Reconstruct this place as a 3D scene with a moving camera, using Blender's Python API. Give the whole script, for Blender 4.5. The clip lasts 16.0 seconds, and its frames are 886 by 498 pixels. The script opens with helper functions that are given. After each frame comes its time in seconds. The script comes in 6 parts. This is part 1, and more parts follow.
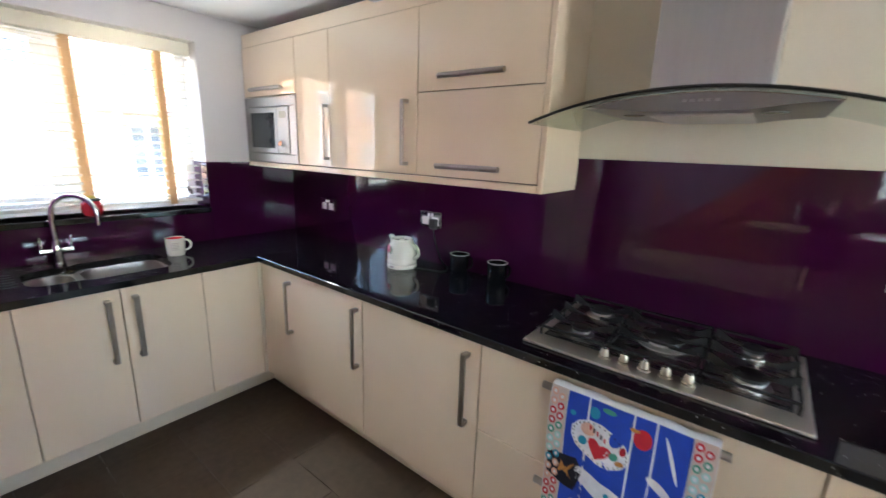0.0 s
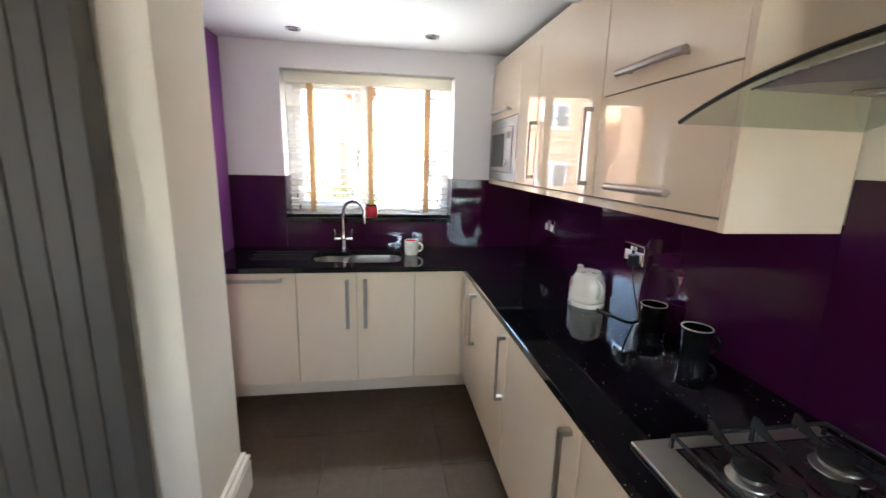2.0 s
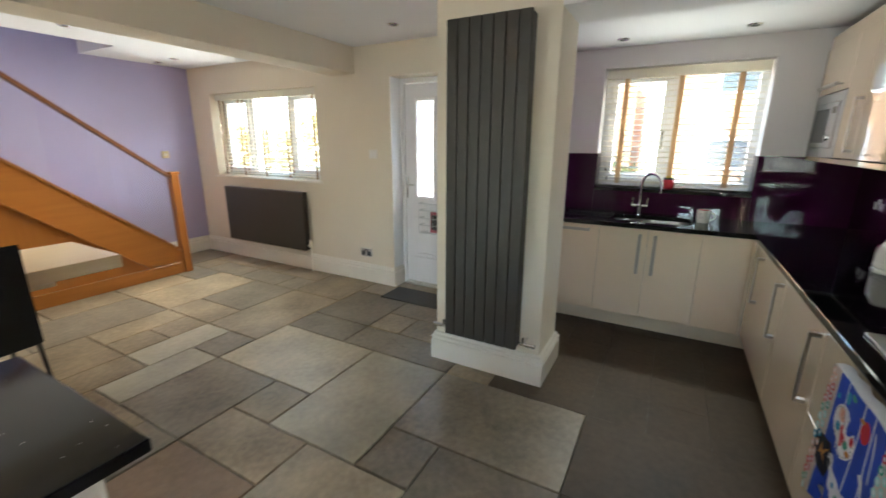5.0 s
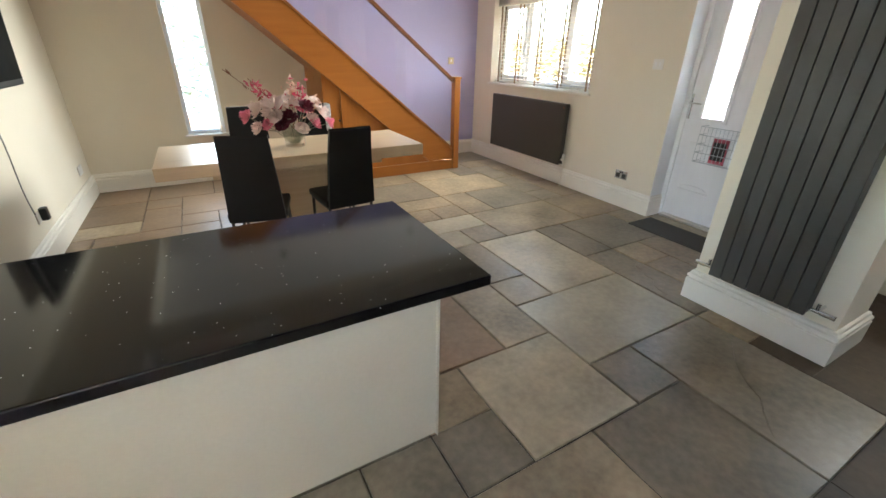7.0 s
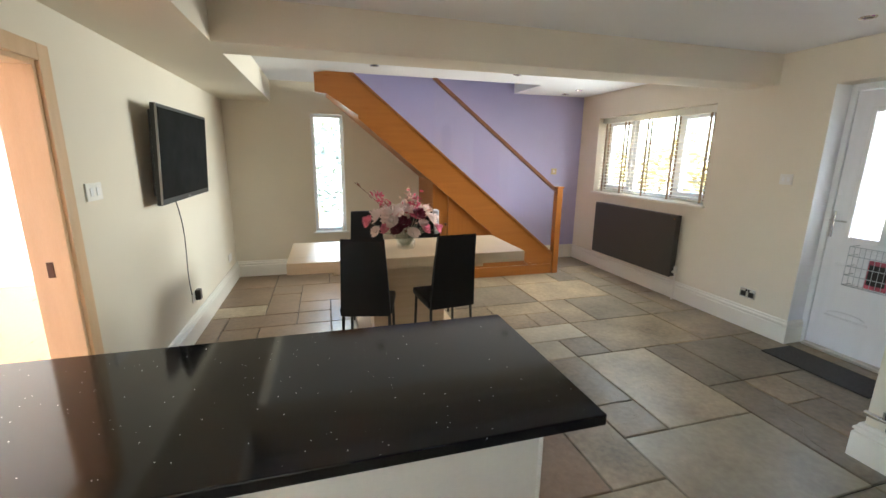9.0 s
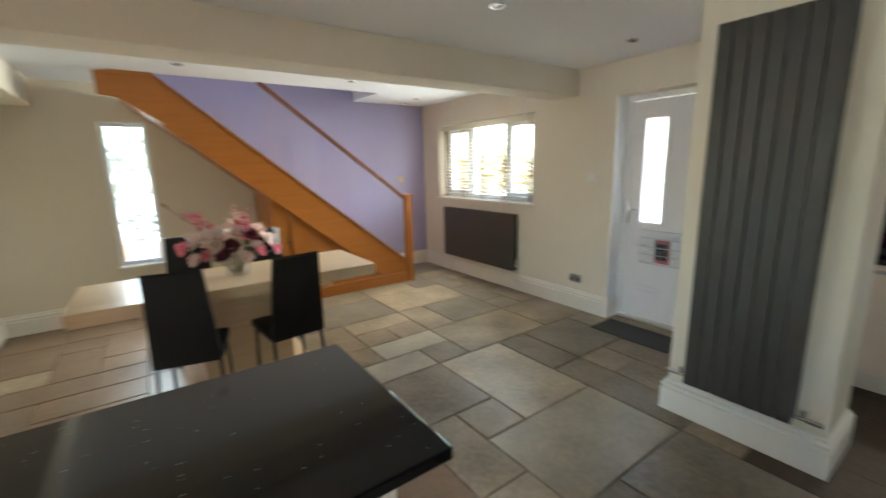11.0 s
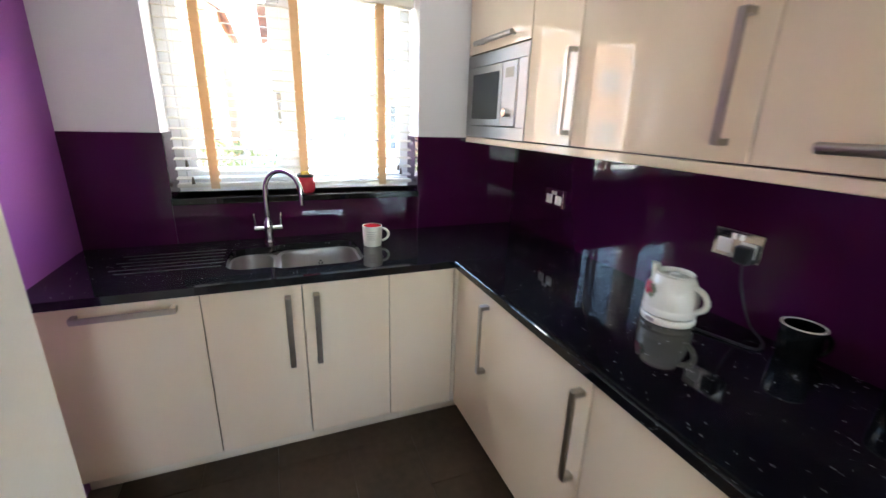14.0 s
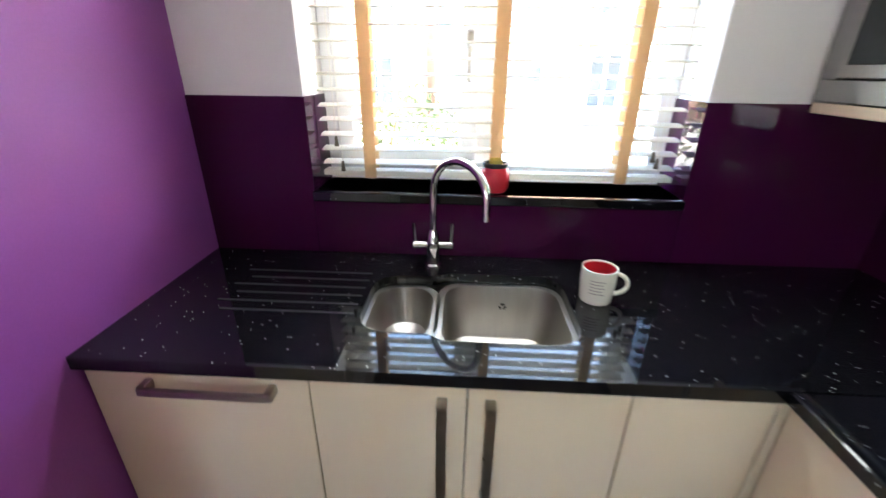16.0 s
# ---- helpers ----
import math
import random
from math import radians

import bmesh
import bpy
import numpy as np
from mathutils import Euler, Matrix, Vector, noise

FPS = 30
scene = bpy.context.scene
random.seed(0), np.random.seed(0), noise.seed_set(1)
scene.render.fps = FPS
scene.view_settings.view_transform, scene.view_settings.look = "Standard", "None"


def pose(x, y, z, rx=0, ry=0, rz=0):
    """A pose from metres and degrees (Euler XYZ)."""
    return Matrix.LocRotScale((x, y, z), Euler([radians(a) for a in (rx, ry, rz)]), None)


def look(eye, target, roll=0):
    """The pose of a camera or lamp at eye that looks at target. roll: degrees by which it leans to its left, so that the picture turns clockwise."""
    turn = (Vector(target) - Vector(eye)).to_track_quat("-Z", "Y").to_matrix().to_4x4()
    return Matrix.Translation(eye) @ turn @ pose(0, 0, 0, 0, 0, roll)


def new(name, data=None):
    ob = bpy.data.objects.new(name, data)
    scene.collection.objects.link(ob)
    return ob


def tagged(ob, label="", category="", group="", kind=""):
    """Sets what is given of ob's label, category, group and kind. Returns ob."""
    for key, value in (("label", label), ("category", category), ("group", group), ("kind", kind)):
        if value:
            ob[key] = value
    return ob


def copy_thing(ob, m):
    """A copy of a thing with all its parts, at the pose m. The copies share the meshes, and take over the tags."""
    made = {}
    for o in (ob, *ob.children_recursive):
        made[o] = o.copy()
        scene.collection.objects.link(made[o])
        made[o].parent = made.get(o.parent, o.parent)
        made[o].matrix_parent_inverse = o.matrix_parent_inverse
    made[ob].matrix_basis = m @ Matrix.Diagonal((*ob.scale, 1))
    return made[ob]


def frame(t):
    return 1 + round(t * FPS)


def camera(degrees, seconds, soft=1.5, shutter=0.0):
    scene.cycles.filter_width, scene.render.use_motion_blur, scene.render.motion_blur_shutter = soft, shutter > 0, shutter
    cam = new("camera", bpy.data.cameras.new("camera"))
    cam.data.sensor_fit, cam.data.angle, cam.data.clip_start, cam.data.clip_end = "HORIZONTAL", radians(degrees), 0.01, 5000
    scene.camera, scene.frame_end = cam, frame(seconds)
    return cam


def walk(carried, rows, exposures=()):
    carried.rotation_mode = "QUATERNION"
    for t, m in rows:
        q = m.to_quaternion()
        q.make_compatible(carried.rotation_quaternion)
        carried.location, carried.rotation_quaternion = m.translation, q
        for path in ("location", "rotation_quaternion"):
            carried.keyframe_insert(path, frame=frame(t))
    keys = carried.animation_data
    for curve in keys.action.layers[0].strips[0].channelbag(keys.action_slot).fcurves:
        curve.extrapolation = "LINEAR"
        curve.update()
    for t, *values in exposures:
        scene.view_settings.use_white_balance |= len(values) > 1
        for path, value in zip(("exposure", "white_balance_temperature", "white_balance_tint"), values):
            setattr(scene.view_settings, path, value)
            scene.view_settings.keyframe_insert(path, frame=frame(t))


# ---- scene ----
cam = camera(94.3, 16.0, shutter=0.4)
METRES, EYE, TILT, LEAN, TURN = 5.0, 1.45, 0.0, 0.0, 37.0
PATH = [
    (0, (0.222, -0.137, 1.528), (-0.974, 1.395, 1.057), 2.0),
    (0.5, (0.225, 0.078, 1.503), (-1.28, 1.319, 1.06), 2.1),
    (1, (0.2, 0.262, 1.518), (-1.538, 1.153, 1.091), 2.0),
    (1.5, (0.269, 0.405, 1.518), (-1.603, 0.972, 1.101), 1.8),
    (2, (0.403, 0.494, 1.526), (-1.53, 0.794, 1.109), 1.6),
    (2.5, (0.572, 0.49, 1.519), (-1.382, 0.566, 1.1), 1.3),
    (2.8, (0.714, 0.469, 1.501), (-1.24, 0.446, 1.076), 1.2),
    (3, (0.813, 0.463, 1.509), (-1.135, 0.373, 1.062), 1.2),
    (3.2, (0.889, 0.467, 1.513), (-1.054, 0.316, 1.062), 1.1),
    (5.3, (1.448, 0.44, 1.498), (-0.135, -0.66, 0.964), 0.1),
    (5.5, (1.496, 0.422, 1.497), (0.006, -0.791, 0.942), 0.0),
    (6, (1.581, 0.384, 1.486), (0.352, -1.064, 0.86), 0.4),
    (6.5, (1.615, 0.362, 1.47), (0.607, -1.196, 0.723), 0.9),
    (7, (1.635, 0.358, 1.454), (0.745, -1.207, 0.583), 1.0),
    (7.5, (1.633, 0.354, 1.447), (0.781, -1.234, 0.579), 2.1),
    (8, (1.641, 0.346, 1.465), (0.863, -1.351, 0.747), 2.3),
    (8.5, (1.663, 0.323, 1.499), (1.046, -1.501, 0.959), 1.6),
    (8.7, (1.686, 0.335, 1.525), (1.153, -1.533, 1.051), 0.8),
    (10.8, (1.573, 0.244, 1.537), (0.637, -1.483, 1.163), -1.4),
    (11, (1.51, 0.223, 1.518), (0.376, -1.374, 1.117), -1.4),
    (11.5, (1.235, 0.184, 1.485), (-0.342, -0.961, 1.034), -1.0),
    (12, (0.903, 0.147, 1.52), (-0.961, -0.381, 1.02), -0.8),
    (12.5, (0.549, 0.085, 1.516), (-1.382, 0.201, 1.011), -0.1),
    (13, (0.27, 0.145, 1.513), (-1.585, 0.677, 0.99), 0.8),
    (13.6, (-0.127, 0.27, 1.501), (-1.906, 1.0, 0.954), 2.1),
    (14, (-0.435, 0.302, 1.486), (-2.206, 1.017, 0.89), 1.8),
    (14.5, (-0.73, 0.347, 1.497), (-2.534, 0.905, 0.836), 1.8),
    (15, (-0.949, 0.471, 1.472), (-2.794, 0.759, 0.758), 2.2),
    (15.5, (-1.115, 0.459, 1.472), (-2.958, 0.455, 0.695), 2.2),
    (16, (-1.323, 0.328, 1.479), (-3.153, 0.236, 0.677), 0.7),
]
EXPOSURES = [(0.0, 5.3, 6050, 5), (3.0, 5.05, 6300, 6), (5.5, 4.48, 6500, -2), (8.0, 4.82, 6250, 2), (8.5, 4.68, 6250, 1), (11.0, 4.35, 6400, -3), (12.5, 4.75, 6350, 3), (13.5, 5.25, 6100, 5), (14.5, 5.3, 6050, 4), (16.0, 5.32, 6150, 4)]
walk(cam, [(t, look(eye, target, roll)) for t, eye, target, roll in PATH], EXPOSURES)



# ---- world and sun ----
world = bpy.data.worlds.new("sky")
scene.world = world
world.use_nodes = True
wn = world.node_tree.nodes
sky = wn.new("ShaderNodeTexSky")
sky.sky_type = "NISHITA"
sky.sun_disc = False
sky.sun_elevation, sky.sun_rotation = radians(42), radians(0)
sky.dust_density, sky.air_density = 3.0, 1.0
world.node_tree.links.new(sky.outputs[0], wn["Background"].inputs[0])
wn["Background"].inputs[1].default_value = 0.15
sun = new("sun", bpy.data.lights.new("sun", "SUN"))
sun.data.energy, sun.data.angle, sun.data.color = 2.5, radians(3), (1.0, 0.95, 0.88)
sun.matrix_world = look((0, 12, 11), (0, 0, 0))


def sky_lamp(name, at, towards, w, h, watts, spread=180):
    """Lamp added in a window's opening for sky light; narrow spread keeps it unseen."""
    d = bpy.data.lights.new(name, "AREA")
    d.shape, d.size, d.size_y, d.energy, d.color, d.spread = "RECTANGLE", w, h, watts, (1.0, 0.99, 0.97), radians(spread)
    o = new(name, d)
    o.matrix_world = look(at, towards)
    return o


# added lamps: high sky light falling in, sunlit ground's light rising to the ceiling
sky_lamp("sky_kitchen", (-2.60, 0.428, 1.85), (-1.96, 0.428, 1.05), 1.1, 0.09, 0.12, 84)
sky_lamp("ground_kitchen", (-2.60, 0.428, 1.40), (-1.96, 0.428, 2.20), 1.1, 0.09, 0.14, 84)
sky_lamp("sky_dining", (-2.03, -3.885, 1.56), (0.0, -3.885, 1.40), 1.75, 0.9, 1.75, 76)
sky_lamp("high_sky_dining", (-2.03, -3.885, 1.80), (-1.41, -3.885, 1.05), 1.75, 0.09, 0.7, 84)
sky_lamp("ground_dining", (-2.03, -3.885, 1.35), (-1.41, -3.885, 2.15), 1.75, 0.08, 0.25, 84)
sky_lamp("sky_narrow", (1.625, -5.18, 1.6), (1.625, -4.54, 0.8), 0.36, 0.09, 0.35, 84)
sky_lamp("sky_worktop_end", (2.84, 1.0, 1.525), (0, 1.0, 1.525), 0.7, 1.05, 0.32)
# fills the next room's unseen window, brightening what comes through the doorway
sky_lamp("sky_next_room", (5.55, -2.9, 1.25), (0, -2.9, 1.25), 4.2, 2.1, 4.5)

# ---- materials ----


def material(name, color, rough=0.5, metal=0.0, var=0.06, scale=6.0, bump=0.0, bump_scale=60.0, random_var=0.0,
             coat=0.0, stretch=(1, 1, 1), stain=0.0, stain_color=(0.1, 0.09, 0.08), spec=0.5, riven=0.0):
    """A surface with large and small variation of colour, gloss and relief."""
    m = bpy.data.materials.new(name)
    m.use_nodes = True
    nt = m.node_tree
    b = nt.nodes["Principled BSDF"]
    tc = nt.nodes.new("ShaderNodeTexCoord")
    mp = nt.nodes.new("ShaderNodeMapping")
    mp.inputs["Scale"].default_value = stretch
    nt.links.new(tc.outputs["Object"], mp.inputs[0])
    big, fine = nt.nodes.new("ShaderNodeTexNoise"), nt.nodes.new("ShaderNodeTexNoise")
    big.inputs["Scale"].default_value, fine.inputs["Scale"].default_value = scale, bump_scale
    big.inputs["Detail"].default_value, fine.inputs["Detail"].default_value = 5, 4
    for n in (big, fine):
        nt.links.new(mp.outputs[0], n.inputs["Vector"])
    mix = nt.nodes.new("ShaderNodeMath")
    mix.operation = "MULTIPLY_ADD"
    mix.inputs[1].default_value = 0.35
    nt.links.new(fine.outputs[0], mix.inputs[0])
    half = nt.nodes.new("ShaderNodeMath")
    half.operation = "MULTIPLY"
    half.inputs[1].default_value = 0.65
    nt.links.new(big.outputs[0], half.inputs[0])
    nt.links.new(half.outputs[0], mix.inputs[2])
    ramp = nt.nodes.new("ShaderNodeValToRGB")
    lo = [max(0, c * (1 - var * 1.6)) for c in color]
    hi = [min(1, c * (1 + var * 1.6)) for c in color]
    ramp.color_ramp.elements[0].position, ramp.color_ramp.elements[1].position = 0.3, 0.7
    ramp.color_ramp.elements[0].color, ramp.color_ramp.elements[1].color = (*lo, 1), (*hi, 1)
    nt.links.new(mix.outputs[0], ramp.inputs[0])
    out = ramp.outputs[0]
    if random_var:
        info = nt.nodes.new("ShaderNodeObjectInfo")
        hsv = nt.nodes.new("ShaderNodeHueSaturation")
        mr = nt.nodes.new("ShaderNodeMapRange")
        mr.inputs["To Min"].default_value, mr.inputs["To Max"].default_value = 1 - random_var, 1 + random_var
        nt.links.new(info.outputs["Random"], mr.inputs["Value"])
        nt.links.new(mr.outputs[0], hsv.inputs["Value"])
        nt.links.new(out, hsv.inputs["Color"])
        out = hsv.outputs[0]
    if stain:
        st = nt.nodes.new("ShaderNodeTexNoise")
        st.inputs["Scale"].default_value, st.inputs["Detail"].default_value = scale * 0.45, 8
        nt.links.new(mp.outputs[0], st.inputs["Vector"])
        sr = nt.nodes.new("ShaderNodeMapRange")
        sr.inputs["From Min"].default_value, sr.inputs["From Max"].default_value = 0.5, 0.8
        sr.inputs["To Max"].default_value = stain
        nt.links.new(st.outputs[0], sr.inputs["Value"])
        mx = nt.nodes.new("ShaderNodeMixRGB")
        mx.inputs[2].default_value = (*stain_color, 1)
        nt.links.new(sr.outputs[0], mx.inputs[0])
        nt.links.new(out, mx.inputs[1])
        out = mx.outputs[0]
    nt.links.new(out, b.inputs["Base Color"])
    rr = nt.nodes.new("ShaderNodeMapRange")
    rr.inputs["To Min"].default_value, rr.inputs["To Max"].default_value = max(0.02, rough * 0.8), min(1, rough * 1.2)
    nt.links.new(big.outputs[0], rr.inputs["Value"])
    nt.links.new(rr.outputs[0], b.inputs["Roughness"])
    b.inputs["Metallic"].default_value = metal
    b.inputs["Coat Weight"].default_value = coat
    b.inputs["Coat Roughness"].default_value = 0.04
    b.inputs["Specular IOR Level"].default_value = spec
    if bump:
        bp = nt.nodes.new("ShaderNodeBump")
        bp.inputs["Strength"].default_value, bp.inputs["Distance"].default_value = bump, 0.01
        relief = mix.outputs[0]
        if riven:
            ledge, snap, add = nt.nodes.new("ShaderNodeTexNoise"), nt.nodes.new("ShaderNodeMath"), nt.nodes.new("ShaderNodeMath")
            ledge.inputs["Scale"].default_value, ledge.inputs["Detail"].default_value, ledge.inputs["Distortion"].default_value = 2.2, 4, 0.6
            loc = nt.nodes.new("ShaderNodeObjectInfo")
            shift = nt.nodes.new("ShaderNodeVectorMath")
            nt.links.new(mp.outputs[0], shift.inputs[0])
            nt.links.new(loc.outputs["Location"], shift.inputs[1])
            nt.links.new(shift.outputs[0], ledge.inputs["Vector"])
            for n in (big, fine):
                nt.links.new(shift.outputs[0], n.inputs["Vector"])
            snap.operation, add.operation = "SNAP", "MULTIPLY_ADD"
            snap.inputs[1].default_value, add.inputs[1].default_value = 0.14, riven
            nt.links.new(ledge.outputs[0], snap.inputs[0])
            nt.links.new(snap.outputs[0], add.inputs[0])
            nt.links.new(mix.outputs[0], add.inputs[2])
            relief = add.outputs[0]
        nt.links.new(relief, bp.inputs["Height"])
        nt.links.new(bp.outputs[0], b.inputs["Normal"])
    return m


def glass_material(name, tint=(1, 1, 1), rough=0.0):
    """Thin pane: clear, with a mirror film that grows towards grazing angles."""
    m = bpy.data.materials.new(name)
    m.use_nodes = True
    nt = m.node_tree
    nt.nodes.remove(nt.nodes["Principled BSDF"])
    tr, gl, mx, lw, pw, ma = (nt.nodes.new("ShaderNode" + k) for k in ("BsdfTransparent", "BsdfGlossy", "MixShader", "LayerWeight", "Math", "Math"))
    tr.inputs[0].default_value = (*tint, 1)
    gl.inputs["Roughness"].default_value = rough
    pw.operation, ma.operation = "POWER", "MULTIPLY_ADD"
    pw.inputs[1].default_value = 5.0
    ma.inputs[1].default_value, ma.inputs[2].default_value = 0.8, 0.035
    nt.links.new(lw.outputs["Facing"], pw.inputs[0])
    nt.links.new(pw.outputs[0], ma.inputs[0])
    nt.links.new(ma.outputs[0], mx.inputs[0])
    nt.links.new(tr.outputs[0], mx.inputs[1])
    nt.links.new(gl.outputs[0], mx.inputs[2])
    nt.links.new(mx.outputs[0], nt.nodes["Material Output"].inputs[0])
    return m


def quartz_material(name, rarity, rough=0.05):
    """Polished black quartz with flecks, their mirror glint painted as plain white."""
    m = material(name, (0.006, 0.006, 0.008), rough, var=0.3, scale=30, bump_scale=300)
    nt = m.node_tree
    b = nt.nodes["Principled BSDF"]
    tc = nt.nodes.new("ShaderNodeTexCoord")
    vo = nt.nodes.new("ShaderNodeTexVoronoi")
    vo.inputs["Scale"].default_value = 90
    nt.links.new(tc.outputs["Object"], vo.inputs["Vector"])
    lt = nt.nodes.new("ShaderNodeMath")
    lt.operation = "LESS_THAN"
    lt.inputs[1].default_value = 0.13
    nt.links.new(vo.outputs["Distance"], lt.inputs[0])
    sep = nt.nodes.new("ShaderNodeSeparateColor")
    nt.links.new(vo.outputs["Color"], sep.inputs[0])
    gt = nt.nodes.new("ShaderNodeMath")
    gt.operation = "GREATER_THAN"
    gt.inputs[1].default_value = rarity
    nt.links.new(sep.outputs[0], gt.inputs[0])
    mu = nt.nodes.new("ShaderNodeMath")
    mu.operation = "MULTIPLY"
    nt.links.new(lt.outputs[0], mu.inputs[0])
    nt.links.new(gt.outputs[0], mu.inputs[1])
    mx = nt.nodes.new("ShaderNodeMixRGB")
    mx.inputs[2].default_value = (0.85, 0.85, 0.85, 1)
    old = b.inputs["Base Color"].links[0].from_socket
    nt.links.new(mu.outputs[0], mx.inputs[0])
    nt.links.new(old, mx.inputs[1])
    nt.links.new(mx.outputs[0], b.inputs["Base Color"])
    return m


def wood_material(name, dark, light, rough=0.35, scale=3.0, stretch=(1, 12, 12)):
    m = material(name, light, rough, var=0.1, scale=scale, bump=0.05, bump_scale=40, stretch=stretch)
    nt = m.node_tree
    r = [n for n in nt.nodes if n.bl_idname == "ShaderNodeValToRGB"][0]
    r.color_ramp.elements[0].color, r.color_ramp.elements[1].color = (*dark, 1), (*light, 1)
    return m


M_CREAM = material("cream_gloss_door", (0.80, 0.66, 0.49), 0.02, var=0.015, scale=2, coat=0.5, bump=0.003, bump_scale=5)
M_CREAM_MATT = material("cream_carcass", (0.76, 0.66, 0.52), 0.35, var=0.03)
M_QUARTZ = quartz_material("black_quartz", 0.81)
M_QUARTZ_PLAIN = quartz_material("sparse_black_quartz", 0.935, 0.085)
M_SPLASH = material("aubergine_glass", (0.036, 0.003, 0.026), 0.014, var=0.02, scale=1)
M_STEEL = material("brushed_steel", (0.68, 0.65, 0.60), 0.46, 1.0, var=0.025, scale=6, stretch=(1, 10, 10))
M_STEEL_V = material("hood_steel", (0.46, 0.46, 0.47), 0.3, 1.0, var=0.025, scale=6, stretch=(10, 10, 1))
M_STEEL_B = material("bowl_steel", (0.50, 0.48, 0.45), 0.34, 1.0, var=0.04, scale=6, stretch=(1, 8, 1))
M_STEEL_D = material("dull_steel", (0.34, 0.33, 0.32), 0.42, 1.0, var=0.03, scale=6, stretch=(1, 10, 10))
M_STEEL_H = material("hood_motor_steel", (0.24, 0.235, 0.23), 0.36, 1.0, var=0.03, scale=6, stretch=(1, 10, 10))
M_GROOVE = material("worn_groove", (0.02, 0.02, 0.022), 0.35, var=0.2)
M_CHROME = material("chrome", (0.75, 0.75, 0.75), 0.07, 1.0, var=0.03)
M_HANDLE = material("satin_nickel", (0.42, 0.38, 0.34), 0.3, 1.0, var=0.06, scale=20)
M_WALL = material("cream_wall_paint", (0.75, 0.685, 0.565), 0.75, var=0.025, scale=1.5, bump=0.06, bump_scale=180)
M_WHITE_WALL = material("white_wall_paint", (0.74, 0.71, 0.70), 0.7, var=0.025, scale=1.5, bump=0.06, bump_scale=180)
M_CEIL = material("ceiling_paint", (0.80, 0.80, 0.80), 0.85, var=0.02, scale=1.2, bump=0.04, bump_scale=160)
M_PURPLE = material("purple_wall_paint", (0.275, 0.060, 0.315), 0.5, var=0.05, scale=2, bump=0.08, bump_scale=160)
M_LILAC = material("lilac_wall_paint", (0.45, 0.42, 0.64), 0.6, var=0.03, scale=1.4, bump=0.06, bump_scale=160)
M_WHITE = material("white_gloss_paint", (0.80, 0.76, 0.68), 0.3, var=0.02, scale=5)
M_UPVC = material("white_upvc", (0.85, 0.85, 0.85), 0.25, var=0.01, scale=5)
M_GREY = material("anthracite_radiator", (0.050, 0.046, 0.041), 0.5, var=0.06, scale=8, bump=0.02, bump_scale=400)
M_OAK = wood_material("honey_oak", (0.34, 0.115, 0.020), (0.41, 0.146, 0.027), 0.3, 2.2, (1, 14, 14))
M_OAK_V = wood_material("honey_oak_upright", (0.34, 0.115, 0.020), (0.41, 0.146, 0.027), 0.3, 2.2, (14, 14, 1))
M_RAIL = wood_material("dark_handrail", (0.17, 0.06, 0.025), (0.27, 0.11, 0.05), 0.3, 3, (1, 12, 12))
M_TABLE = wood_material("bleached_oak_veneer", (0.57, 0.425, 0.27), (0.67, 0.52, 0.35), 0.3, 1.8, (1, 18, 18))
M_LEATHER = material("black_faux_leather", (0.008, 0.008, 0.009), 0.5, var=0.15, scale=6, bump=0.12, bump_scale=260, spec=0.25)
M_BLACK = material("black_plastic", (0.012, 0.012, 0.013), 0.35, var=0.1)
M_IRON = material("cast_iron", (0.008, 0.008, 0.008), 0.6, 0.0, var=0.15, bump=0.2, bump_scale=200)
M_FLAG = material("sandstone_flag", (0.29, 0.222, 0.145), 0.34, var=0.32, scale=2.6, bump=0.5, bump_scale=26, random_var=0.18, stain=0.35, stain_color=(0.10, 0.10, 0.095), riven=4.0)
M_FLAG_PALE = material("pale_sandstone_flag", (0.40, 0.35, 0.265), 0.36, var=0.16, scale=3, bump=0.3, bump_scale=26, random_var=0.1, riven=4.0)
M_FLAG_BLUE = material("blue_grey_flag", (0.198, 0.163, 0.120), 0.32, var=0.3, scale=2.8, bump=0.5, bump_scale=26, random_var=0.2, riven=4.0)
M_FLAG_TAN = material("tan_sandstone_flag", (0.215, 0.142, 0.090), 0.36, var=0.2, scale=2.6, bump=0.35, bump_scale=26, random_var=0.2, riven=4.0)
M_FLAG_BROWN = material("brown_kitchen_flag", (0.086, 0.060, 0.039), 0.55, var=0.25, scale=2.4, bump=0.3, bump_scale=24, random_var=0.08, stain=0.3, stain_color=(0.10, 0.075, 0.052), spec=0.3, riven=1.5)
M_FLAG_MID = material("mid_sandstone_flag", (0.40, 0.33, 0.235), 0.34, var=0.22, scale=3, bump=0.5, bump_scale=26, random_var=0.1, riven=4.0)
M_GROUT = material("dark_grout", (0.070, 0.060, 0.047), 0.85, var=0.2, scale=20, bump=0.3, bump_scale=90)
M_PANE = glass_material("window_glass")
M_HOODGLASS = glass_material("green_tinted_glass", (0.86, 0.92, 0.88), 0.0)
M_CERAMIC = material("white_ceramic", (0.77, 0.72, 0.63), 0.12, var=0.02, coat=0.4)
M_RED = material("red_glaze", (0.55, 0.03, 0.05), 0.2, var=0.08)
M_SCREEN = material("tv_screen", (0.008, 0.008, 0.008), 0.55, var=0.1, spec=0.03)
M_ISLAND = material("ivory_panel", (0.60, 0.56, 0.47), 0.4, var=0.03, scale=2)
M_SLAT = material("white_blind_slat", (0.74, 0.72, 0.66), 0.5, var=0.03, scale=10)
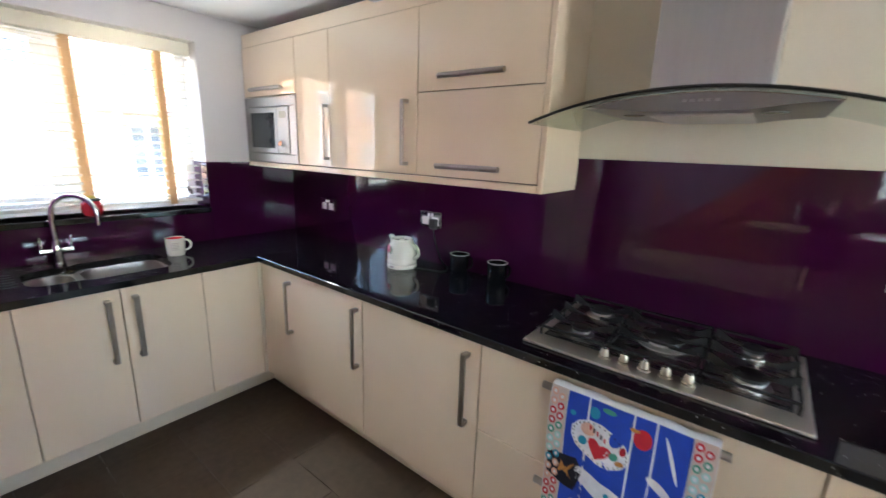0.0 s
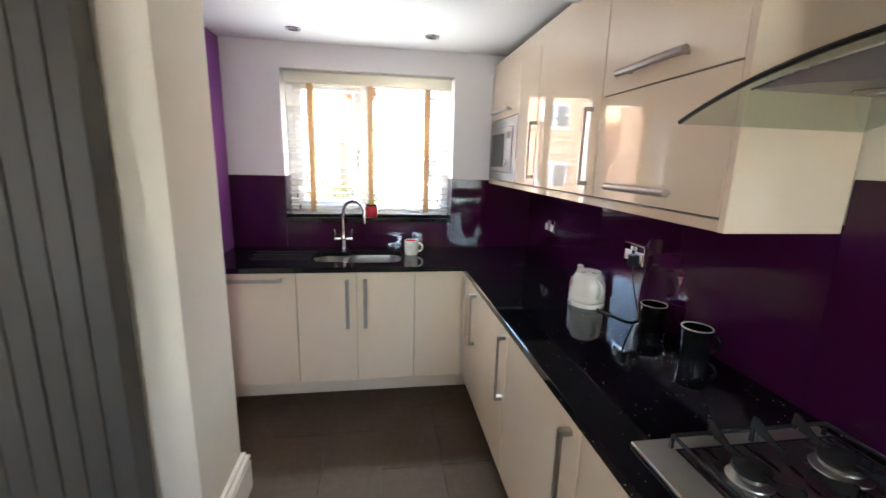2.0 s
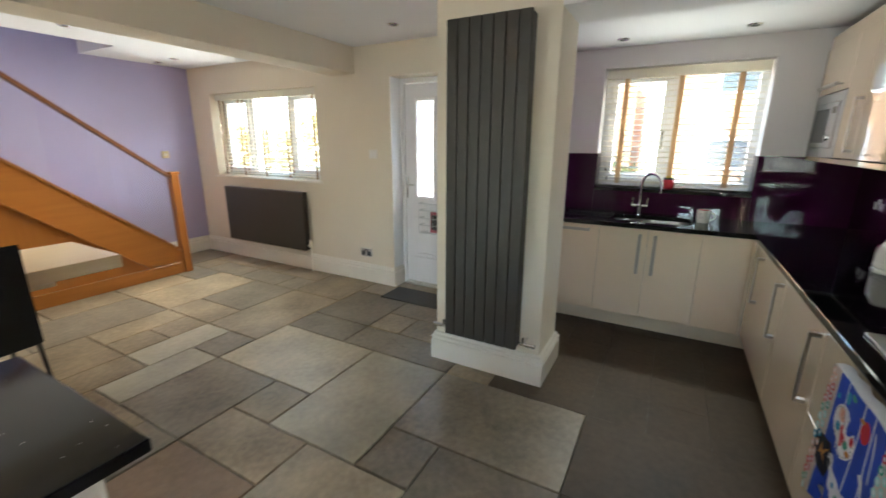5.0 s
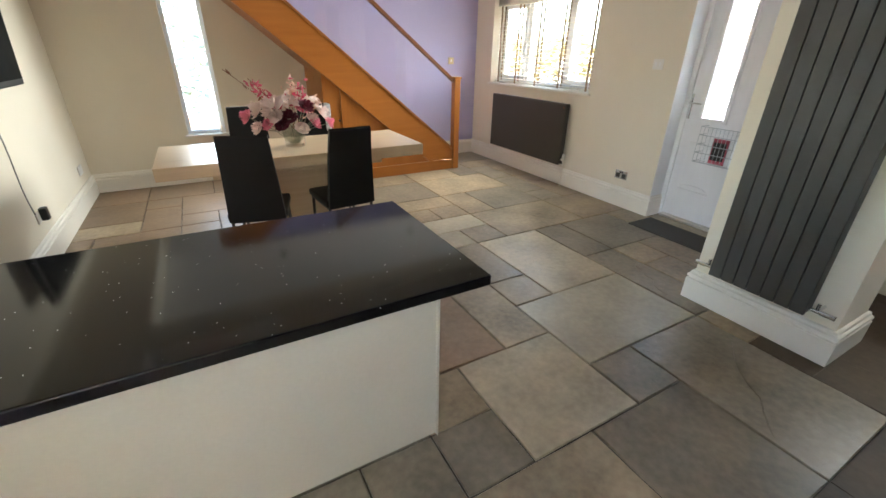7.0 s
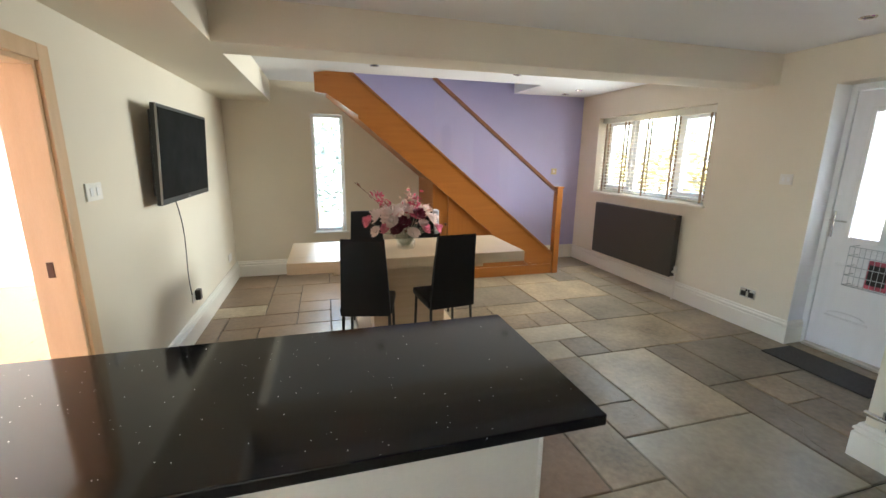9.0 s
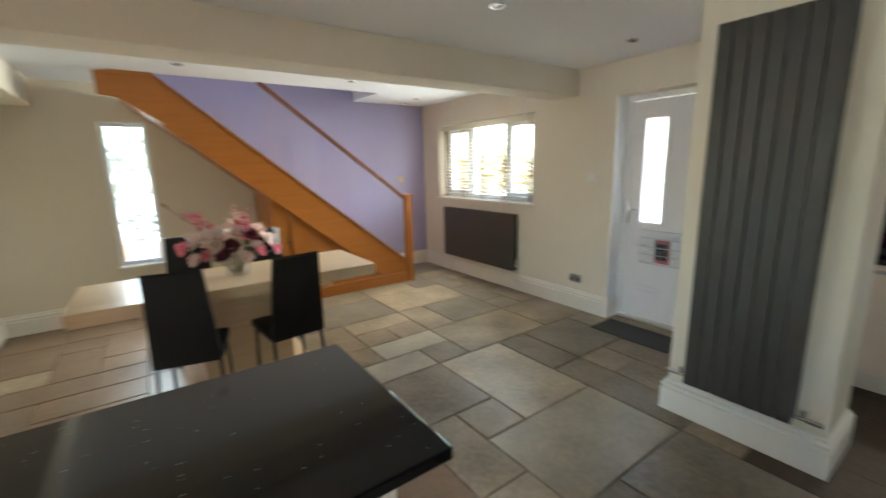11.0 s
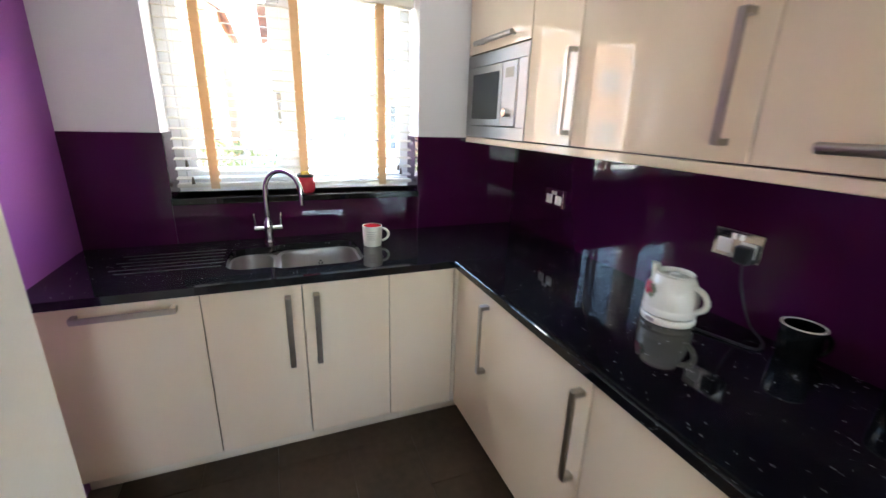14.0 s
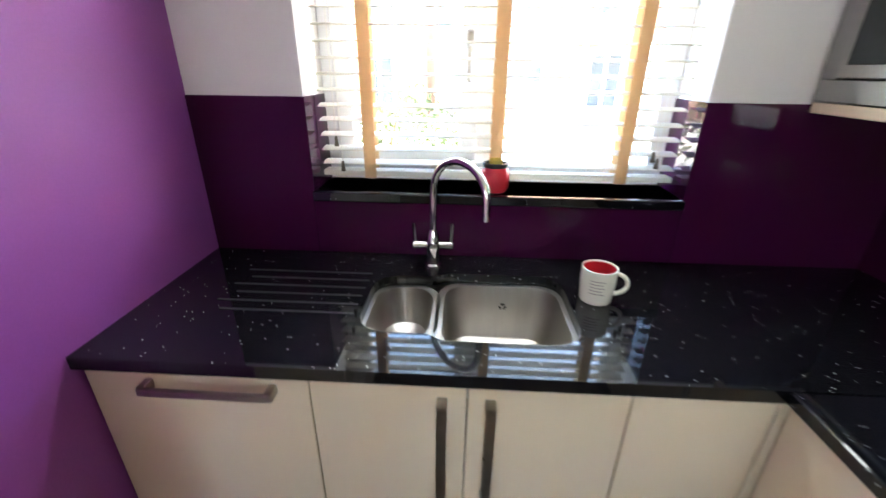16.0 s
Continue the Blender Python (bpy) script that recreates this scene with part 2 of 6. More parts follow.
M_TAPE = material("tan_ladder_tape", (0.52, 0.39, 0.24), 0.8, var=0.12, scale=40, bump=0.2, bump_scale=300)


def see_light(m, share, color):
    """Lets a thin cloth pass light."""
    nt = m.node_tree
    tl, mx = nt.nodes.new("ShaderNodeBsdfTranslucent"), nt.nodes.new("ShaderNodeMixShader")
    tl.inputs[0].default_value = (*color, 1)
    mx.inputs[0].default_value = share
    nt.links.new(nt.nodes["Principled BSDF"].outputs[0], mx.inputs[1])
    nt.links.new(tl.outputs[0], mx.inputs[2])
    nt.links.new(mx.outputs[0], nt.nodes["Material Output"].inputs[0])
    return m


see_light(M_SLAT, 0.5, (0.80, 0.77, 0.68))
see_light(M_TAPE, 0.55, (0.78, 0.59, 0.38))
M_MAT = material("grey_doormat", (0.06, 0.058, 0.055), 0.95, var=0.25, scale=60, bump=0.6, bump_scale=300)

# ---- mesh tools ----


def box(bm, x0, x1, y0, y1, z0, z1, bev=0.0, seg=1):
    r = bmesh.ops.create_cube(bm, size=1.0)
    vs = r["verts"]
    bmesh.ops.scale(bm, vec=(abs(x1 - x0), abs(y1 - y0), abs(z1 - z0)), verts=vs)
    bmesh.ops.translate(bm, vec=((x0 + x1) / 2, (y0 + y1) / 2, (z0 + z1) / 2), verts=vs)
    if bev:
        es = list({e for v in vs for e in v.link_edges})
        bmesh.ops.bevel(bm, geom=es, offset=bev, segments=seg, affect="EDGES", profile=0.5)
    return bm


def rod(bm, a, b, r, seg=12, r2=None):
    """A round bar from a to b."""
    a, b = Vector(a), Vector(b)
    d = b - a
    m = Matrix.Translation((a + b) / 2) @ d.to_track_quat("Z", "Y").to_matrix().to_4x4()
    bmesh.ops.create_cone(bm, cap_ends=True, segments=seg, radius1=r, radius2=r if r2 is None else r2, depth=d.length, matrix=m)
    return bm


def lathe(bm, profile, seg=24, centre=(0, 0, 0)):
    """A body of revolution from (radius, height) pairs."""
    rings = []
    for r, z in profile:
        if r < 1e-6:
            rings.append([bm.verts.new((centre[0], centre[1], centre[2] + z))])
        else:
            rings.append([bm.verts.new((centre[0] + r * math.cos(2 * math.pi * i / seg), centre[1] + r * math.sin(2 * math.pi * i / seg), centre[2] + z)) for i in range(seg)])
    for a, b in zip(rings, rings[1:]):
        for i in range(seg):
            j = (i + 1) % seg
            if len(a) == 1 and len(b) == 1:
                continue
            if len(a) == 1:
                bm.faces.new((a[0], b[j], b[i]))
            elif len(b) == 1:
                bm.faces.new((a[i], a[j], b[0]))
            else:
                bm.faces.new((a[i], a[j], b[j], b[i]))
    return bm


def tube(bm, pts, r, seg=10):
    """A bent round bar along pts."""
    pts = [Vector(p) for p in pts]
    rings, up = [], Vector((0.123, 0.456, 0.88)).normalized()
    for i, p in enumerate(pts):
        d = (pts[min(i + 1, len(pts) - 1)] - pts[max(i - 1, 0)]).normalized()
        u = (up - d * up.dot(d)).normalized()
        v = d.cross(u)
        up = u
        rings.append([bm.verts.new(p + r * (math.cos(2 * math.pi * k / seg) * u + math.sin(2 * math.pi * k / seg) * v)) for k in range(seg)])
    for a, b in zip(rings, rings[1:]):
        for k in range(seg):
            bm.faces.new((a[k], a[(k + 1) % seg], b[(k + 1) % seg], b[k]))
    bm.faces.new(rings[0][::-1])
    bm.faces.new(rings[-1])
    return bm


def prism(bm, poly, axis, lo, hi):
    """Extrudes a polygon: axis 'y' takes (x, z) pairs, 'x' takes (y, z), 'z' takes (x, y)."""
    def at(p, h):
        return {"y": (p[0], h, p[1]), "x": (h, p[0], p[1]), "z": (p[0], p[1], h)}[axis]
    a, b = [bm.verts.new(at(p, lo)) for p in poly], [bm.verts.new(at(p, hi)) for p in poly]
    bm.faces.new(a)
    bm.faces.new(b[::-1])
    for i in range(len(poly)):
        j = (i + 1) % len(poly)
        bm.faces.new((a[j], a[i], b[i], b[j]))
    return bm


def mesh_of(name, bm, mat, smooth=False):
    bmesh.ops.recalc_face_normals(bm, faces=bm.faces)
    me = bpy.data.meshes.new(name)
    bm.to_mesh(me)
    bm.free()
    me.materials.append(mat)
    if smooth:
        me.shade_smooth()
        me.set_sharp_from_angle(angle=radians(35))
    return me


def structure(name, bm, mat, label=""):
    return tagged(new(name, mesh_of(name, bm, mat)), label=label, kind="structure")


def thing(name, at, label, category, group=""):
    ob = new(name)
    ob.empty_display_size = 0.05
    ob.location = at
    return tagged(ob, label, category, group)


def place(ob):
    p, o = Vector((0, 0, 0)), ob
    while o:
        p += o.location
        o = o.parent
    return p


def part(name, bm, mat, parent, label="", smooth=False, at=None):
    """One mesh under a thing or part; its mesh is given in world metres (or at parent's origin 0)."""
    o = place(parent)
    bmesh.ops.translate(bm, vec=-o, verts=bm.verts)
    ob = new(name, mesh_of(name, bm, mat, smooth))
    ob.parent = parent
    return tagged(ob, label=label)


def solo(name, bm, mat, at, label, category, group="", smooth=False):
    """A thing of one mesh."""
    bmesh.ops.translate(bm, vec=-Vector(at), verts=bm.verts)
    ob = new(name, mesh_of(name, bm, mat, smooth))
    ob.location = at
    return tagged(ob, label, category, group)


def B(*a, **k):
    return box(bmesh.new(), *a, **k)


# ---- the plan: walls, openings, heights ----
WX, HY, PY = -2.60, 1.62, -0.52          # kitchen window wall, hob wall, purple wall
DX, SY, LX = -2.02, -5.20, 2.80          # dining window wall, stair wall, television wall
CEIL, LOW, BEAM, COUNTER = 2.38, 2.26, 2.138, 0.90
KW = (-0.16, 1.015, 1.112, 2.10)         # kitchen window y0 y1 z0 z1
DW = (-4.795, -2.975, 1.06, 2.058)       # dining window
NW = (1.43, 1.82, 0.54, 2.02)            # narrow window x0 x1 z0 z1
FD = (-2.0, -1.20, 2.09)                 # front door y0 y1 top
UW = (0.60, 1.40, 0.95, 2.10)           # window behind the walk, over the worktop end
ID = (-1.86, -1.04, 1.90)                 # inner doorway y0 y1 top


def wall_x(name, x0, x1, y0, y1, z1, hole, mat, label=""):
    """A wall across x with one opening (y0, y1, z0, z1)."""
    bm = bmesh.new()
    a, b, c, d = hole
    box(bm, x0, x1, y0, a, 0, z1)
    box(bm, x0, x1, b, y1, 0, z1)
    if c > 0:
        box(bm, x0, x1, a, b, 0, c)
    box(bm, x0, x1, a, b, d, z1)
    return structure(name, bm, mat, label)


wall_x("wall_kitchen_window", WX - 0.28, WX, PY - 0.2, HY + 0.2, 2.6, KW, M_WHITE_WALL, "white painted wall around the kitchen window")
structure("wall_hob", B(WX, LX + 0.2, HY, HY + 0.2, 0, 2.6), M_WALL, "cream painted wall behind the hob")
structure("wall_purple", B(WX, -1.345, PY - 0.2, PY, 0, 2.6), M_PURPLE, "deep purple painted side wall")
structure("wall_pier", B(-1.345, -0.955, -0.875, -0.140, 0, 2.6), M_WALL, "cream painted pier carrying the tall radiator")
wall_x("wall_dining_window", DX - 0.30, DX, SY - 0.2, FD[0], 2.6, DW, M_WALL, "cream wall with the dining window")
bm = bmesh.new()
box(bm, DX - 0.30, DX, FD[0], FD[1], FD[2], 2.6)
box(bm, DX - 0.30, DX, FD[1], PY - 0.2, 0, 2.6)
structure("wall_front_door", bm, M_WALL, "cream wall over and beside the front door")
bm = bmesh.new()
box(bm, LX, LX + 0.14, SY - 0.2, ID[0], 0, 2.6)
box(bm, LX, LX + 0.14, ID[1], UW[0], 0, 2.6)
box(bm, LX, LX + 0.14, UW[1], HY, 0, 2.6)
box(bm, LX, LX + 0.14, UW[0], UW[1], 0, UW[2])
box(bm, LX, LX + 0.14, UW[0], UW[1], UW[3], 2.6)
box(bm, LX, LX + 0.14, ID[0], ID[1], ID[2], 2.6)
structure("wall_television", bm, M_WALL, "cream wall with the television")
SLOPE = 0.826


def string_top(x):
    return 0.327 + SLOPE * (x + 1.115)


bm = bmesh.new()
xb = -1.115 + (0.2 - 0.327 + 0.2) / SLOPE
box(bm, NW[1], LX, SY - 0.2, SY, 0, 2.6)
box(bm, NW[0], NW[1], SY - 0.2, SY, 0, NW[2])
box(bm, NW[0], NW[1], SY - 0.2, SY, NW[3], 2.6)
prism(bm, [(xb - 0.24, 0), (NW[0], 0), (NW[0], string_top(NW[0]) - 0.2)], "y", SY - 0.2, SY)
structure("wall_end", bm, M_WALL, "cream end wall with the narrow window")
structure("wall_stair", prism(bmesh.new(), [(DX, 0), (xb - 0.243, 0), (NW[0] - 0.003, string_top(NW[0]) - 0.197), (NW[0] - 0.003, 2.603), (1.72, 2.603), (1.72, 4.2), (DX, 4.2)], "y", SY - 0.2, SY), M_LILAC, "lilac painted wall beside the stairs")

# floor bed, ceilings, beams
structure("floor", B(WX - 0.3, LX + 0.14, SY - 0.2, HY + 0.2, -0.2, -0.012), M_GROUT, "dark grout bed of the stone floor")
bm = bmesh.new()
WELL = (-0.9, 1.62, SY, -4.45)
box(bm, DX, LX, WELL[3], HY, CEIL, CEIL + 0.2)
box(bm, DX, WELL[0], SY, WELL[3], CEIL, CEIL + 0.2)
box(bm, WELL[1], LX, SY, WELL[3], CEIL, CEIL + 0.2)
box(bm, WELL[0] - 0.1, WELL[0], SY, WELL[3], CEIL + 0.2, 4.2)
# stops short, out of view: the gap above lets sky onto the lilac wall
box(bm, WELL[1], WELL[1] + 0.1, SY, WELL[3], CEIL + 0.2, 3.8)
box(bm, WELL[0] - 0.1, WELL[1] + 0.1, WELL[3], WELL[3] + 0.1, CEIL + 0.2, 4.2)
box(bm, WELL[0] - 0.1, WELL[1] + 0.1, SY, WELL[3] + 0.1, 4.2, 4.3)
structure("ceiling", bm, M_CEIL, "white painted ceiling with the stairwell opening")
structure("ceiling_kitchen", B(WX, -1.345, PY, HY, LOW, LOW + 0.3), M_CEIL, "white lowered ceiling over the sink")
structure("beam_kitchen", B(-1.345, -0.955, -0.140, HY, 2.17, CEIL), M_CEIL, "white boxed beam from the pier")
structure("beam_dining", B(DX, LX, -2.72, -2.42, BEAM, CEIL), M_WALL, "cream boxed ceiling beam")
bm = bmesh.new()
box(bm, 2.26, LX, SY, -2.72, BEAM, CEIL)
box(bm, 2.26, LX, -2.42, HY, BEAM, CEIL)
structure("bulkhead", bm, M_WALL, "cream boxed bulkhead over the television wall")

# ---- kitchen units ----


def bar_handle(parent, a, b, out, r=0.008, stand=0.032, wide=0.011):
    """A square-ended bar pull between a and b, standing off along out."""
    a, b, out = Vector(a), Vector(b), Vector(out)
    d = (b - a).normalized()
    side = d.cross(out)
    bm = bmesh.new()
    c = (a + b) / 2 + out * stand
    m = Matrix((side, out, d)).transposed().to_4x4()
    m.translation = c
    r_ = bmesh.ops.create_cube(bm, size=1)
    bmesh.ops.scale(bm, vec=(wide * 2, 0.010, (b - a).length), verts=r_["verts"])
    bmesh.ops.bevel(bm, geom=list(bm.edges), offset=0.003, segments=2, affect="EDGES")
    bmesh.ops.transform(bm, matrix=m, verts=bm.verts)
    for p in (a + d * 0.008, b - d * 0.008):
        rr = bmesh.ops.create_cube(bm, size=1)
        bmesh.ops.scale(bm, vec=(wide * 2, stand, 0.016), verts=rr["verts"])
        mm = m.copy()
        mm.translation = p + out * stand / 2
        bmesh.ops.transform(bm, matrix=mm, verts=rr["verts"])
    return part("handle", bm, M_HANDLE, parent, "satin nickel bar handle")


def round_handle(parent, a, b, out, r=0.0115, stand=0.034):
    """A round bar pull on two slim posts set in from its ends."""
    a, b, out = Vector(a), Vector(b), Vector(out)
    d = (b - a).normalized()
    bm = rod(bmesh.new(), a + out * stand, b + out * stand, r, 16)
    for p in (a + d * 0.03, b - d * 0.03):
        rod(bm, p, p + out * stand, 0.0055, 10)
    return part("handle", bm, M_HANDLE, parent, "round satin nickel bar handle", smooth=True)


FX, FY = -2.015, 1.015                   # door fronts of both runs
DZ0, DZ1 = 0.162, 0.862


def base_x(y0, y1, handle, label, name="base_cabinet"):
    """A base unit on the window wall."""
    t = thing(name, (WX, (y0 + y1) / 2, 0), label, "cabinet", "kitchen base units")
    part("body", B(WX + 0.003, FX - 0.022, y0 + 0.001, y1 - 0.001, 0.15, 0.868 if handle != "sink" else 0.64), M_CREAM_MATT, t)
    d = part("door", B(FX - 0.02, FX, y0 + 0.0018, y1 - 0.0018, DZ0, DZ1, bev=0.0025, seg=2), M_CREAM, t, "cream gloss door")
    return t, d


t, d = base_x(PY + 0.005, 0.0, "h", "cream gloss dishwasher front under the black worktop", "dishwasher")
bar_handle(d, (FX, -0.372, 0.825), (FX, -0.072, 0.825), (1, 0, 0))
t, d = base_x(0.0, 0.35, "sink", "cream gloss sink cabinet with a tall bar handle")
bar_handle(d, (FX, 0.296, 0.518), (FX, 0.296, 0.822), (1, 0, 0))
t, d = base_x(0.35, 0.70, "sink", "cream gloss sink cabinet with a tall bar handle")
bar_handle(d, (FX, 0.401, 0.518), (FX, 0.401, 0.822), (1, 0, 0))
t, d = base_x(0.70, 1.0, "", "plain cream gloss corner unit under the worktop", "corner_unit")
part("corner_post", B(-2.045, -2.0115, 1.0, 1.045, DZ0, DZ1, bev=0.002), M_CREAM_MATT, t, "cream corner post")
bm = bmesh.new()
box(bm, -2.18, -2.165, PY + 0.004, 1.13, 0, 0.149)
solo("plinth", bm, M_CREAM_MATT, (-2.08, 0.3, 0), "cream plinth below the sink units", "plinth")
solo("plinth", B(-2.165, 1.6, 1.13, 1.145, 0, 0.149), M_CREAM_MATT, (0, 1.08, 0), "cream plinth below the hob units", "plinth")


def base_y(x0, x1, label, handles=(), name="base_cabinet"):
    t = thing(name, ((x0 + x1) / 2, HY, 0), label, "cabinet", "kitchen base units")
    part("body", B(x0 + 0.001, x1 - 0.001, FY + 0.022, HY - 0.003, 0.15, 0.868), M_CREAM_MATT, t)
    d = part("door", B(x0 + 0.003, x1 - 0.003, FY, FY + 0.02, DZ0, DZ1, bev=0.0025, seg=2), M_CREAM, t, "cream gloss door")
    for hx in handles:
        bar_handle(d, (hx, FY, 0.512), (hx, FY, 0.81), (0, -1, 0))
    return t


base_y(-2.01, -1.13, "wide cream gloss corner cabinet with two bar handles", (-1.716, -1.166))
base_y(-1.13, -0.487, "cream gloss cabinet with one bar handle", (-0.543,))
t = thing("drawer_unit", (-0.03, HY, 0), "cream gloss pan drawer unit under the hob", "cabinet", "kitchen base units")
part("body", B(-0.486, 0.432, FY + 0.022, HY - 0.003, 0.15, 0.868), M_CREAM_MATT, t)
for z0, z1 in ((0.514, 0.862), (0.162, 0.510)):
    d = part("drawer", B(-0.485, 0.431, FY, FY + 0.02, z0, z1, bev=0.0025, seg=2), M_CREAM, t, "cream gloss drawer front")
    round_handle(d, (-0.23, FY, z1 - 0.04), (0.262, FY, z1 - 0.04), (0, -1, 0))
base_y(0.433, 1.03, "cream gloss cabinet beside the hob", (0.50,))
base_y(1.031, 1.60, "cream gloss cabinet beside the hob", (1.10,))

# worktop: an L of polished quartz, cut out for the sink
SB = [(-2.445, -2.125, 0.282, 0.612), (-2.42, -2.15, 0.083, 0.250)]   # bowls x0 x1 y0 y1


def round_corners(pts, r, n=6):
    """A closed outline with its corners rounded."""
    out = []
    for i, p in enumerate(pts):
        p, a, b = Vector(p), Vector(pts[i - 1]), Vector(pts[(i + 1) % len(pts)])
        u, v = (a - p).normalized(), (b - p).normalized()
        rr = min(r, (a - p).length * 0.48, (b - p).length * 0.48)
        for k in range(n + 1):
            f = k / n
            out.append((p + u * rr).lerp(p, f).lerp(p.lerp(p + v * rr, f), f))
    return out


def slab(z0, z1, outline, hole, ease):
    """A flat slab with one hole and eased top edges."""
    bm = bmesh.new()
    loops = []
    for z, grow in ((z1, -ease), (z1 - ease, 0), (z0, 0)):
        loops.append([[bm.verts.new((x, y, z)) for x, y in pts] for pts in (outline, hole)])
    for z_i in (0, 2):
        es = []
        for loop in loops[z_i]:
            es += [bm.edges.new((loop[k], loop[(k + 1) % len(loop)])) for k in range(len(loop))]
        bmesh.ops.triangle_fill(bm, use_beauty=True, edges=es)
    for a, b in zip(loops, loops[1:]):
        for la, lb in zip(a, b):
            for k in range(len(la)):
                m = (k + 1) % len(la)
                bm.faces.new((la[k], la[m], lb[m], lb[k]))
    return bm


OUT = [(WX + 0.002, PY + 0.002), (-1.995, PY + 0.002), (-1.995, HY - 0.002), (WX + 0.002, HY - 0.002)]
HOLE = round_corners([(-2.432, 0.073), (-2.138, 0.073), (-2.138, 0.255), (-2.113, 0.285), (-2.113, 0.625), (-2.457, 0.625), (-2.457, 0.285), (-2.432, 0.255)], 0.085)
wt = thing("worktop", (-2.3, 0.5, 0.868), "polished black quartz worktop with silver flecks", "worktop")
part("slab", slab(0.868, COUNTER, OUT, [(p.x, p.y) for p in HOLE], 0.002), M_QUARTZ, wt)
part("slab", B(-1.9944, 1.62, 0.990, HY - 0.002, 0.868, COUNTER, bev=0.003), M_QUARTZ, wt)

# splashbacks
sp = thing("splashback", (WX, 0.4, COUNTER), "dark aubergine glass splashback round the kitchen window", "splashback")
part("glass_sheet", B(WX + 0.0005, WX + 0.007, PY + 0.002, KW[0], COUNTER, 1.40), M_SPLASH, sp)
part("glass_sheet", B(WX + 0.0005, WX + 0.007, KW[1], HY - 0.0072, COUNTER, 1.40), M_SPLASH, sp)
part("glass_sheet", B(WX + 0.0005, WX + 0.007, KW[0] + 0.001, KW[1] - 0.001, COUNTER, 1.081), M_SPLASH, sp)
sp = thing("splashback", (-0.5, HY, COUNTER), "glossy aubergine glass splashback behind the hob", "splashback")
part("glass_sheet", B(WX + 0.0005, -0.4341, HY - 0.007, HY - 0.001, COUNTER, 1.40), M_SPLASH, sp)
part("glass_sheet", B(-0.4338, 0.5509, HY - 0.007, HY - 0.001, COUNTER, 1.51), M_SPLASH, sp)
part("glass_sheet", B(0.5511, 1.62, HY - 0.007, HY - 0.001, COUNTER, 1.51), M_SPLASH, sp)

# wall cabinets
CY = 1.287


def wall_cab(x0, x1, z0, z1, label, name="wall_cabinet"):
    t = thing(name, ((x0 + x1) / 2, HY, z0), label, "cabinet", "kitchen wall units")
    part("body", B(x0 + 0.001, x1 - 0.001, CY + 0.022, HY - 0.009, z0, z1), M_CREAM_MATT, t)
    d = part("door", B(x0 + 0.002, x1 - 0.002, CY, CY + 0.02, z0 + 0.002, z1 - 0.002, bev=0.0025, seg=2), M_CREAM, t, "cream gloss door")
    return t, d


t, d = wall_cab(-2.59, -2.0, 1.81, 2.11, "small cream gloss cabinet above the microwave")
round_handle(d, (-2.455, CY, 1.85), (-2.10, CY, 1.85), (0, -1, 0))
t, d = wall_cab(-2.0, -1.69, 1.41, 2.11, "narrow cream gloss wall cabinet")
bar_handle(d, (-1.713, CY, 1.45), (-1.713, CY, 1.74), (0, -1, 0))
t, d = wall_cab(-1.69, -1.062, 1.41, 2.11, "wide cream gloss wall cabinet")
bar_handle(d, (-1.125, CY, 1.45), (-1.125, CY, 1.74), (0, -1, 0))
t, d = wall_cab(-1.062, -0.459, 1.41, 1.766, "cream gloss lift-up wall cabinet")
round_handle(d, (-0.92, CY, 1.458), (-0.61, CY, 1.458), (0, -1, 0))
t, d = wall_cab(-1.062, -0.459, 1.766, 2.11, "cream gloss lift-up wall cabinet over another")
round_handle(d, (-0.92, CY, 1.82), (-0.61, CY, 1.82), (0, -1, 0))
part("end_panel", B(-0.457, -0.435, CY - 0.002, HY - 0.009, 1.378, LOW - 0.06, bev=0.002), M_CREAM, t, "tall cream gloss end panel")
solo("light_pelmet", B(-2.592, -0.459, CY + 0.002, CY + 0.03, 1.378, 1.407, bev=0.002), M_CREAM, (-1.5, CY, 1.378), "cream pelmet strip below the wall units", "pelmet")
solo("filler_panel", B(-2.592, -0.459, CY + 0.008, CY + 0.026, 2.112, LOW - 0.07, bev=0.001), M_CREAM, (-1.5, CY, 2.112), "cream filler above the wall units", "panel")

# ---- island and dining blocks ----
isl = thing("island", (1.9, -0.8, 0), "ivory panelled breakfast island with a black quartz top", "island")
part("end_panel", B(1.040, 1.0465, -1.09, -0.70, 0, 0.868, bev=0.001), M_ISLAND, isl, "ivory end panel")
part("body", B(1.047, LX - 0.003, -1.09, -0.716, 0, 0.868), M_ISLAND, isl)
part("top", B(1.03, LX - 0.003, -1.125, -0.432, 0.868, COUNTER, bev=0.004, seg=2), M_QUARTZ_PLAIN, isl, "polished black quartz top")


# ---- windows, blinds, doors ----


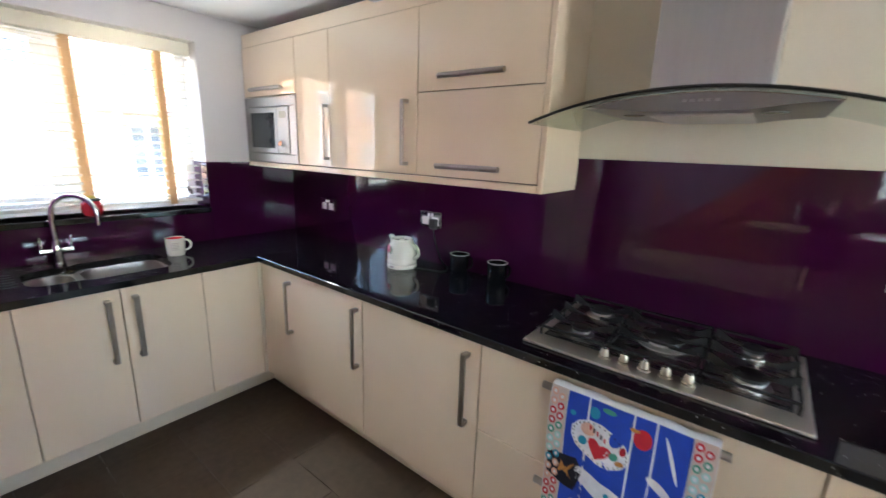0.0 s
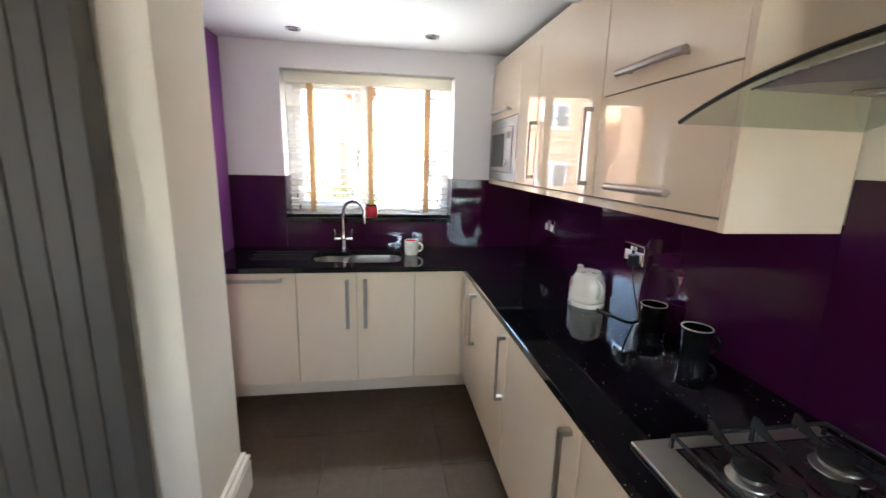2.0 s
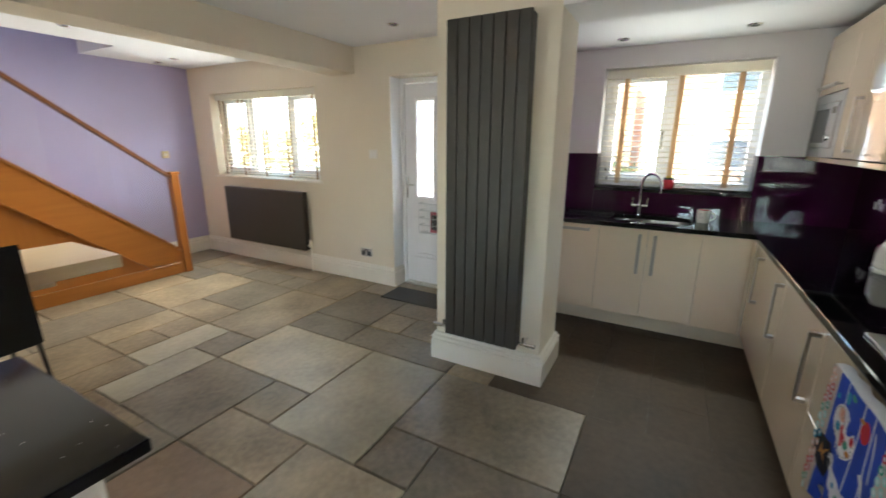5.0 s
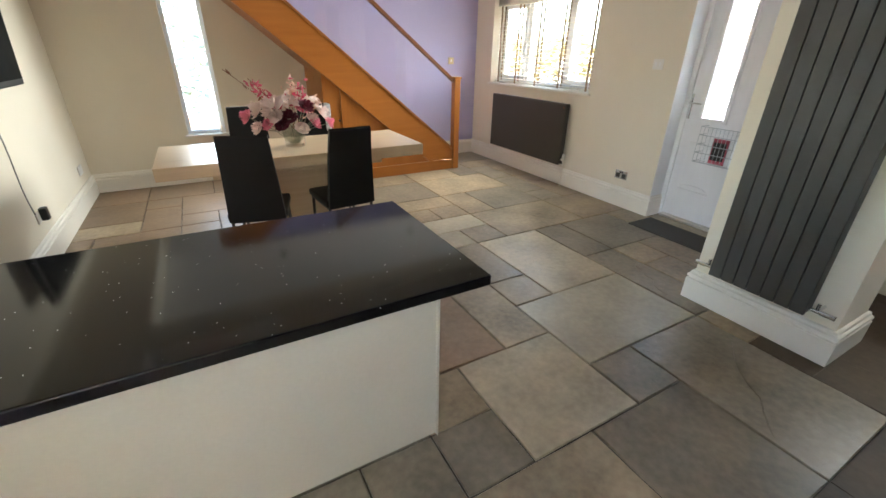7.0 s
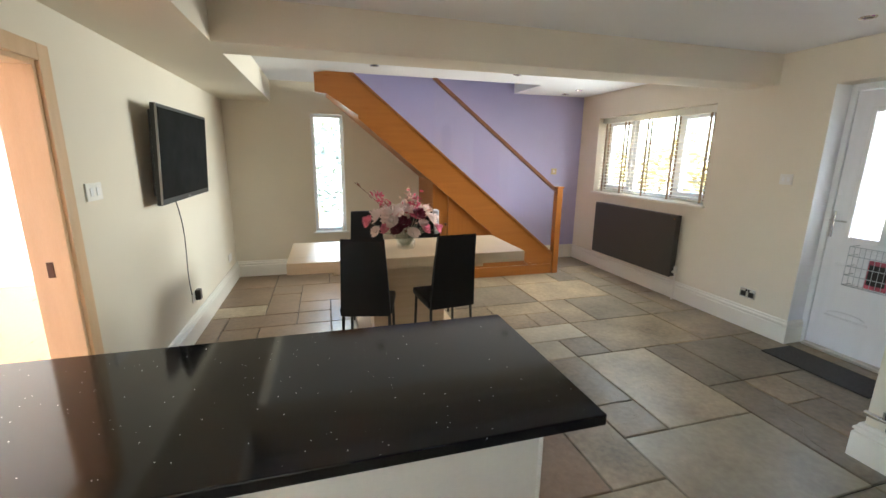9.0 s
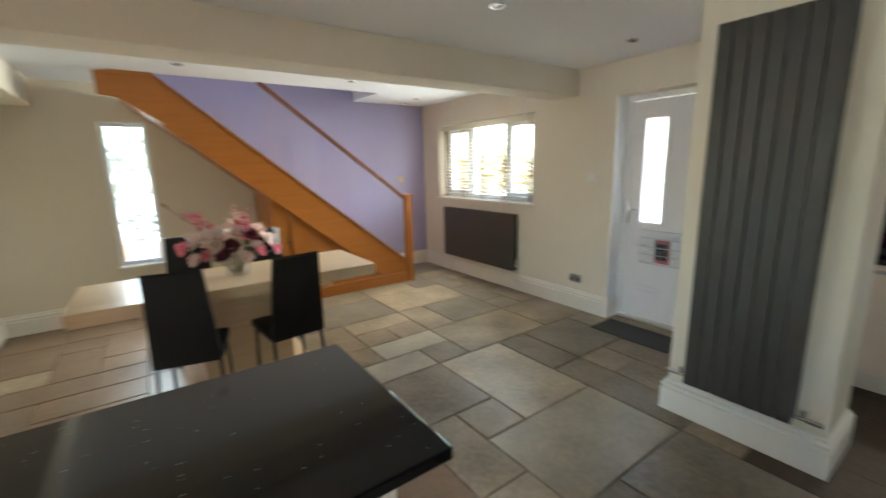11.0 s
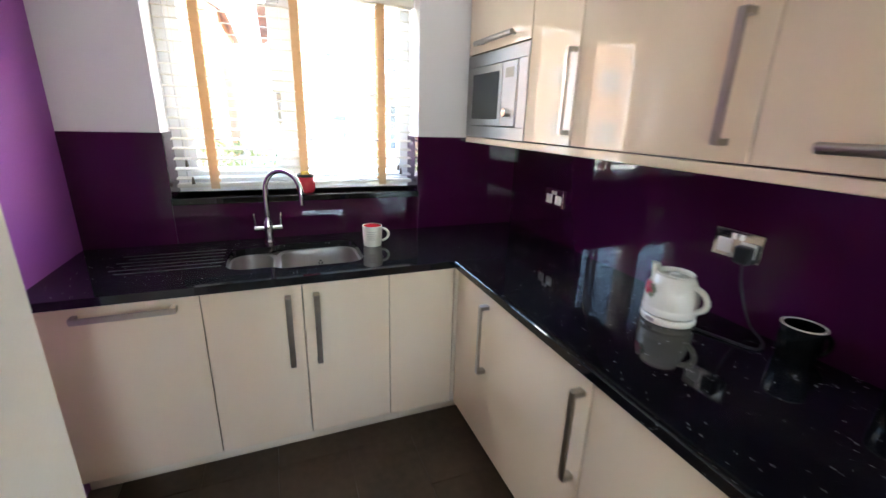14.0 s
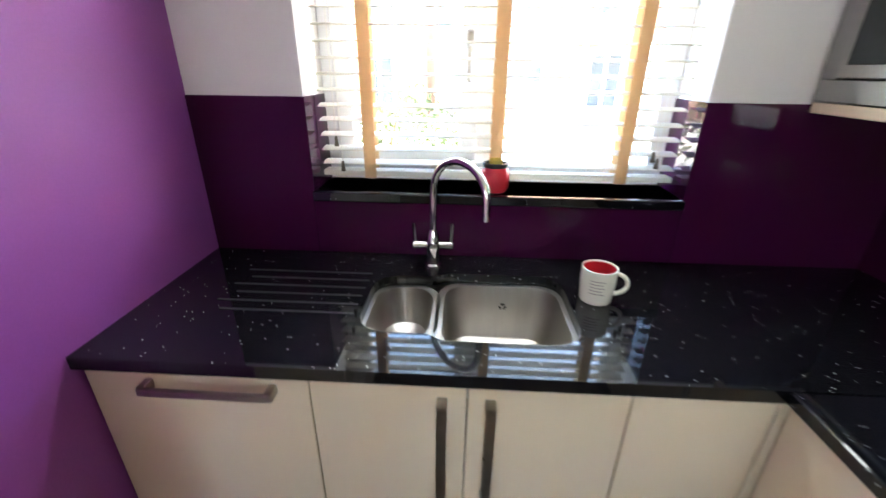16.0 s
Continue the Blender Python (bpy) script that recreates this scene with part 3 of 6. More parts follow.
def window_x(name, x0, x1, hole, mullions, label, sash=()):
    """A plastic window across x: outer frame, mullions, panes; sash lists the lights with an inner opening frame."""
    y0, y1, z0, z1 = hole
    t = tagged(thing(name, ((x0 + x1) / 2, (y0 + y1) / 2, z0), label, "window"), kind="structure")
    f = 0.055
    bm = bmesh.new()
    box(bm, x0, x1, y0, y1, z0, z0 + f, bev=0.004)
    box(bm, x0, x1, y0, y1, z1 - f, z1, bev=0.004)
    box(bm, x0, x1, y0, y0 + f, z0 + f, z1 - f, bev=0.004)
    box(bm, x0, x1, y1 - f, y1, z0 + f, z1 - f, bev=0.004)
    for y in mullions:
        box(bm, x0, x1, y - 0.035, y + 0.035, z0 + f, z1 - f, bev=0.004)
    part("window_frame", bm, M_UPVC, t, "white plastic frame")
    edges = [y0 + f] + [e for y in mullions for e in (y - 0.035, y + 0.035)] + [y1 - f]
    for i in range(0, len(edges), 2):
        a, b = edges[i], edges[i + 1]
        if i // 2 in sash:
            bm = bmesh.new()
            s, o = 0.05, 0.022
            box(bm, x0 + o, x1 + o, a - 0.01, b + 0.01, z0 + f - 0.01, z0 + f + s, bev=0.005)
            box(bm, x0 + o, x1 + o, a - 0.01, b + 0.01, z1 - f - s, z1 - f + 0.01, bev=0.005)
            box(bm, x0 + o, x1 + o, a - 0.01, a + s, z0 + f + s, z1 - f - s, bev=0.005)
            box(bm, x0 + o, x1 + o, b - s, b + 0.01, z0 + f + s, z1 - f - s, bev=0.005)
            sh = part("sash", bm, M_UPVC, t, "white opening sash")
            hb = bmesh.new()
            zc = z0 + 0.42
            box(hb, x1 + o, x1 + o + 0.012, b - 0.035, b - 0.012, zc, zc + 0.06, bev=0.003)
            box(hb, x1 + o + 0.010, x1 + o + 0.024, b - 0.033, b - 0.017, zc - 0.09, zc + 0.03, bev=0.004)
            part("handle", hb, M_CHROME, sh, "chrome window handle")
        pane = part("pane", B((x0 + x1) / 2 - 0.006, (x0 + x1) / 2 + 0.006, a, b, z0 + f, z1 - f), M_PANE, t, "clear glass pane")
        pane.visible_shadow = False
    return t


def blind_x(x, y0, y1, z0, z1, tapes, label, pitch=0.045, tilt=8, tape_w=0.038, head=0.075, tape_mat=None, cords=()):
    """A venetian blind hanging across x, its slats open."""
    t = thing("venetian_blind", (x, (y0 + y1) / 2, z0), label, "blind", "window blinds")
    hd = part("headrail", B(x - 0.028, x + 0.034, y0, y1, z1 - head, z1 - 0.004, bev=0.003), M_SLAT, t, "white valance")
    part("bottom_rail", B(x - 0.025, x + 0.025, y0 + 0.004, y1 - 0.004, z0 + 0.012, z0 + 0.030, bev=0.004, seg=2), M_SLAT, t)
    bm = bmesh.new()
    n = 4
    vs = []
    for k in range(n + 1):
        u = (k / n - 0.5) * 0.05
        vs.append([bm.verts.new((u, yy, 0.0035 - 4.5 * u * u)) for yy in (-(y1 - y0) / 2 + 0.006, (y1 - y0) / 2 - 0.006)])
    low = [[bm.verts.new((a.co.x, a.co.y, a.co.z - 0.0026)) for a in row] for row in vs]
    for k in range(n):
        bm.faces.new((vs[k][0], vs[k + 1][0], vs[k + 1][1], vs[k][1]))
        bm.faces.new((low[k][1], low[k + 1][1], low[k + 1][0], low[k][0]))
        for e in (0, 1):
            bm.faces.new((vs[k][e], low[k][e], low[k + 1][e], vs[k + 1][e]) if e else (vs[k + 1][e], low[k + 1][e], low[k][e], vs[k][e]))
    bm.faces.new((vs[0][0], vs[0][1], low[0][1], low[0][0]))
    bm.faces.new((vs[n][1], vs[n][0], low[n][0], low[n][1]))
    bmesh.ops.rotate(bm, cent=(0, 0, 0), matrix=Matrix.Rotation(radians(tilt), 3, "Y"), verts=bm.verts)
    me = mesh_of("slat", bm, M_SLAT)
    z = z0 + 0.055
    rnd = random.Random(5)
    while z < z1 - head - 0.01:
        ob = new("slat", me)
        ob.parent = t
        ob.location = (0, 0, z - z0)
        ob.rotation_euler = (rnd.uniform(-0.002, 0.002), rnd.uniform(-0.02, 0.02), 0)
        z += pitch
    for y in tapes:
        for xx in (x - 0.0285, x + 0.0265):
            bm = bmesh.new()
            box(bm, xx, xx + 0.002, y - tape_w / 2, y + tape_w / 2, z0 + 0.005, z1 - head)
            part("ladder_tape", bm, tape_mat or M_TAPE, t, "tan ladder tape")
    for y, zz in cords:
        bm = bmesh.new()
        rod(bm, (x + 0.036, y, zz), (x + 0.036, y, z1 - head), 0.0012, 6)
        part("cord", bm, M_SLAT, t)
        bm = bmesh.new()
        rod(bm, (x + 0.036, y, zz - 0.032), (x + 0.036, y, zz), 0.008, 10, 0.004)
        part("tassel", bm, M_TASSEL, t, "small dark cord tassel", smooth=True)
    return t


M_TASSEL = material("dark_tassel", (0.12, 0.10, 0.07), 0.5, var=0.1)
M_TAPE_PALE = material("pale_ladder_tape", (0.36, 0.25, 0.16), 0.8, var=0.1, scale=40, bump=0.2, bump_scale=300)
window_x("window_1", -2.86, -2.79, KW, (0.393,), "white plastic kitchen window with an opening sash", sash=(0,))
solo("window_sill", B(-2.79, -2.582, KW[0] + 0.001, KW[1] - 0.001, 1.082, KW[2], bev=0.003, seg=2), M_QUARTZ, (-2.69, 0.4, 1.082), "polished black quartz window sill", "sill")
for y0, y1 in ((KW[0], KW[0] + 0.006), (KW[1] - 0.006, KW[1])):
    solo("reveal_panel", B(-2.785, WX + 0.007, y0, y1, KW[2] + 0.001, 1.40), M_SPLASH, (-2.69, y0, KW[2]), "aubergine glass panel lining the window reveal", "splashback")
blind_x(-2.685, -0.145, 1.0, 1.138, 2.095, (0.018, 0.428, 0.83), "white slatted kitchen blind with tan tapes", cords=((-0.085, 1.28), (-0.07, 1.20), (0.93, 1.23), (0.915, 1.25)))
window_x("window_2", -2.27, -2.20, DW, (-4.25, -3.55), "white plastic dining window of three lights", sash=(0, 2))
solo("window_sill", B(-2.20, -1.985, DW[0] - 0.03, DW[1] + 0.03, DW[2] - 0.022, DW[2], bev=0.004, seg=2), M_WHITE, (-2.1, -3.9, DW[2] - 0.022), "white painted window board", "sill")
blind_x(-2.11, DW[0] + 0.012, DW[1] - 0.012, DW[2] + 0.004, DW[3], (-4.70, -4.33, -3.93, -3.52, -3.08), "pale slatted dining blind with ladder tapes", tilt=7, tape_w=0.03, tape_mat=M_TAPE_PALE)

window_x("window_5", LX + 0.06, LX + 0.12, UW, (0.55,), "white plastic window over the worktop end")

# narrow window in the end wall


def obscured_glass(name, milk):
    """A pane that lets the outside through behind a milky haze."""
    m = bpy.data.materials.new(name)
    m.use_nodes = True
    ft = m.node_tree
    ft.nodes.remove(ft.nodes["Principled BSDF"])
    clear, milky, sheen, haze, film_ = (ft.nodes.new("ShaderNode" + k) for k in ("BsdfTransparent", "BsdfTranslucent", "BsdfGlossy", "MixShader", "MixShader"))
    milky.inputs[0].default_value = (0.90, 0.90, 0.84, 1)
    sheen.inputs["Roughness"].default_value = 0.1
    haze.inputs[0].default_value, film_.inputs[0].default_value = milk, 0.05
    ft.links.new(clear.outputs[0], haze.inputs[1])
    ft.links.new(milky.outputs[0], haze.inputs[2])
    ft.links.new(haze.outputs[0], film_.inputs[1])
    ft.links.new(sheen.outputs[0], film_.inputs[2])
    ft.links.new(film_.outputs[0], ft.nodes["Material Output"].inputs[0])
    return m


M_FROST, M_HAZE = obscured_glass("obscured_glass", 0.35), obscured_glass("hazy_glass", 0.13)
t = tagged(thing("window_3", (1.615, SY - 0.12, NW[2]), "tall narrow white window with frosted glass", "window"), kind="structure")
bm = bmesh.new()
f = 0.04
box(bm, NW[0], NW[1], SY - 0.15, SY - 0.08, NW[2], NW[2] + f, bev=0.004)
box(bm, NW[0], NW[1], SY - 0.15, SY - 0.08, NW[3] - f, NW[3], bev=0.004)
box(bm, NW[0], NW[0] + f, SY - 0.15, SY - 0.08, NW[2] + f, NW[3] - f, bev=0.004)
box(bm, NW[1] - f, NW[1], SY - 0.15, SY - 0.08, NW[2] + f, NW[3] - f, bev=0.004)
part("window_frame", bm, M_UPVC, t, "white plastic frame")
p = part("pane", B(NW[0] + f, NW[1] - f, SY - 0.118, SY - 0.112, NW[2] + f, NW[3] - f), M_HAZE, t, "frosted glass pane")
solo("window_sill", B(NW[0] - 0.03, NW[1] + 0.03, SY - 0.08, SY + 0.03, NW[2] - 0.022, NW[2], bev=0.004, seg=2), M_WHITE, (1.615, SY, NW[2] - 0.022), "white painted narrow window board", "sill")
bm = bmesh.new()
lathe(bm, [(0.0, 0), (0.022, 0.0), (0.024, 0.05), (0.016, 0.075), (0.009, 0.085), (0.009, 0.1), (0, 0.1)], 16, (1.47, SY - 0.035, NW[2]))
solo("bottle", bm, M_CERAMIC, (1.47, SY - 0.035, NW[2]), "small white bottle on the narrow window sill", "bottle", smooth=True)

# white plaster lining of the front door's recess
bm = bmesh.new()
box(bm, -2.188, DX - 0.003, FD[0] + 0.0005, FD[0] + 0.004, 0, FD[2] - 0.005)
box(bm, -2.188, DX - 0.003, FD[1] - 0.004, FD[1] - 0.0005, 0, FD[2] - 0.005)
structure("trim_front_door", bm, M_UPVC, "white lining of the front door recess")

# front door
fd = tagged(thing("door_1", (-2.22, -1.6, 0), "white panelled front door with leaded glass, closed", "door"), kind="structure")
bm = bmesh.new()
box(bm, -2.27, -2.19, FD[0] + 0.001, FD[0] + 0.045, 0, FD[2] - 0.001, bev=0.003)
box(bm, -2.27, -2.19, FD[1] - 0.045, FD[1] - 0.001, 0, FD[2] - 0.001, bev=0.003)
box(bm, -2.27, -2.19, FD[0] + 0.045, FD[1] - 0.045, FD[2] - 0.05, FD[2] - 0.001, bev=0.003)
part("door_frame", bm, M_UPVC, fd, "white plastic door frame")
M_DOOR = material("white_composite_door", (0.80, 0.79, 0.81), 0.32, var=0.02, scale=3, bump=0.03, bump_scale=60, stretch=(6, 6, 1))
gy0, gy1, gz0, gz1 = -1.815, -1.622, 0.95, 1.88
ly0, ly1 = FD[0] + 0.048, FD[1] - 0.048
bm = bmesh.new()
box(bm, -2.25, -2.205, ly0, gy0, 0.03, FD[2] - 0.055)
box(bm, -2.25, -2.205, gy1, ly1, 0.03, FD[2] - 0.055)
box(bm, -2.25, -2.205, gy0, gy1, 0.03, gz0)
box(bm, -2.25, -2.205, gy0, gy1, gz1, FD[2] - 0.055)
leaf = part("leaf", bm, M_DOOR, fd)
bm = bmesh.new()
for a in ((gy0 - 0.03, gy0 + 0.004, gz0 - 0.03, gz1 + 0.03), (gy1 - 0.004, gy1 + 0.03, gz0 - 0.03, gz1 + 0.03)):
    box(bm, -2.206, -2.193, a[0], a[1], a[2], a[3], bev=0.004)
for a in ((gz0 - 0.03, gz0 + 0.004), (gz1 - 0.004, gz1 + 0.03)):
    box(bm, -2.206, -2.193, gy0 + 0.004, gy1 - 0.004, a[0], a[1], bev=0.004)
part("glazing_bead", bm, M_DOOR, leaf, "white glazing bead")
part("pane", B(-2.231, -2.225, gy0, gy1, gz0, gz1), M_FROST, fd, "obscured glass pane")
M_LEAD = material("lead_strip", (0.25, 0.25, 0.26), 0.5, 0.6, var=0.1)
gc = (gy0 + gy1) / 2
for a, b in (((gy0, 1.70), (gy1, 1.70)), ((gy0, 1.13), (gy1, 1.13)), ((gc, gz1), (gc, 1.55)), ((gc, 1.55), (gc - 0.05, 1.44)), ((gc, 1.55), (gc + 0.05, 1.44)),
             ((gc - 0.05, 1.44), (gc, 1.33)), ((gc + 0.05, 1.44), (gc, 1.33)), ((gc, 1.33), (gc, gz0)), ((gc - 0.05, 1.44), (gy0, 1.52)), ((gc + 0.05, 1.44), (gy1, 1.52))):
    part("lead_line", rod(bmesh.new(), (-2.223, a[0], a[1]), (-2.223, b[0], b[1]), 0.003, 6), M_LEAD, fd, "thin lead strip")
bm = bmesh.new()
for z0_, z1_ in ((0.29, 0.31), (0.72, 0.74)):
    box(bm, -2.206, -2.196, gy0 - 0.05, gy1 + 0.05, z0_, z1_, bev=0.005)
pts = [(-2.2, gc + 0.12 * math.cos(a), 0.32 + 0.03 * math.sin(a)) for a in [math.pi * i / 10 for i in range(11)]]
tube(bm, pts, 0.007, 6)
part("panel_moulding", bm, M_DOOR, leaf, "raised white moulding")
bm = bmesh.new()
box(bm, -2.206, -2.198, -1.955, -1.925, 0.93, 1.14, bev=0.004, seg=2)
box(bm, -2.20, -2.165, -1.947, -1.933, 1.06, 1.075, bev=0.003)
rod(bm, (-2.168, -1.94, 1.067), (-2.168, -1.83, 1.067), 0.008, 12)
part("door_handle", bm, M_CHROME, leaf, "chrome lever handle", smooth=True)
part("threshold", B(-2.29, -2.16, ly0, ly1, 0, 0.026, bev=0.004), M_STEEL, fd, "worn metal threshold")

M_WIRE = material("grey_wire", (0.45, 0.47, 0.50), 0.4, 0.3, var=0.05)
cage = thing("letter_cage", (-2.15, -1.57, 0.70), "white wire letter cage holding papers on the front door", "letter cage")
bm = bmesh.new()
cy0, cy1, cx0, cx1 = -1.73, -1.40, -2.193, -2.09
for z in (0.60, 0.68, 0.75, 0.83, 0.90):
    tube(bm, [(cx0, cy0, z), (cx1, cy0, z), (cx1, cy1, z), (cx0, cy1, z)], 0.003, 6)
part("hoop_wires", bm, M_WIRE, cage)
bm = bmesh.new()
for i in range(11):
    y = cy0 + (cy1 - cy0) * i / 10
    tube(bm, [(cx0, y, 0.60), (cx1, y, 0.60), (cx1, y, 0.90)], 0.0018, 6)
part("upright_wires", bm, M_WIRE, cage)
M_PAPER = material("white_paper", (0.75, 0.76, 0.78), 0.6, var=0.06, scale=20)
M_MAG = material("printed_red_cover", (0.42, 0.08, 0.12), 0.5, var=0.4, scale=14)
solo("magazine", B(-2.135, -2.122, -1.618, -1.485, 0.605, 0.815, bev=0.002), M_MAG, (-2.128, -1.55, 0.605), "red printed leaflet in the letter cage", "magazine")
part("cover_picture", B(-2.1225, -2.1205, -1.605, -1.498, 0.635, 0.785), M_BLACK, bpy.data.objects["magazine"], "dark cover picture")
for i, (x, y, h_) in enumerate(((-2.155, -1.56, 0.25), (-2.175, -1.58, 0.27), (-2.144, -1.53, 0.20))):
    solo("envelope", B(x - 0.005, x + 0.005, y - 0.12, y + 0.12, 0.605, 0.605 + h_, bev=0.001), M_PAPER, (x, y, 0.605), "white envelope standing in the letter cage", "envelope", "post in the cage")
solo("doormat", B(-2.0, -1.68, -1.93, -1.22, 0.0, 0.012, bev=0.004), M_MAT, (-1.84, -1.57, 0), "thin dark grey doormat at the front door", "mat")

# inner doorway lining
M_MAPLE = wood_material("pale_maple_lining", (0.62, 0.42, 0.24), (0.72, 0.52, 0.32), 0.4, 2, (10, 10, 1))
M_STRIKE = material("bronze_plate", (0.10, 0.06, 0.04), 0.4, 0.8)
dl = tagged(thing("door_2", (LX, -1.45, 0), "open doorway with a pale maple lining", "doorway"), kind="structure")
for y0, y1 in ((ID[0], ID[0] + 0.03), (ID[1] - 0.03, ID[1])):
    j = part("jamb", B(LX - 0.004, LX + 0.144, y0, y1, 0, ID[2], bev=0.002), M_MAPLE, dl, "pale maple door jamb")
part("head", B(LX - 0.004, LX + 0.144, ID[0] + 0.03, ID[1] - 0.03, ID[2] - 0.03, ID[2], bev=0.002), M_MAPLE, dl)
for y0, y1 in ((ID[0] - 0.07, ID[0] + 0.01), (ID[1] - 0.01, ID[1] + 0.07)):
    part("architrave", B(LX - 0.02, LX - 0.002, y0, y1, 0, ID[2] + 0.06, bev=0.004, seg=2), M_MAPLE, dl)
part("architrave", B(LX - 0.02, LX - 0.002, ID[0] + 0.01, ID[1] - 0.01, ID[2] - 0.01, ID[2] + 0.06, bev=0.004, seg=2), M_MAPLE, dl)
part("strike_plate", B(LX + 0.06, LX + 0.085, ID[0] + 0.029, ID[0] + 0.033, 0.98, 1.05), M_STRIKE, dl, "dark bronze strike plate")
# room beyond the doorway
M_PINK = material("pale_pink_paint", (0.70, 0.50, 0.50), 0.7, var=0.03, scale=1.5, bump=0.05, bump_scale=160)
M_LAMINATE = wood_material("orange_laminate", (0.50, 0.24, 0.09), (0.60, 0.31, 0.13), 0.3, 2, (12, 1, 12))
RX = 5.6
structure("floor_hall", B(LX + 0.14, RX, -5.4, -0.6, -0.2, 0.0), M_LAMINATE, "orange laminate floor of the next room")
structure("ceiling_hall", B(LX + 0.14, RX, -5.4, -0.6, 2.4, 2.5), M_CEIL, "white ceiling of the next room")
structure("wall_hall_end", B(LX + 0.14, RX, -5.6, -5.4, 0, 2.5), M_PINK, "pale pink wall of the next room")
structure("wall_hall_back", B(LX + 0.14, RX, -0.6, -0.4, 0, 2.5), M_PINK, "pale pink wall of the next room")
wall_x("wall_hall_far", RX, RX + 0.2, -5.6, -0.4, 2.5, (-5.1, -0.75, 0.15, 2.35), M_PINK, "pale pink wall of the next room with an added unseen window")
# out of view; widened across the wall to send light through the doorway
window_x("window_4", RX + 0.06, RX + 0.13, (-5.1, -0.75, 0.15, 2.35), (-4.0, -2.9, -1.8), "unseen window added to the next room to light its doorway")
bm = bmesh.new()
box(bm, LX + 0.145, RX, -5.4, -5.38, 0, 0.12, bev=0.004)
structure("baseboard_hall", bm, M_WHITE, "white baseboard of the next room")

# ---- skirting ----


def skirting(name, pts, label, h=0.20, th=0.022):
    """A moulded skirting along plan points; the wall is on the left-hand side of the way."""
    t = tagged(thing(name, (pts[0][0], pts[0][1], 0), label, "baseboard"), kind="structure")
    prof = [(0, 0), (th, 0), (th, h * 0.70), (th * 0.72, h * 0.73), (th * 0.72, h * 0.76), (th * 1.0, h * 0.79), (th * 0.95, h * 0.85), (th * 0.55, h * 0.90), (th * 0.5, h * 0.97), (th * 0.2, h), (0, h)]
    P = [Vector((*p, 0)) for p in pts]
    bm = bmesh.new()
    rings = []
    for i, p in enumerate(P):
        d0 = (p - P[i - 1]).normalized() if i else (P[1] - p).normalized()
        d1 = (P[i + 1] - p).normalized() if i < len(P) - 1 else d0
        n0, n1 = Vector((d0.y, -d0.x, 0)), Vector((d1.y, -d1.x, 0))
        n = (n0 + n1).normalized()
        n = n / max(0.3, n.dot(n0))
        rings.append([bm.verts.new(p + n * (u + 0.001) + Vector((0, 0, v + 0.0005))) for u, v in prof])
    k = len(prof)
    for a, b in zip(rings, rings[1:]):
        for j in range(k):
            bm.faces.new((a[j], a[(j + 1) % k], b[(j + 1) % k], b[j]))
    bm.faces.new(rings[0])
    bm.faces.new(rings[-1][::-1])
    part("board", bm, M_WHITE, t, smooth=False)
    return t


skirting("baseboard", [(-1.36, SY), (DX, SY), (DX, FD[0]), (-2.188, FD[0])], "tall moulded white baseboard under the dining window")
skirting("baseboard", [(LX, ID[0] - 0.072), (LX, SY), (0.46, SY)], "tall moulded white baseboard of the end and television walls")
skirting("baseboard", [(-1.345, -0.875), (-0.955, -0.875), (-0.955, -0.140), (-1.345, -0.140), (-1.345, PY)], "tall moulded white baseboard round the pier", th=0.030)

# ---- radiators ----
t = thing("column_radiator", (-0.86, -0.49, 0.27), "tall anthracite flat-panel radiator on the pier", "radiator")
py0, py1, pz0, pz1, px = -0.737, -0.25, 0.272, 2.142, -0.815
n = 7
w = (py1 - py0) / n
for i in range(n):
    a = py0 + i * w
    part("panel", B(px - 0.022, px, a + 0.0022, a + w - 0.0022, pz0, pz1, bev=0.002, seg=1), M_GREY, t)
for i in range(n):
    a = py0 + (i + 0.5) * w
    part("back_tube", rod(bmesh.new(), (px - 0.045, a, pz0 + 0.03), (px - 0.045, a, pz1 - 0.03), 0.019, 10), M_GREY, t, smooth=True)
for y in (py0 + 0.0035, py1 - 0.0095):
    part("side_panel", B(px - 0.085, px - 0.0225, y, y + 0.006, pz0 + 0.01, pz1 - 0.01), M_GREY, t)
for z in (pz0 + 0.045, pz1 - 0.045):
    part("header_tube", B(px - 0.062, px - 0.024, py0 + 0.0105, py1 - 0.0105, z - 0.02, z + 0.02, bev=0.006, seg=2), M_GREY, t)
for y in (py0 + 0.05, py1 - 0.05):
    part("wall_bracket", B(-0.955, px - 0.06, y - 0.015, y + 0.015, pz1 - 0.2, pz1 - 0.17), M_GREY, t)
    part("wall_bracket", B(-0.955, px - 0.06, y - 0.015, y + 0.015, pz0 + 0.2, pz0 + 0.23), M_GREY, t)
for s, y in ((-1, py0), (1, py1)):
    bm = bmesh.new()
    z = pz0 + 0.03
    rod(bm, (px - 0.043, y - s * 0.005, z), (px - 0.043, y + s * 0.055, z), 0.010, 12)
    rod(bm, (px - 0.043, y + s * 0.03, z), (px - 0.043, y + s * 0.03, z + 0.045), 0.008, 12)
    rod(bm, (px - 0.043, y + s * 0.045, z), (px - 0.043, y + s * 0.105, z), 0.0135, 14)
    rod(bm, (px - 0.043, y + s * 0.03, z), (-0.95, y + s * 0.03, z), 0.008, 10)
    part("valve", bm, M_CHROME, t, "chrome radiator valve", smooth=True)

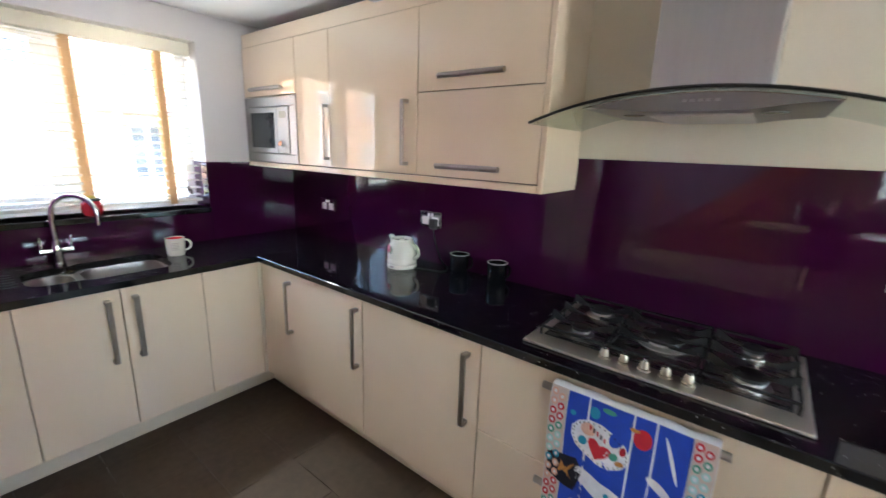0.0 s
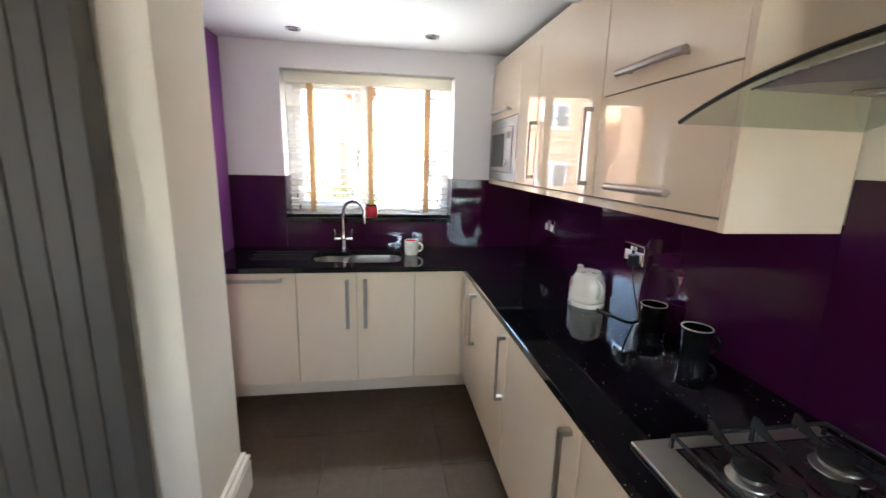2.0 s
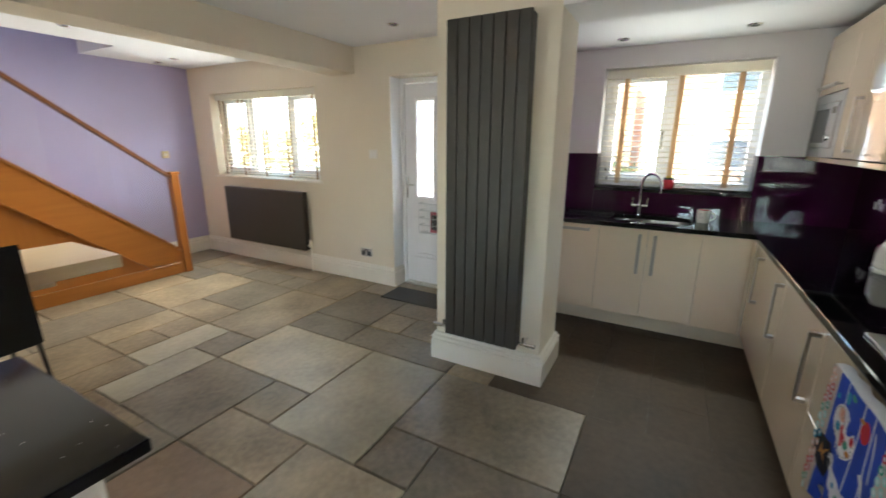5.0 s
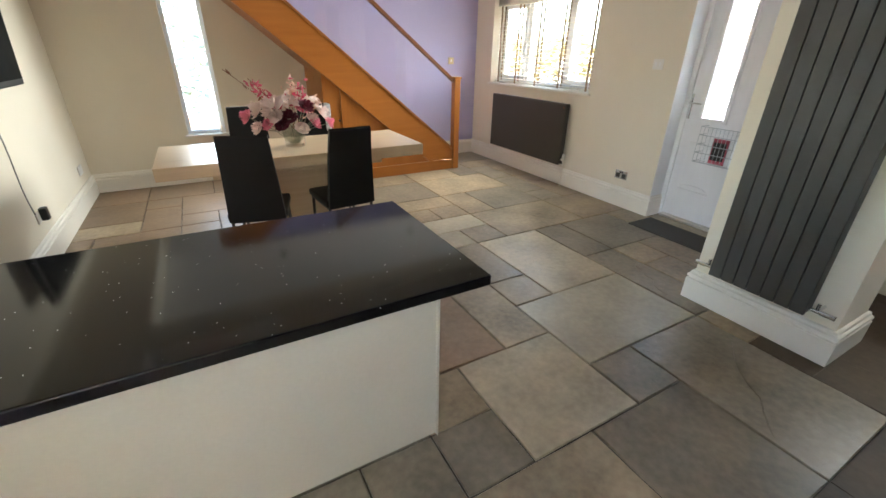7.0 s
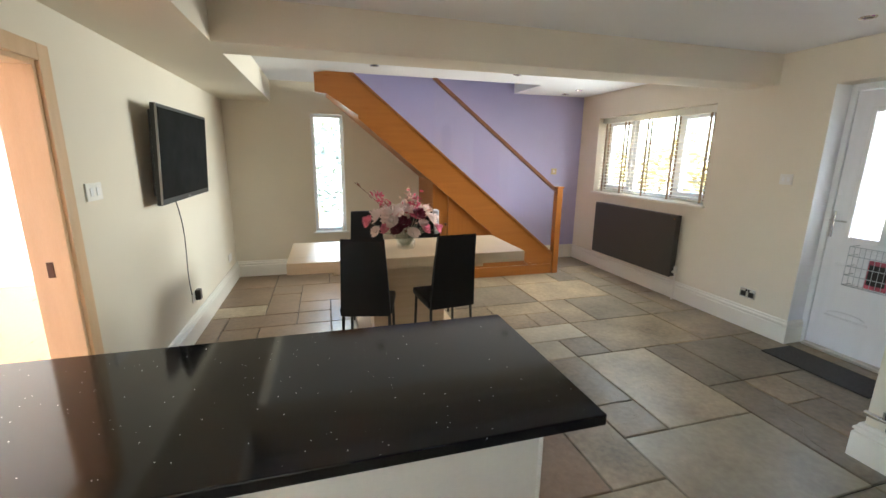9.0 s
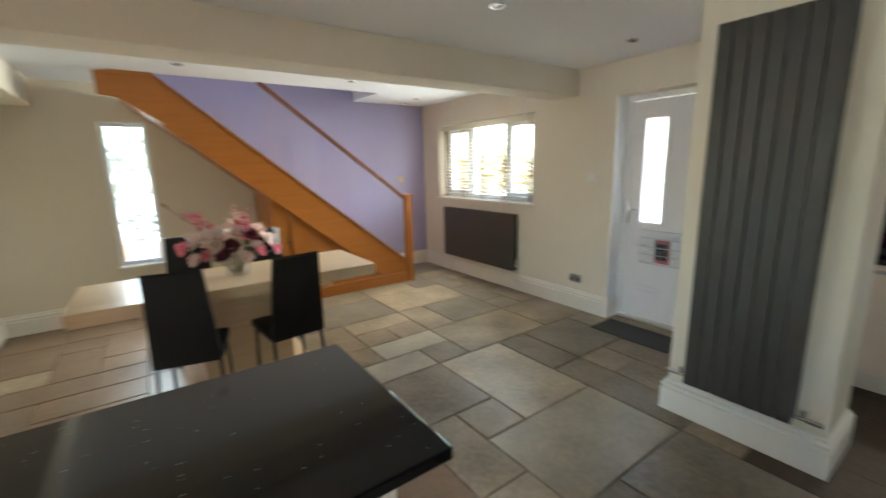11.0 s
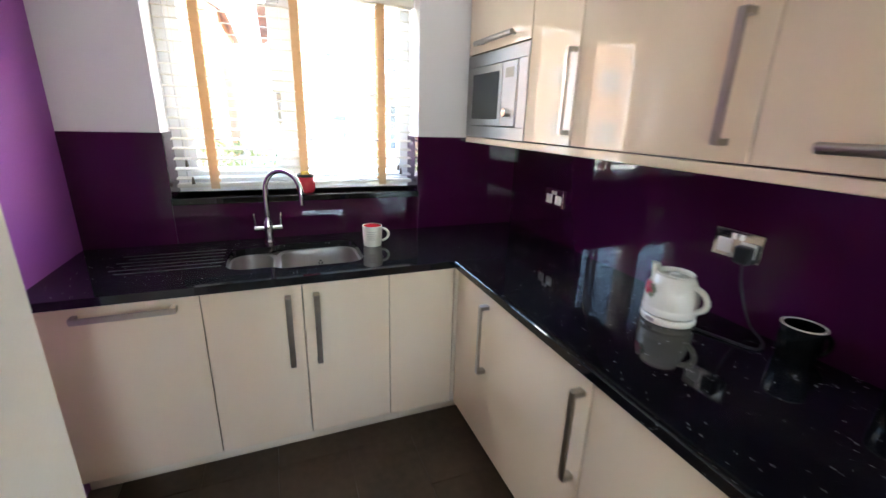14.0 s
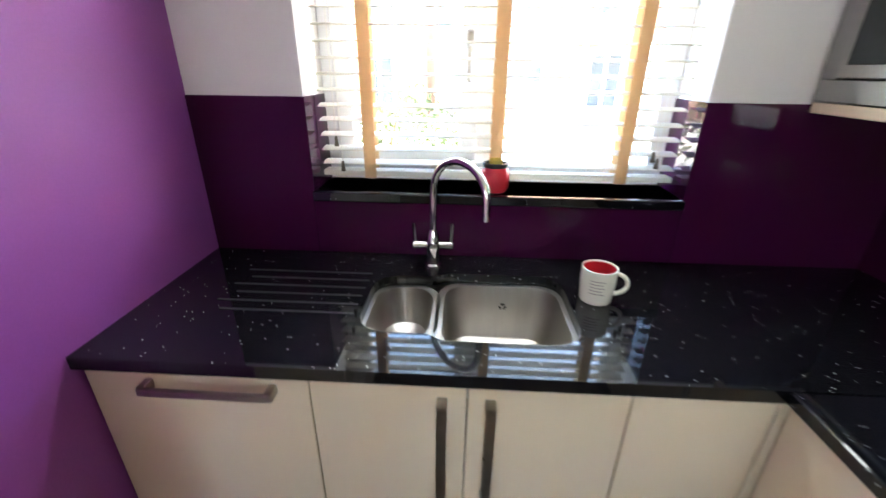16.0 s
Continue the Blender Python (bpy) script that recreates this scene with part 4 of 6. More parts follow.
t = thing("panel_radiator", (-1.95, -3.87, 0.25), "wide anthracite flat radiator below the dining window", "radiator")
ry0, ry1, rz0, rz1 = -4.567, -3.173, 0.25, 0.933
part("front_panel", B(-1.932, -1.918, ry0, ry1, rz0, rz1, bev=0.005, seg=2), M_GREY, t)
bm = bmesh.new()
for i in range(44):
    a = ry0 + 0.03 + (ry1 - ry0 - 0.06) * i / 43
    box(bm, -1.972, -1.934, a - 0.006, a + 0.006, rz0 + 0.03, rz1 - 0.03)
tagged(part("fins", bm, M_GREY, t), kind="stuff")
part("back_panel", B(-1.99, -1.974, ry0 + 0.005, ry1 - 0.005, rz0 + 0.005, rz1 - 0.005, bev=0.004), M_GREY, t)
part("top_grille", B(-1.985, -1.934, ry0 + 0.004, ry1 - 0.004, rz1 - 0.012, rz1 - 0.002), M_GREY, t)
for y in (ry0 + 0.004, ry1 - 0.010):
    part("side_panel", B(-1.985, -1.934, y, y + 0.006, rz0 + 0.01, rz1 - 0.013), M_GREY, t)
for y in (ry0 + 0.2, ry1 - 0.2):
    part("wall_bracket", B(DX, -1.99, y - 0.015, y + 0.015, rz0 + 0.1, rz1 - 0.1), M_GREY, t)
bm = bmesh.new()
rod(bm, (-1.96, ry1 - 0.004, rz0 + 0.06), (-1.96, ry1 + 0.04, rz0 + 0.06), 0.012, 12)
rod(bm, (-1.96, ry1 + 0.03, rz0 - 0.25), (-1.96, ry1 + 0.03, rz0 + 0.05), 0.0075, 10)
rod(bm, (-1.96, ry1 + 0.03, rz0 + 0.05), (-1.96, ry1 + 0.03, rz0 + 0.13), 0.018, 14)
part("valve", bm, M_WHITE, t, "white radiator valve and pipe", smooth=True)
part("air_vent", rod(bmesh.new(), (-1.919, ry1 - 0.025, rz1 - 0.04), (-1.914, ry1 - 0.025, rz1 - 0.04), 0.008, 12), M_CHROME, t, "small chrome vent plug")

# ---- stairs ----
st = thing("staircase", (0, -4.8, 0), "open-sided honey oak staircase with a deep string", "stairs")
YF0, YF1 = -4.46, -4.42
D = 0.37
poly = [(-1.20, string_top(-1.20)), (1.36, string_top(1.36)), (1.36, CEIL), (1.62, CEIL), (1.74, CEIL - 0.02), (1.74, CEIL - 0.21), (1.62, string_top(1.62) - D - 0.06), (1.30, string_top(1.30) - D), (-0.86, string_top(-0.86) - D), (-0.99, 0.13), (-1.20, 0.13)]
part("string", prism(bmesh.new(), poly, "y", YF0, YF1), M_OAK, st, "deep honey oak string")
cap = [(-1.20, string_top(-1.20) + 0.002), (1.37, string_top(1.37) + 0.002), (1.36, string_top(1.36) + 0.026), (-1.20, string_top(-1.20) + 0.026)]
part("string_cap", prism(bmesh.new(), cap, "y", YF0 - 0.01, YF1 + 0.012), M_OAK, st)
low = [(-0.90, string_top(-0.90) - D - 0.001), (1.30, string_top(1.30) - D - 0.001), (1.30, string_top(1.30) - D - 0.04), (-0.86, string_top(-0.86) - D - 0.04)]
part("string_bead", prism(bmesh.new(), low, "y", YF0 - 0.012, YF1 + 0.014), M_OAK, st)
nw = part("newel", B(-1.285, -1.205, -4.49, -4.40, 0, 1.13, bev=0.004, seg=2), M_OAK_V, st, "square honey oak newel post")
part("newel_cap", B(-1.297, -1.193, -4.502, -4.388, 1.13, 1.155, bev=0.006, seg=2), M_OAK, st)
bm = bmesh.new()
hz = lambda x: 1.11 + 0.774 * (x + 1.2)
prism(bm, [(-1.21, hz(-1.21) - 0.025), (0.46, hz(0.46) - 0.025), (0.46, hz(0.46) + 0.025), (-1.21, hz(-1.21) + 0.025)], "y", -4.472, -4.418)
bmesh.ops.bevel(bm, geom=list(bm.edges), offset=0.008, segments=2, affect="EDGES")
part("handrail", bm, M_RAIL, st, "dark stained handrail")
gl = [(-1.19, string_top(-1.19) + 0.03), (0.44, string_top(0.44) + 0.03), (0.44, hz(0.44) - 0.03), (-1.19, hz(-1.19) - 0.03)]
g = part("glass_panel", prism(bmesh.new(), gl, "y", -4.448, -4.440), M_PANE, st, "clear glass balustrade panel")
g.visible_shadow = False
rise, go = 0.19, 0.19 / SLOPE
part("soffit", prism(bmesh.new(), [(-0.86, string_top(-0.86) - D + 0.002), (1.62, string_top(1.62) - D + 0.002), (1.62, string_top(1.62) - D + 0.02), (-0.86, string_top(-0.86) - D + 0.02)], "y", SY + 0.002, YF0 - 0.013), M_OAK, st, "oak boarded underside")
for i in range(10):
    x = -1.10 + go * i
    z = rise * (i + 1)
    part("tread", B(x - 0.02, x + go + 0.005, SY + 0.002, YF0 - 0.012, z - 0.03, z, bev=0.005), M_OAK, st)
    part("riser", B(x, x + 0.015, SY + 0.002, YF0 - 0.012, z - rise, z - 0.03), M_OAK, st)
part("base_rail", B(-1.204, 0.45, -4.455, -4.415, 0, 0.13, bev=0.004), M_OAK, st, "honey oak base rail along the floor")
pan = [(-0.98, 0.132), (0.20, 0.132), (0.20, string_top(0.20) - D - 0.002), (-0.865, string_top(-0.865) - D - 0.002)]
part("spandrel_panel", prism(bmesh.new(), pan, "y", -4.455, -4.437), M_OAK_V, st, "triangular oak panel under the string")
part("stile", prism(bmesh.new(), [(0.202, 0.132), (0.262, 0.132), (0.262, string_top(0.262) - D - 0.002), (0.202, string_top(0.202) - D - 0.002)], "y", -4.46, -4.42), M_OAK_V, st)
cd = part("cupboard_door", prism(bmesh.new(), [(0.265, 0.132), (0.45, 0.132), (0.45, string_top(0.45) - D - 0.002), (0.265, string_top(0.265) - D - 0.002)], "y", -4.455, -4.432), M_OAK_V, st, "small oak cupboard door under the stairs")
part("knob", lathe(bmesh.new(), [(0, 0), (0.006, 0), (0.006, 0.012), (0.014, 0.016), (0.014, 0.024), (0, 0.028)], 14, (0.29, -4.43, 0.70)), M_BLACK, cd, "small dark knob", smooth=True)
part("cupboard_side", prism(bmesh.new(), [(SY + 0.003, 0), (-4.457, 0), (-4.457, string_top(0.45) - D - 0.002), (SY + 0.003, string_top(0.45) - D - 0.002)], "x", 0.434, 0.452), M_OAK_V, st)

# ---- dining table, chairs, flowers ----
tb = thing("dining_table", (1.03, -3.12, 0), "pale veneered dining table with a thick top", "table")
part("tabletop", B(0.077, 1.984, -3.485, -2.75, 0.662, 0.75, bev=0.004, seg=2), M_TABLE, tb)
part("apron", B(0.40, 1.66, -3.36, -2.88, 0.60, 0.66, bev=0.003), M_TABLE, tb)
part("pedestal", B(0.72, 1.34, -3.28, -2.97, 0.0315, 0.60, bev=0.006, seg=2), M_TABLE, tb)
part("base_plate", B(0.60, 1.46, -3.42, -2.83, 0, 0.031, bev=0.004), M_TABLE, tb)


def chair():
    """High-backed chair, its back towards -y, seat towards +y, at the origin."""
    t = thing("dining_chair", (0, 0, 0), "black faux leather high-backed dining chair with thin metal legs", "chair", "chairs round the table")
    bm = bmesh.new()
    prof = [(-0.015, 0.40), (-0.03, 0.55), (-0.05, 0.75), (-0.085, 0.96), (-0.075, 0.975), (-0.055, 0.97), (-0.015, 0.75), (0.01, 0.55), (0.03, 0.42)]
    rows = []
    for y, z in prof:
        hw = 0.178 - 0.030 * max(0, (z - 0.42) / 0.55)
        rows.append([bm.verts.new((x, y - 0.006 * (1 - (x / hw) ** 2), z)) for x in (-hw, -hw * 0.96, -hw * 0.5, 0, hw * 0.5, hw * 0.96, hw)])
    k = len(rows)
    for i in range(k):
        a, b = rows[i], rows[(i + 1) % k]
        for j in range(6):
            bm.faces.new((a[j], a[j + 1], b[j + 1], b[j]))
    bm.faces.new([r[0] for r in rows])
    bm.faces.new([r[-1] for r in rows][::-1])
    bmesh.ops.bevel(bm, geom=[e for e in bm.edges if len(e.link_faces) == 2 and e.calc_face_angle(0) > 0.9], offset=0.006, segments=2, affect="EDGES")
    part("backrest", bm, M_LEATHER, t, smooth=True)
    bm = B(-0.19, 0.19, 0.005, 0.40, 0.40, 0.455, bev=0.016, seg=3)
    part("seat", bm, M_LEATHER, t, smooth=True)
    part("seat_frame", B(-0.175, 0.175, 0.01, 0.385, 0.385, 0.40), M_LEGS, t)
    for x, y, dx, dy in ((-0.165, 0.02, -0.012, -0.035), (0.165, 0.02, 0.012, -0.035), (-0.165, 0.375, -0.010, 0.012), (0.165, 0.375, 0.010, 0.012)):
        part("leg", rod(bmesh.new(), (x + dx, y + dy, 0.0), (x, y, 0.392), 0.0105, 10, 0.0115), M_LEGS, t, "thin dark metal leg", smooth=True)
    return t


M_LEGS = material("dark_metal_leg", (0.05, 0.048, 0.045), 0.35, 0.7, var=0.1)
c = chair()
c.matrix_basis = pose(1.445, -2.50, 0, 0, 0, 180 - 13)
copy_thing(c, pose(0.79, -2.52, 0, 0, 0, 180 + 6))
copy_thing(c, pose(1.30, -3.80, 0, 0, 0, 0))
copy_thing(c, pose(0.70, -3.80, 0, 0, 0, -4))
M_STRIPE = material("striped_cloth", (0.55, 0.55, 0.57), 0.8, var=0.5, scale=18, stretch=(1, 1, 6))
bm = B(0.545, 0.60, -3.905, -3.80, 0.72, 0.975, bev=0.012, seg=2)
solo("cloth", bm, M_STRIPE, (0.57, -3.85, 0.72), "grey striped cloth hung over a chair back", "cloth")

vx, vy, vz = 1.035, -3.10, 0.751
M_VASE = glass_material("clear_vase_glass", (0.93, 0.93, 0.92), 0.02)
bm = bmesh.new()
lathe(bm, [(0, 0), (0.074, 0), (0.080, 0.01), (0.082, 0.08), (0.078, 0.16), (0.080, 0.165), (0.075, 0.165), (0.073, 0.15), (0.077, 0.08), (0.072, 0.014), (0, 0.012)], 24, (vx, vy, vz))
vase = thing("flower_vase", (vx, vy, vz), "clear glass vase of artificial pink, white and burgundy flowers", "vase")
part("vase", bm, M_VASE, vase, "clear glass jar", smooth=True)
M_STEM = material("green_stem", (0.27, 0.29, 0.20), 0.6, var=0.2)
M_FW = material("white_petal", (0.82, 0.72, 0.69), 0.6, var=0.06, random_var=0.06)
M_FB = material("burgundy_petal", (0.13, 0.008, 0.03), 0.6, var=0.15, random_var=0.2)
M_FP = material("pink_petal", (0.70, 0.22, 0.31), 0.6, var=0.12, random_var=0.15)
M_FR = material("rose_spray", (0.50, 0.07, 0.13), 0.6, var=0.15, random_var=0.2)
M_FC = material("cream_spray", (0.68, 0.48, 0.38), 0.6, var=0.08, random_var=0.1)
for m_, c_ in ((M_FW, (0.85, 0.72, 0.68)), (M_FP, (0.75, 0.25, 0.35)), (M_FR, (0.6, 0.10, 0.17)), (M_FC, (0.8, 0.58, 0.48))):
    see_light(m_, 0.45, c_)
rf = random.Random(11)


def petal_ring(bm, c, up, r, n, lift, size):
    """A ring of cupped petals about c."""
    up = up.normalized()
    u = up.orthogonal().normalized()
    v = up.cross(u)
    for i in range(n):
        a = 2 * math.pi * (i + rf.uniform(-0.15, 0.15)) / n
        d = math.cos(a) * u + math.sin(a) * v
        s = up.cross(d)
        base, mid, tip = c + d * r * 0.15, c + d * r * 0.7 + up * lift * 0.5, c + d * r + up * lift * rf.uniform(0.7, 1.1)
        w = size
        vs = [bm.verts.new(p) for p in (base, mid + s * w, tip + s * w * 0.45, tip + up * 0.004, tip - s * w * 0.45, mid - s * w, mid - up * 0.006)]
        bm.faces.new((vs[0], vs[1], vs[6]))
        bm.faces.new((vs[6], vs[1], vs[2], vs[3]))
        bm.faces.new((vs[6], vs[3], vs[4], vs[5]))
        bm.faces.new((vs[0], vs[6], vs[5]))


def bloom(c, up, r, mat, name, label):
    bm = bmesh.new()
    c, up = Vector(c), Vector(up)
    for k, (rr, n, lift) in enumerate(((1.0, 9, 0.25), (0.82, 8, 0.45), (0.6, 7, 0.62), (0.38, 5, 0.75), (0.2, 4, 0.8))):
        petal_ring(bm, c + up.normalized() * r * 0.06 * k, up, r * rr, n, r * lift, r * 0.34 * (0.5 + rr / 2))
    return part(name, bm, mat, vase, label, smooth=False)


for dx, dy, dz, r, m, l in ((0.10, 0.05, 0.27, 0.085, M_FW, "white bloom"), (-0.16, 0.03, 0.22, 0.06, M_FW, "white bloom"), (-0.10, 0.06, 0.18, 0.05, M_FW, "white bloom"), (0.17, -0.02, 0.25, 0.07, M_FW, "white bloom"),
                            (0.03, 0.07, 0.20, 0.062, M_FB, "burgundy bloom"), (-0.07, 0.07, 0.27, 0.055, M_FB, "burgundy bloom"), (0.00, -0.05, 0.32, 0.05, M_FW, "white bloom"), (0.07, 0.09, 0.16, 0.05, M_FB, "burgundy bloom"),
                            (-0.11, 0.09, 0.16, 0.045, M_FP, "pink bloom"), (0.14, 0.08, 0.17, 0.045, M_FP, "pink bloom"), (0.24, 0.03, 0.22, 0.05, M_FP, "pink bloom"), (-0.20, 0.04, 0.15, 0.045, M_FP, "pink bloom"), (-0.13, -0.05, 0.28, 0.055, M_FW, "white bloom"), (0.10, 0.10, 0.22, 0.05, M_FW, "white bloom"), (-0.03, 0.10, 0.13, 0.05, M_FW, "white bloom"), (0.20, 0.08, 0.15, 0.045, M_FW, "white bloom"), (-0.02, 0.0, 0.28, 0.06, M_FW, "white bloom"), (0.04, -0.10, 0.24, 0.07, M_FW, "white bloom"), (-0.08, -0.09, 0.24, 0.065, M_FP, "pink bloom")):
    dx, dy, dz, r = dx * 1.3, dy * 1.2, dz * 1.08, r * 1.22
    c_ = Vector((vx + dx, vy + dy, vz + dz))
    bloom(c_, Vector((dx, dy, 0.16)), r, m, "bloom", l)
    part("stem", tube(bmesh.new(), [Vector((vx + dx * 0.1, vy + dy * 0.1, vz + 0.02)), Vector((vx + dx * 0.4, vy + dy * 0.4, vz + 0.12)), c_], 0.003, 6), M_STEM, vase)


def spray(end, mat, n, r, label):
    """A thin branch with many small leaves towards its end."""
    a, b = Vector((vx, vy, vz + 0.13)), Vector(end)
    mid = (a + b) / 2 + Vector((0, 0, 0.05))
    pts = [a.lerp(mid, i / 4).lerp(mid.lerp(b, i / 4), i / 4) for i in range(5)]
    tw = part("twig", tube(bmesh.new(), pts, 0.0022, 5), M_RAIL, vase, "thin brown twig")
    bm = bmesh.new()
    for i in range(n):
        f = rf.uniform(0.45, 1.0)
        p = a.lerp(mid, f).lerp(mid.lerp(b, f), f) + Vector([rf.gauss(0, r) for _ in range(3)])
        d, s = Vector([rf.uniform(-1, 1) for _ in range(3)]).normalized(), rf.uniform(0.018, 0.034)
        u = d.orthogonal().normalized() * s * 0.45
        vs = [bm.verts.new(q) for q in (p - d * s, p + u, p + d * s, p - u)]
        bm.faces.new(vs)
    part("leaves", bm, mat, tw, label)


spray((vx + 0.27, vy + 0.02, vz + 0.50), M_FR, 34, 0.022, "deep pink leaf spray")
spray((vx + 0.20, vy + 0.06, vz + 0.42), M_FR, 26, 0.022, "deep pink leaf spray")
spray((vx - 0.03, vy, vz + 0.47), M_FC, 44, 0.024, "cream blossom spray")
spray((vx - 0.10, vy + 0.02, vz + 0.45), M_FR, 40, 0.03, "deep pink blossom spray")
spray((vx - 0.22, vy + 0.03, vz + 0.34), M_FC, 34, 0.022, "cream blossom spray")
spray((vx + 0.42, vy, vz + 0.56), M_RAIL, 4, 0.006, "bare brown twig tip")

# ---- television, cables, switches ----
tv = thing("television", (LX - 0.06, -3.28, 1.17), "wall-mounted flat black television, switched off", "television")
ty0, ty1, tz0, tz1 = -3.85, -2.715, 1.19, 1.832
TVX, LEAN_TV = 2.70, Matrix.Rotation(radians(-3.2), 3, "Y")


def tv_box(d0, d1, y0, y1, z0, z1, bev=0.0, seg=1):
    """A slab of the leaning set: d is the depth behind its front."""
    bm = box(bmesh.new(), TVX + d0, TVX + d1, y0, y1, z0, z1, bev=bev, seg=seg)
    bmesh.ops.rotate(bm, cent=(TVX, 0, tz0), matrix=LEAN_TV, verts=bm.verts)
    return bm


part("casing", tv_box(0, 0.035, ty0, ty1, tz0, tz1, bev=0.006, seg=2), M_BLACK, tv)
part("rear_housing", tv_box(0.0355, 0.055, ty0 + 0.1, ty1 - 0.02, tz0 + 0.06, tz1 - 0.04, bev=0.008, seg=2), M_BLACK, tv)
part("screen", tv_box(-0.0025, 0.002, ty0 + 0.022, ty1 - 0.022, tz0 + 0.04, tz1 - 0.022), M_SCREEN, tv, "dark matt screen")
part("trim", tv_box(-0.003, 0.008, ty1 - 0.001, ty1 + 0.003, tz0 + 0.004, tz1 - 0.004), M_STEEL_D, tv, "thin grey edge trim")
part("badge", tv_box(-0.004, -0.0005, -3.30, -3.26, tz0 + 0.014, tz0 + 0.024), M_STEEL_D, tv, "small grey badge")
part("wall_mount", B(TVX + 0.045, LX, -3.45, -3.1, 1.38, 1.62), M_BLACK, tv)
M_CABLE = material("grey_cable", (0.09, 0.085, 0.08), 0.5, var=0.05)
pts = [Vector((LX - 0.02, -3.20 - 0.17 * i / 18 - 0.055 * math.sin(math.pi * i / 11), 1.22 - 0.83 * i / 18)) for i in range(19)]
solo("cable", tube(bmesh.new(), pts, 0.004, 8), M_CABLE, (LX - 0.02, -3.4, 0.42), "dark grey television cable hanging down the wall", "cable", smooth=True)


def plate(name, at, n, w, h, mat, label, detail, cat="socket"):
    """A wall plate of size w x h facing n, with two rockers or outlets."""
    t = thing(name, at, label, cat)
    n = Vector(n)
    s = Vector((0, 0, 1)).cross(n)
    o = Vector(at)

    def slab(bm, u0, u1, v0, v1, d0, d1, bev=0.0015):
        m = Matrix((s, Vector((0, 0, 1)), n)).transposed().to_4x4()
        m.translation = o
        b2 = box(bmesh.new(), u0, u1, v0, v1, d0, d1, bev=bev)
        bmesh.ops.transform(b2, matrix=m, verts=b2.verts)
        me = bpy.data.meshes.new("tmp")
        b2.to_mesh(me)
        b2.free()
        bm.from_mesh(me)
        bpy.data.meshes.remove(me)
        return bm
    part("plate", slab(bmesh.new(), -w / 2, w / 2, -h / 2, h / 2, 0.0, 0.009), mat, t)
    for u, v, du, dv, mm, nm, lb in detail:
        part(nm, slab(bmesh.new(), u - du / 2, u + du / 2, v - dv / 2, v + dv / 2, 0.009, 0.012, 0.0008), mm, t, lb)
    return t


M_WPLASTIC = material("white_plastic", (0.78, 0.76, 0.72), 0.35, var=0.02)
DBL = [(-0.036, -0.008, 0.045, 0.045, M_WPLASTIC, "outlet", "white outlet insert"), (0.036, -0.008, 0.045, 0.045, M_WPLASTIC, "outlet", "white outlet insert"), (-0.012, 0.026, 0.014, 0.018, M_WPLASTIC, "rocker", "white rocker switch"), (0.012, 0.026, 0.014, 0.018, M_WPLASTIC, "rocker", "white rocker switch")]
DBLB = [(u, v, a, b, M_BLACK, n_, "black insert") for u, v, a, b, m_, n_, l_ in DBL]
plate("double_socket", (-2.165, HY - 0.008, 1.126), (0, -1, 0), 0.147, 0.087, M_CHROME, "chrome double socket on the aubergine splashback", DBL)
plate("double_socket", (-1.232, HY - 0.008, 1.146), (0, -1, 0), 0.147, 0.087, M_CHROME, "chrome double socket with the kettle plug in it", DBL)
plate("double_socket", (0.62, HY - 0.008, 1.20), (0, -1, 0), 0.147, 0.087, M_WPLASTIC, "white double socket on the splashback by the hob", DBL)
plate("double_socket", (DX + 0.001, -2.364, 0.325), (1, 0, 0), 0.147, 0.087, M_CHROME, "chrome double socket low on the dining wall", DBLB)
plate("light_switch", (DX + 0.001, -2.22, 1.37), (1, 0, 0), 0.10, 0.087, M_WPLASTIC, "white light switch beside the front door", [(-0.02, 0, 0.02, 0.035, M_UPVC, "rocker", ""), (0.02, 0, 0.02, 0.035, M_UPVC, "rocker", "")], "switch")
plate("light_switch", (LX - 0.001, -2.123, 1.335), (-1, 0, 0), 0.147, 0.087, M_WPLASTIC, "white light switch beside the inner doorway", [(-0.03, 0, 0.03, 0.04, M_UPVC, "rocker", ""), (0.03, 0, 0.03, 0.04, M_UPVC, "rocker", "")], "switch")
plate("double_socket", (LX - 0.001, -3.434, 0.345), (-1, 0, 0), 0.147, 0.087, M_WPLASTIC, "white double socket below the television", DBL)
plate("double_socket", (LX - 0.001, -4.84, 0.336), (-1, 0, 0), 0.147, 0.087, M_WPLASTIC, "white double socket near the room's corner", DBL)
M_BRASS = material("yellowed_plate", (0.62, 0.50, 0.28), 0.4, var=0.05)
plate("light_switch", (-1.60, SY + 0.001, 1.32), (0, 1, 0), 0.087, 0.087, M_BRASS, "yellowed light switch on the lilac wall", [(0, 0, 0.02, 0.03, M_WPLASTIC, "rocker", "")], "switch")
solo("plug", B(LX - 0.055, LX - 0.012, -3.47, -3.41, 0.31, 0.40, bev=0.008, seg=2), M_BLACK, (LX - 0.03, -3.44, 0.31), "black plug adaptor in the wall socket", "plug")

# recessed ceiling lights, off
M_DARKLENS = material("unlit_lamp_glass", (0.16, 0.16, 0.16), 0.2, var=0.2)


def downlight(x, y, z):
    t = thing("downlight", (x, y, z), "recessed chrome ceiling downlight, unlit", "light", "ceiling downlights")
    part("bezel", lathe(bmesh.new(), [(0.030, -0.001), (0.034, -0.006), (0.042, -0.006), (0.045, 0.0), (0.03, 0.001)], 24, (x, y, z)), M_CHROME, t, smooth=True)
    part("lamp", lathe(bmesh.new(), [(0, -0.0015), (0.030, -0.0015), (0.030, 0.0)], 20, (x, y, z)), M_DARKLENS, t, "dark lamp glass")
    return t


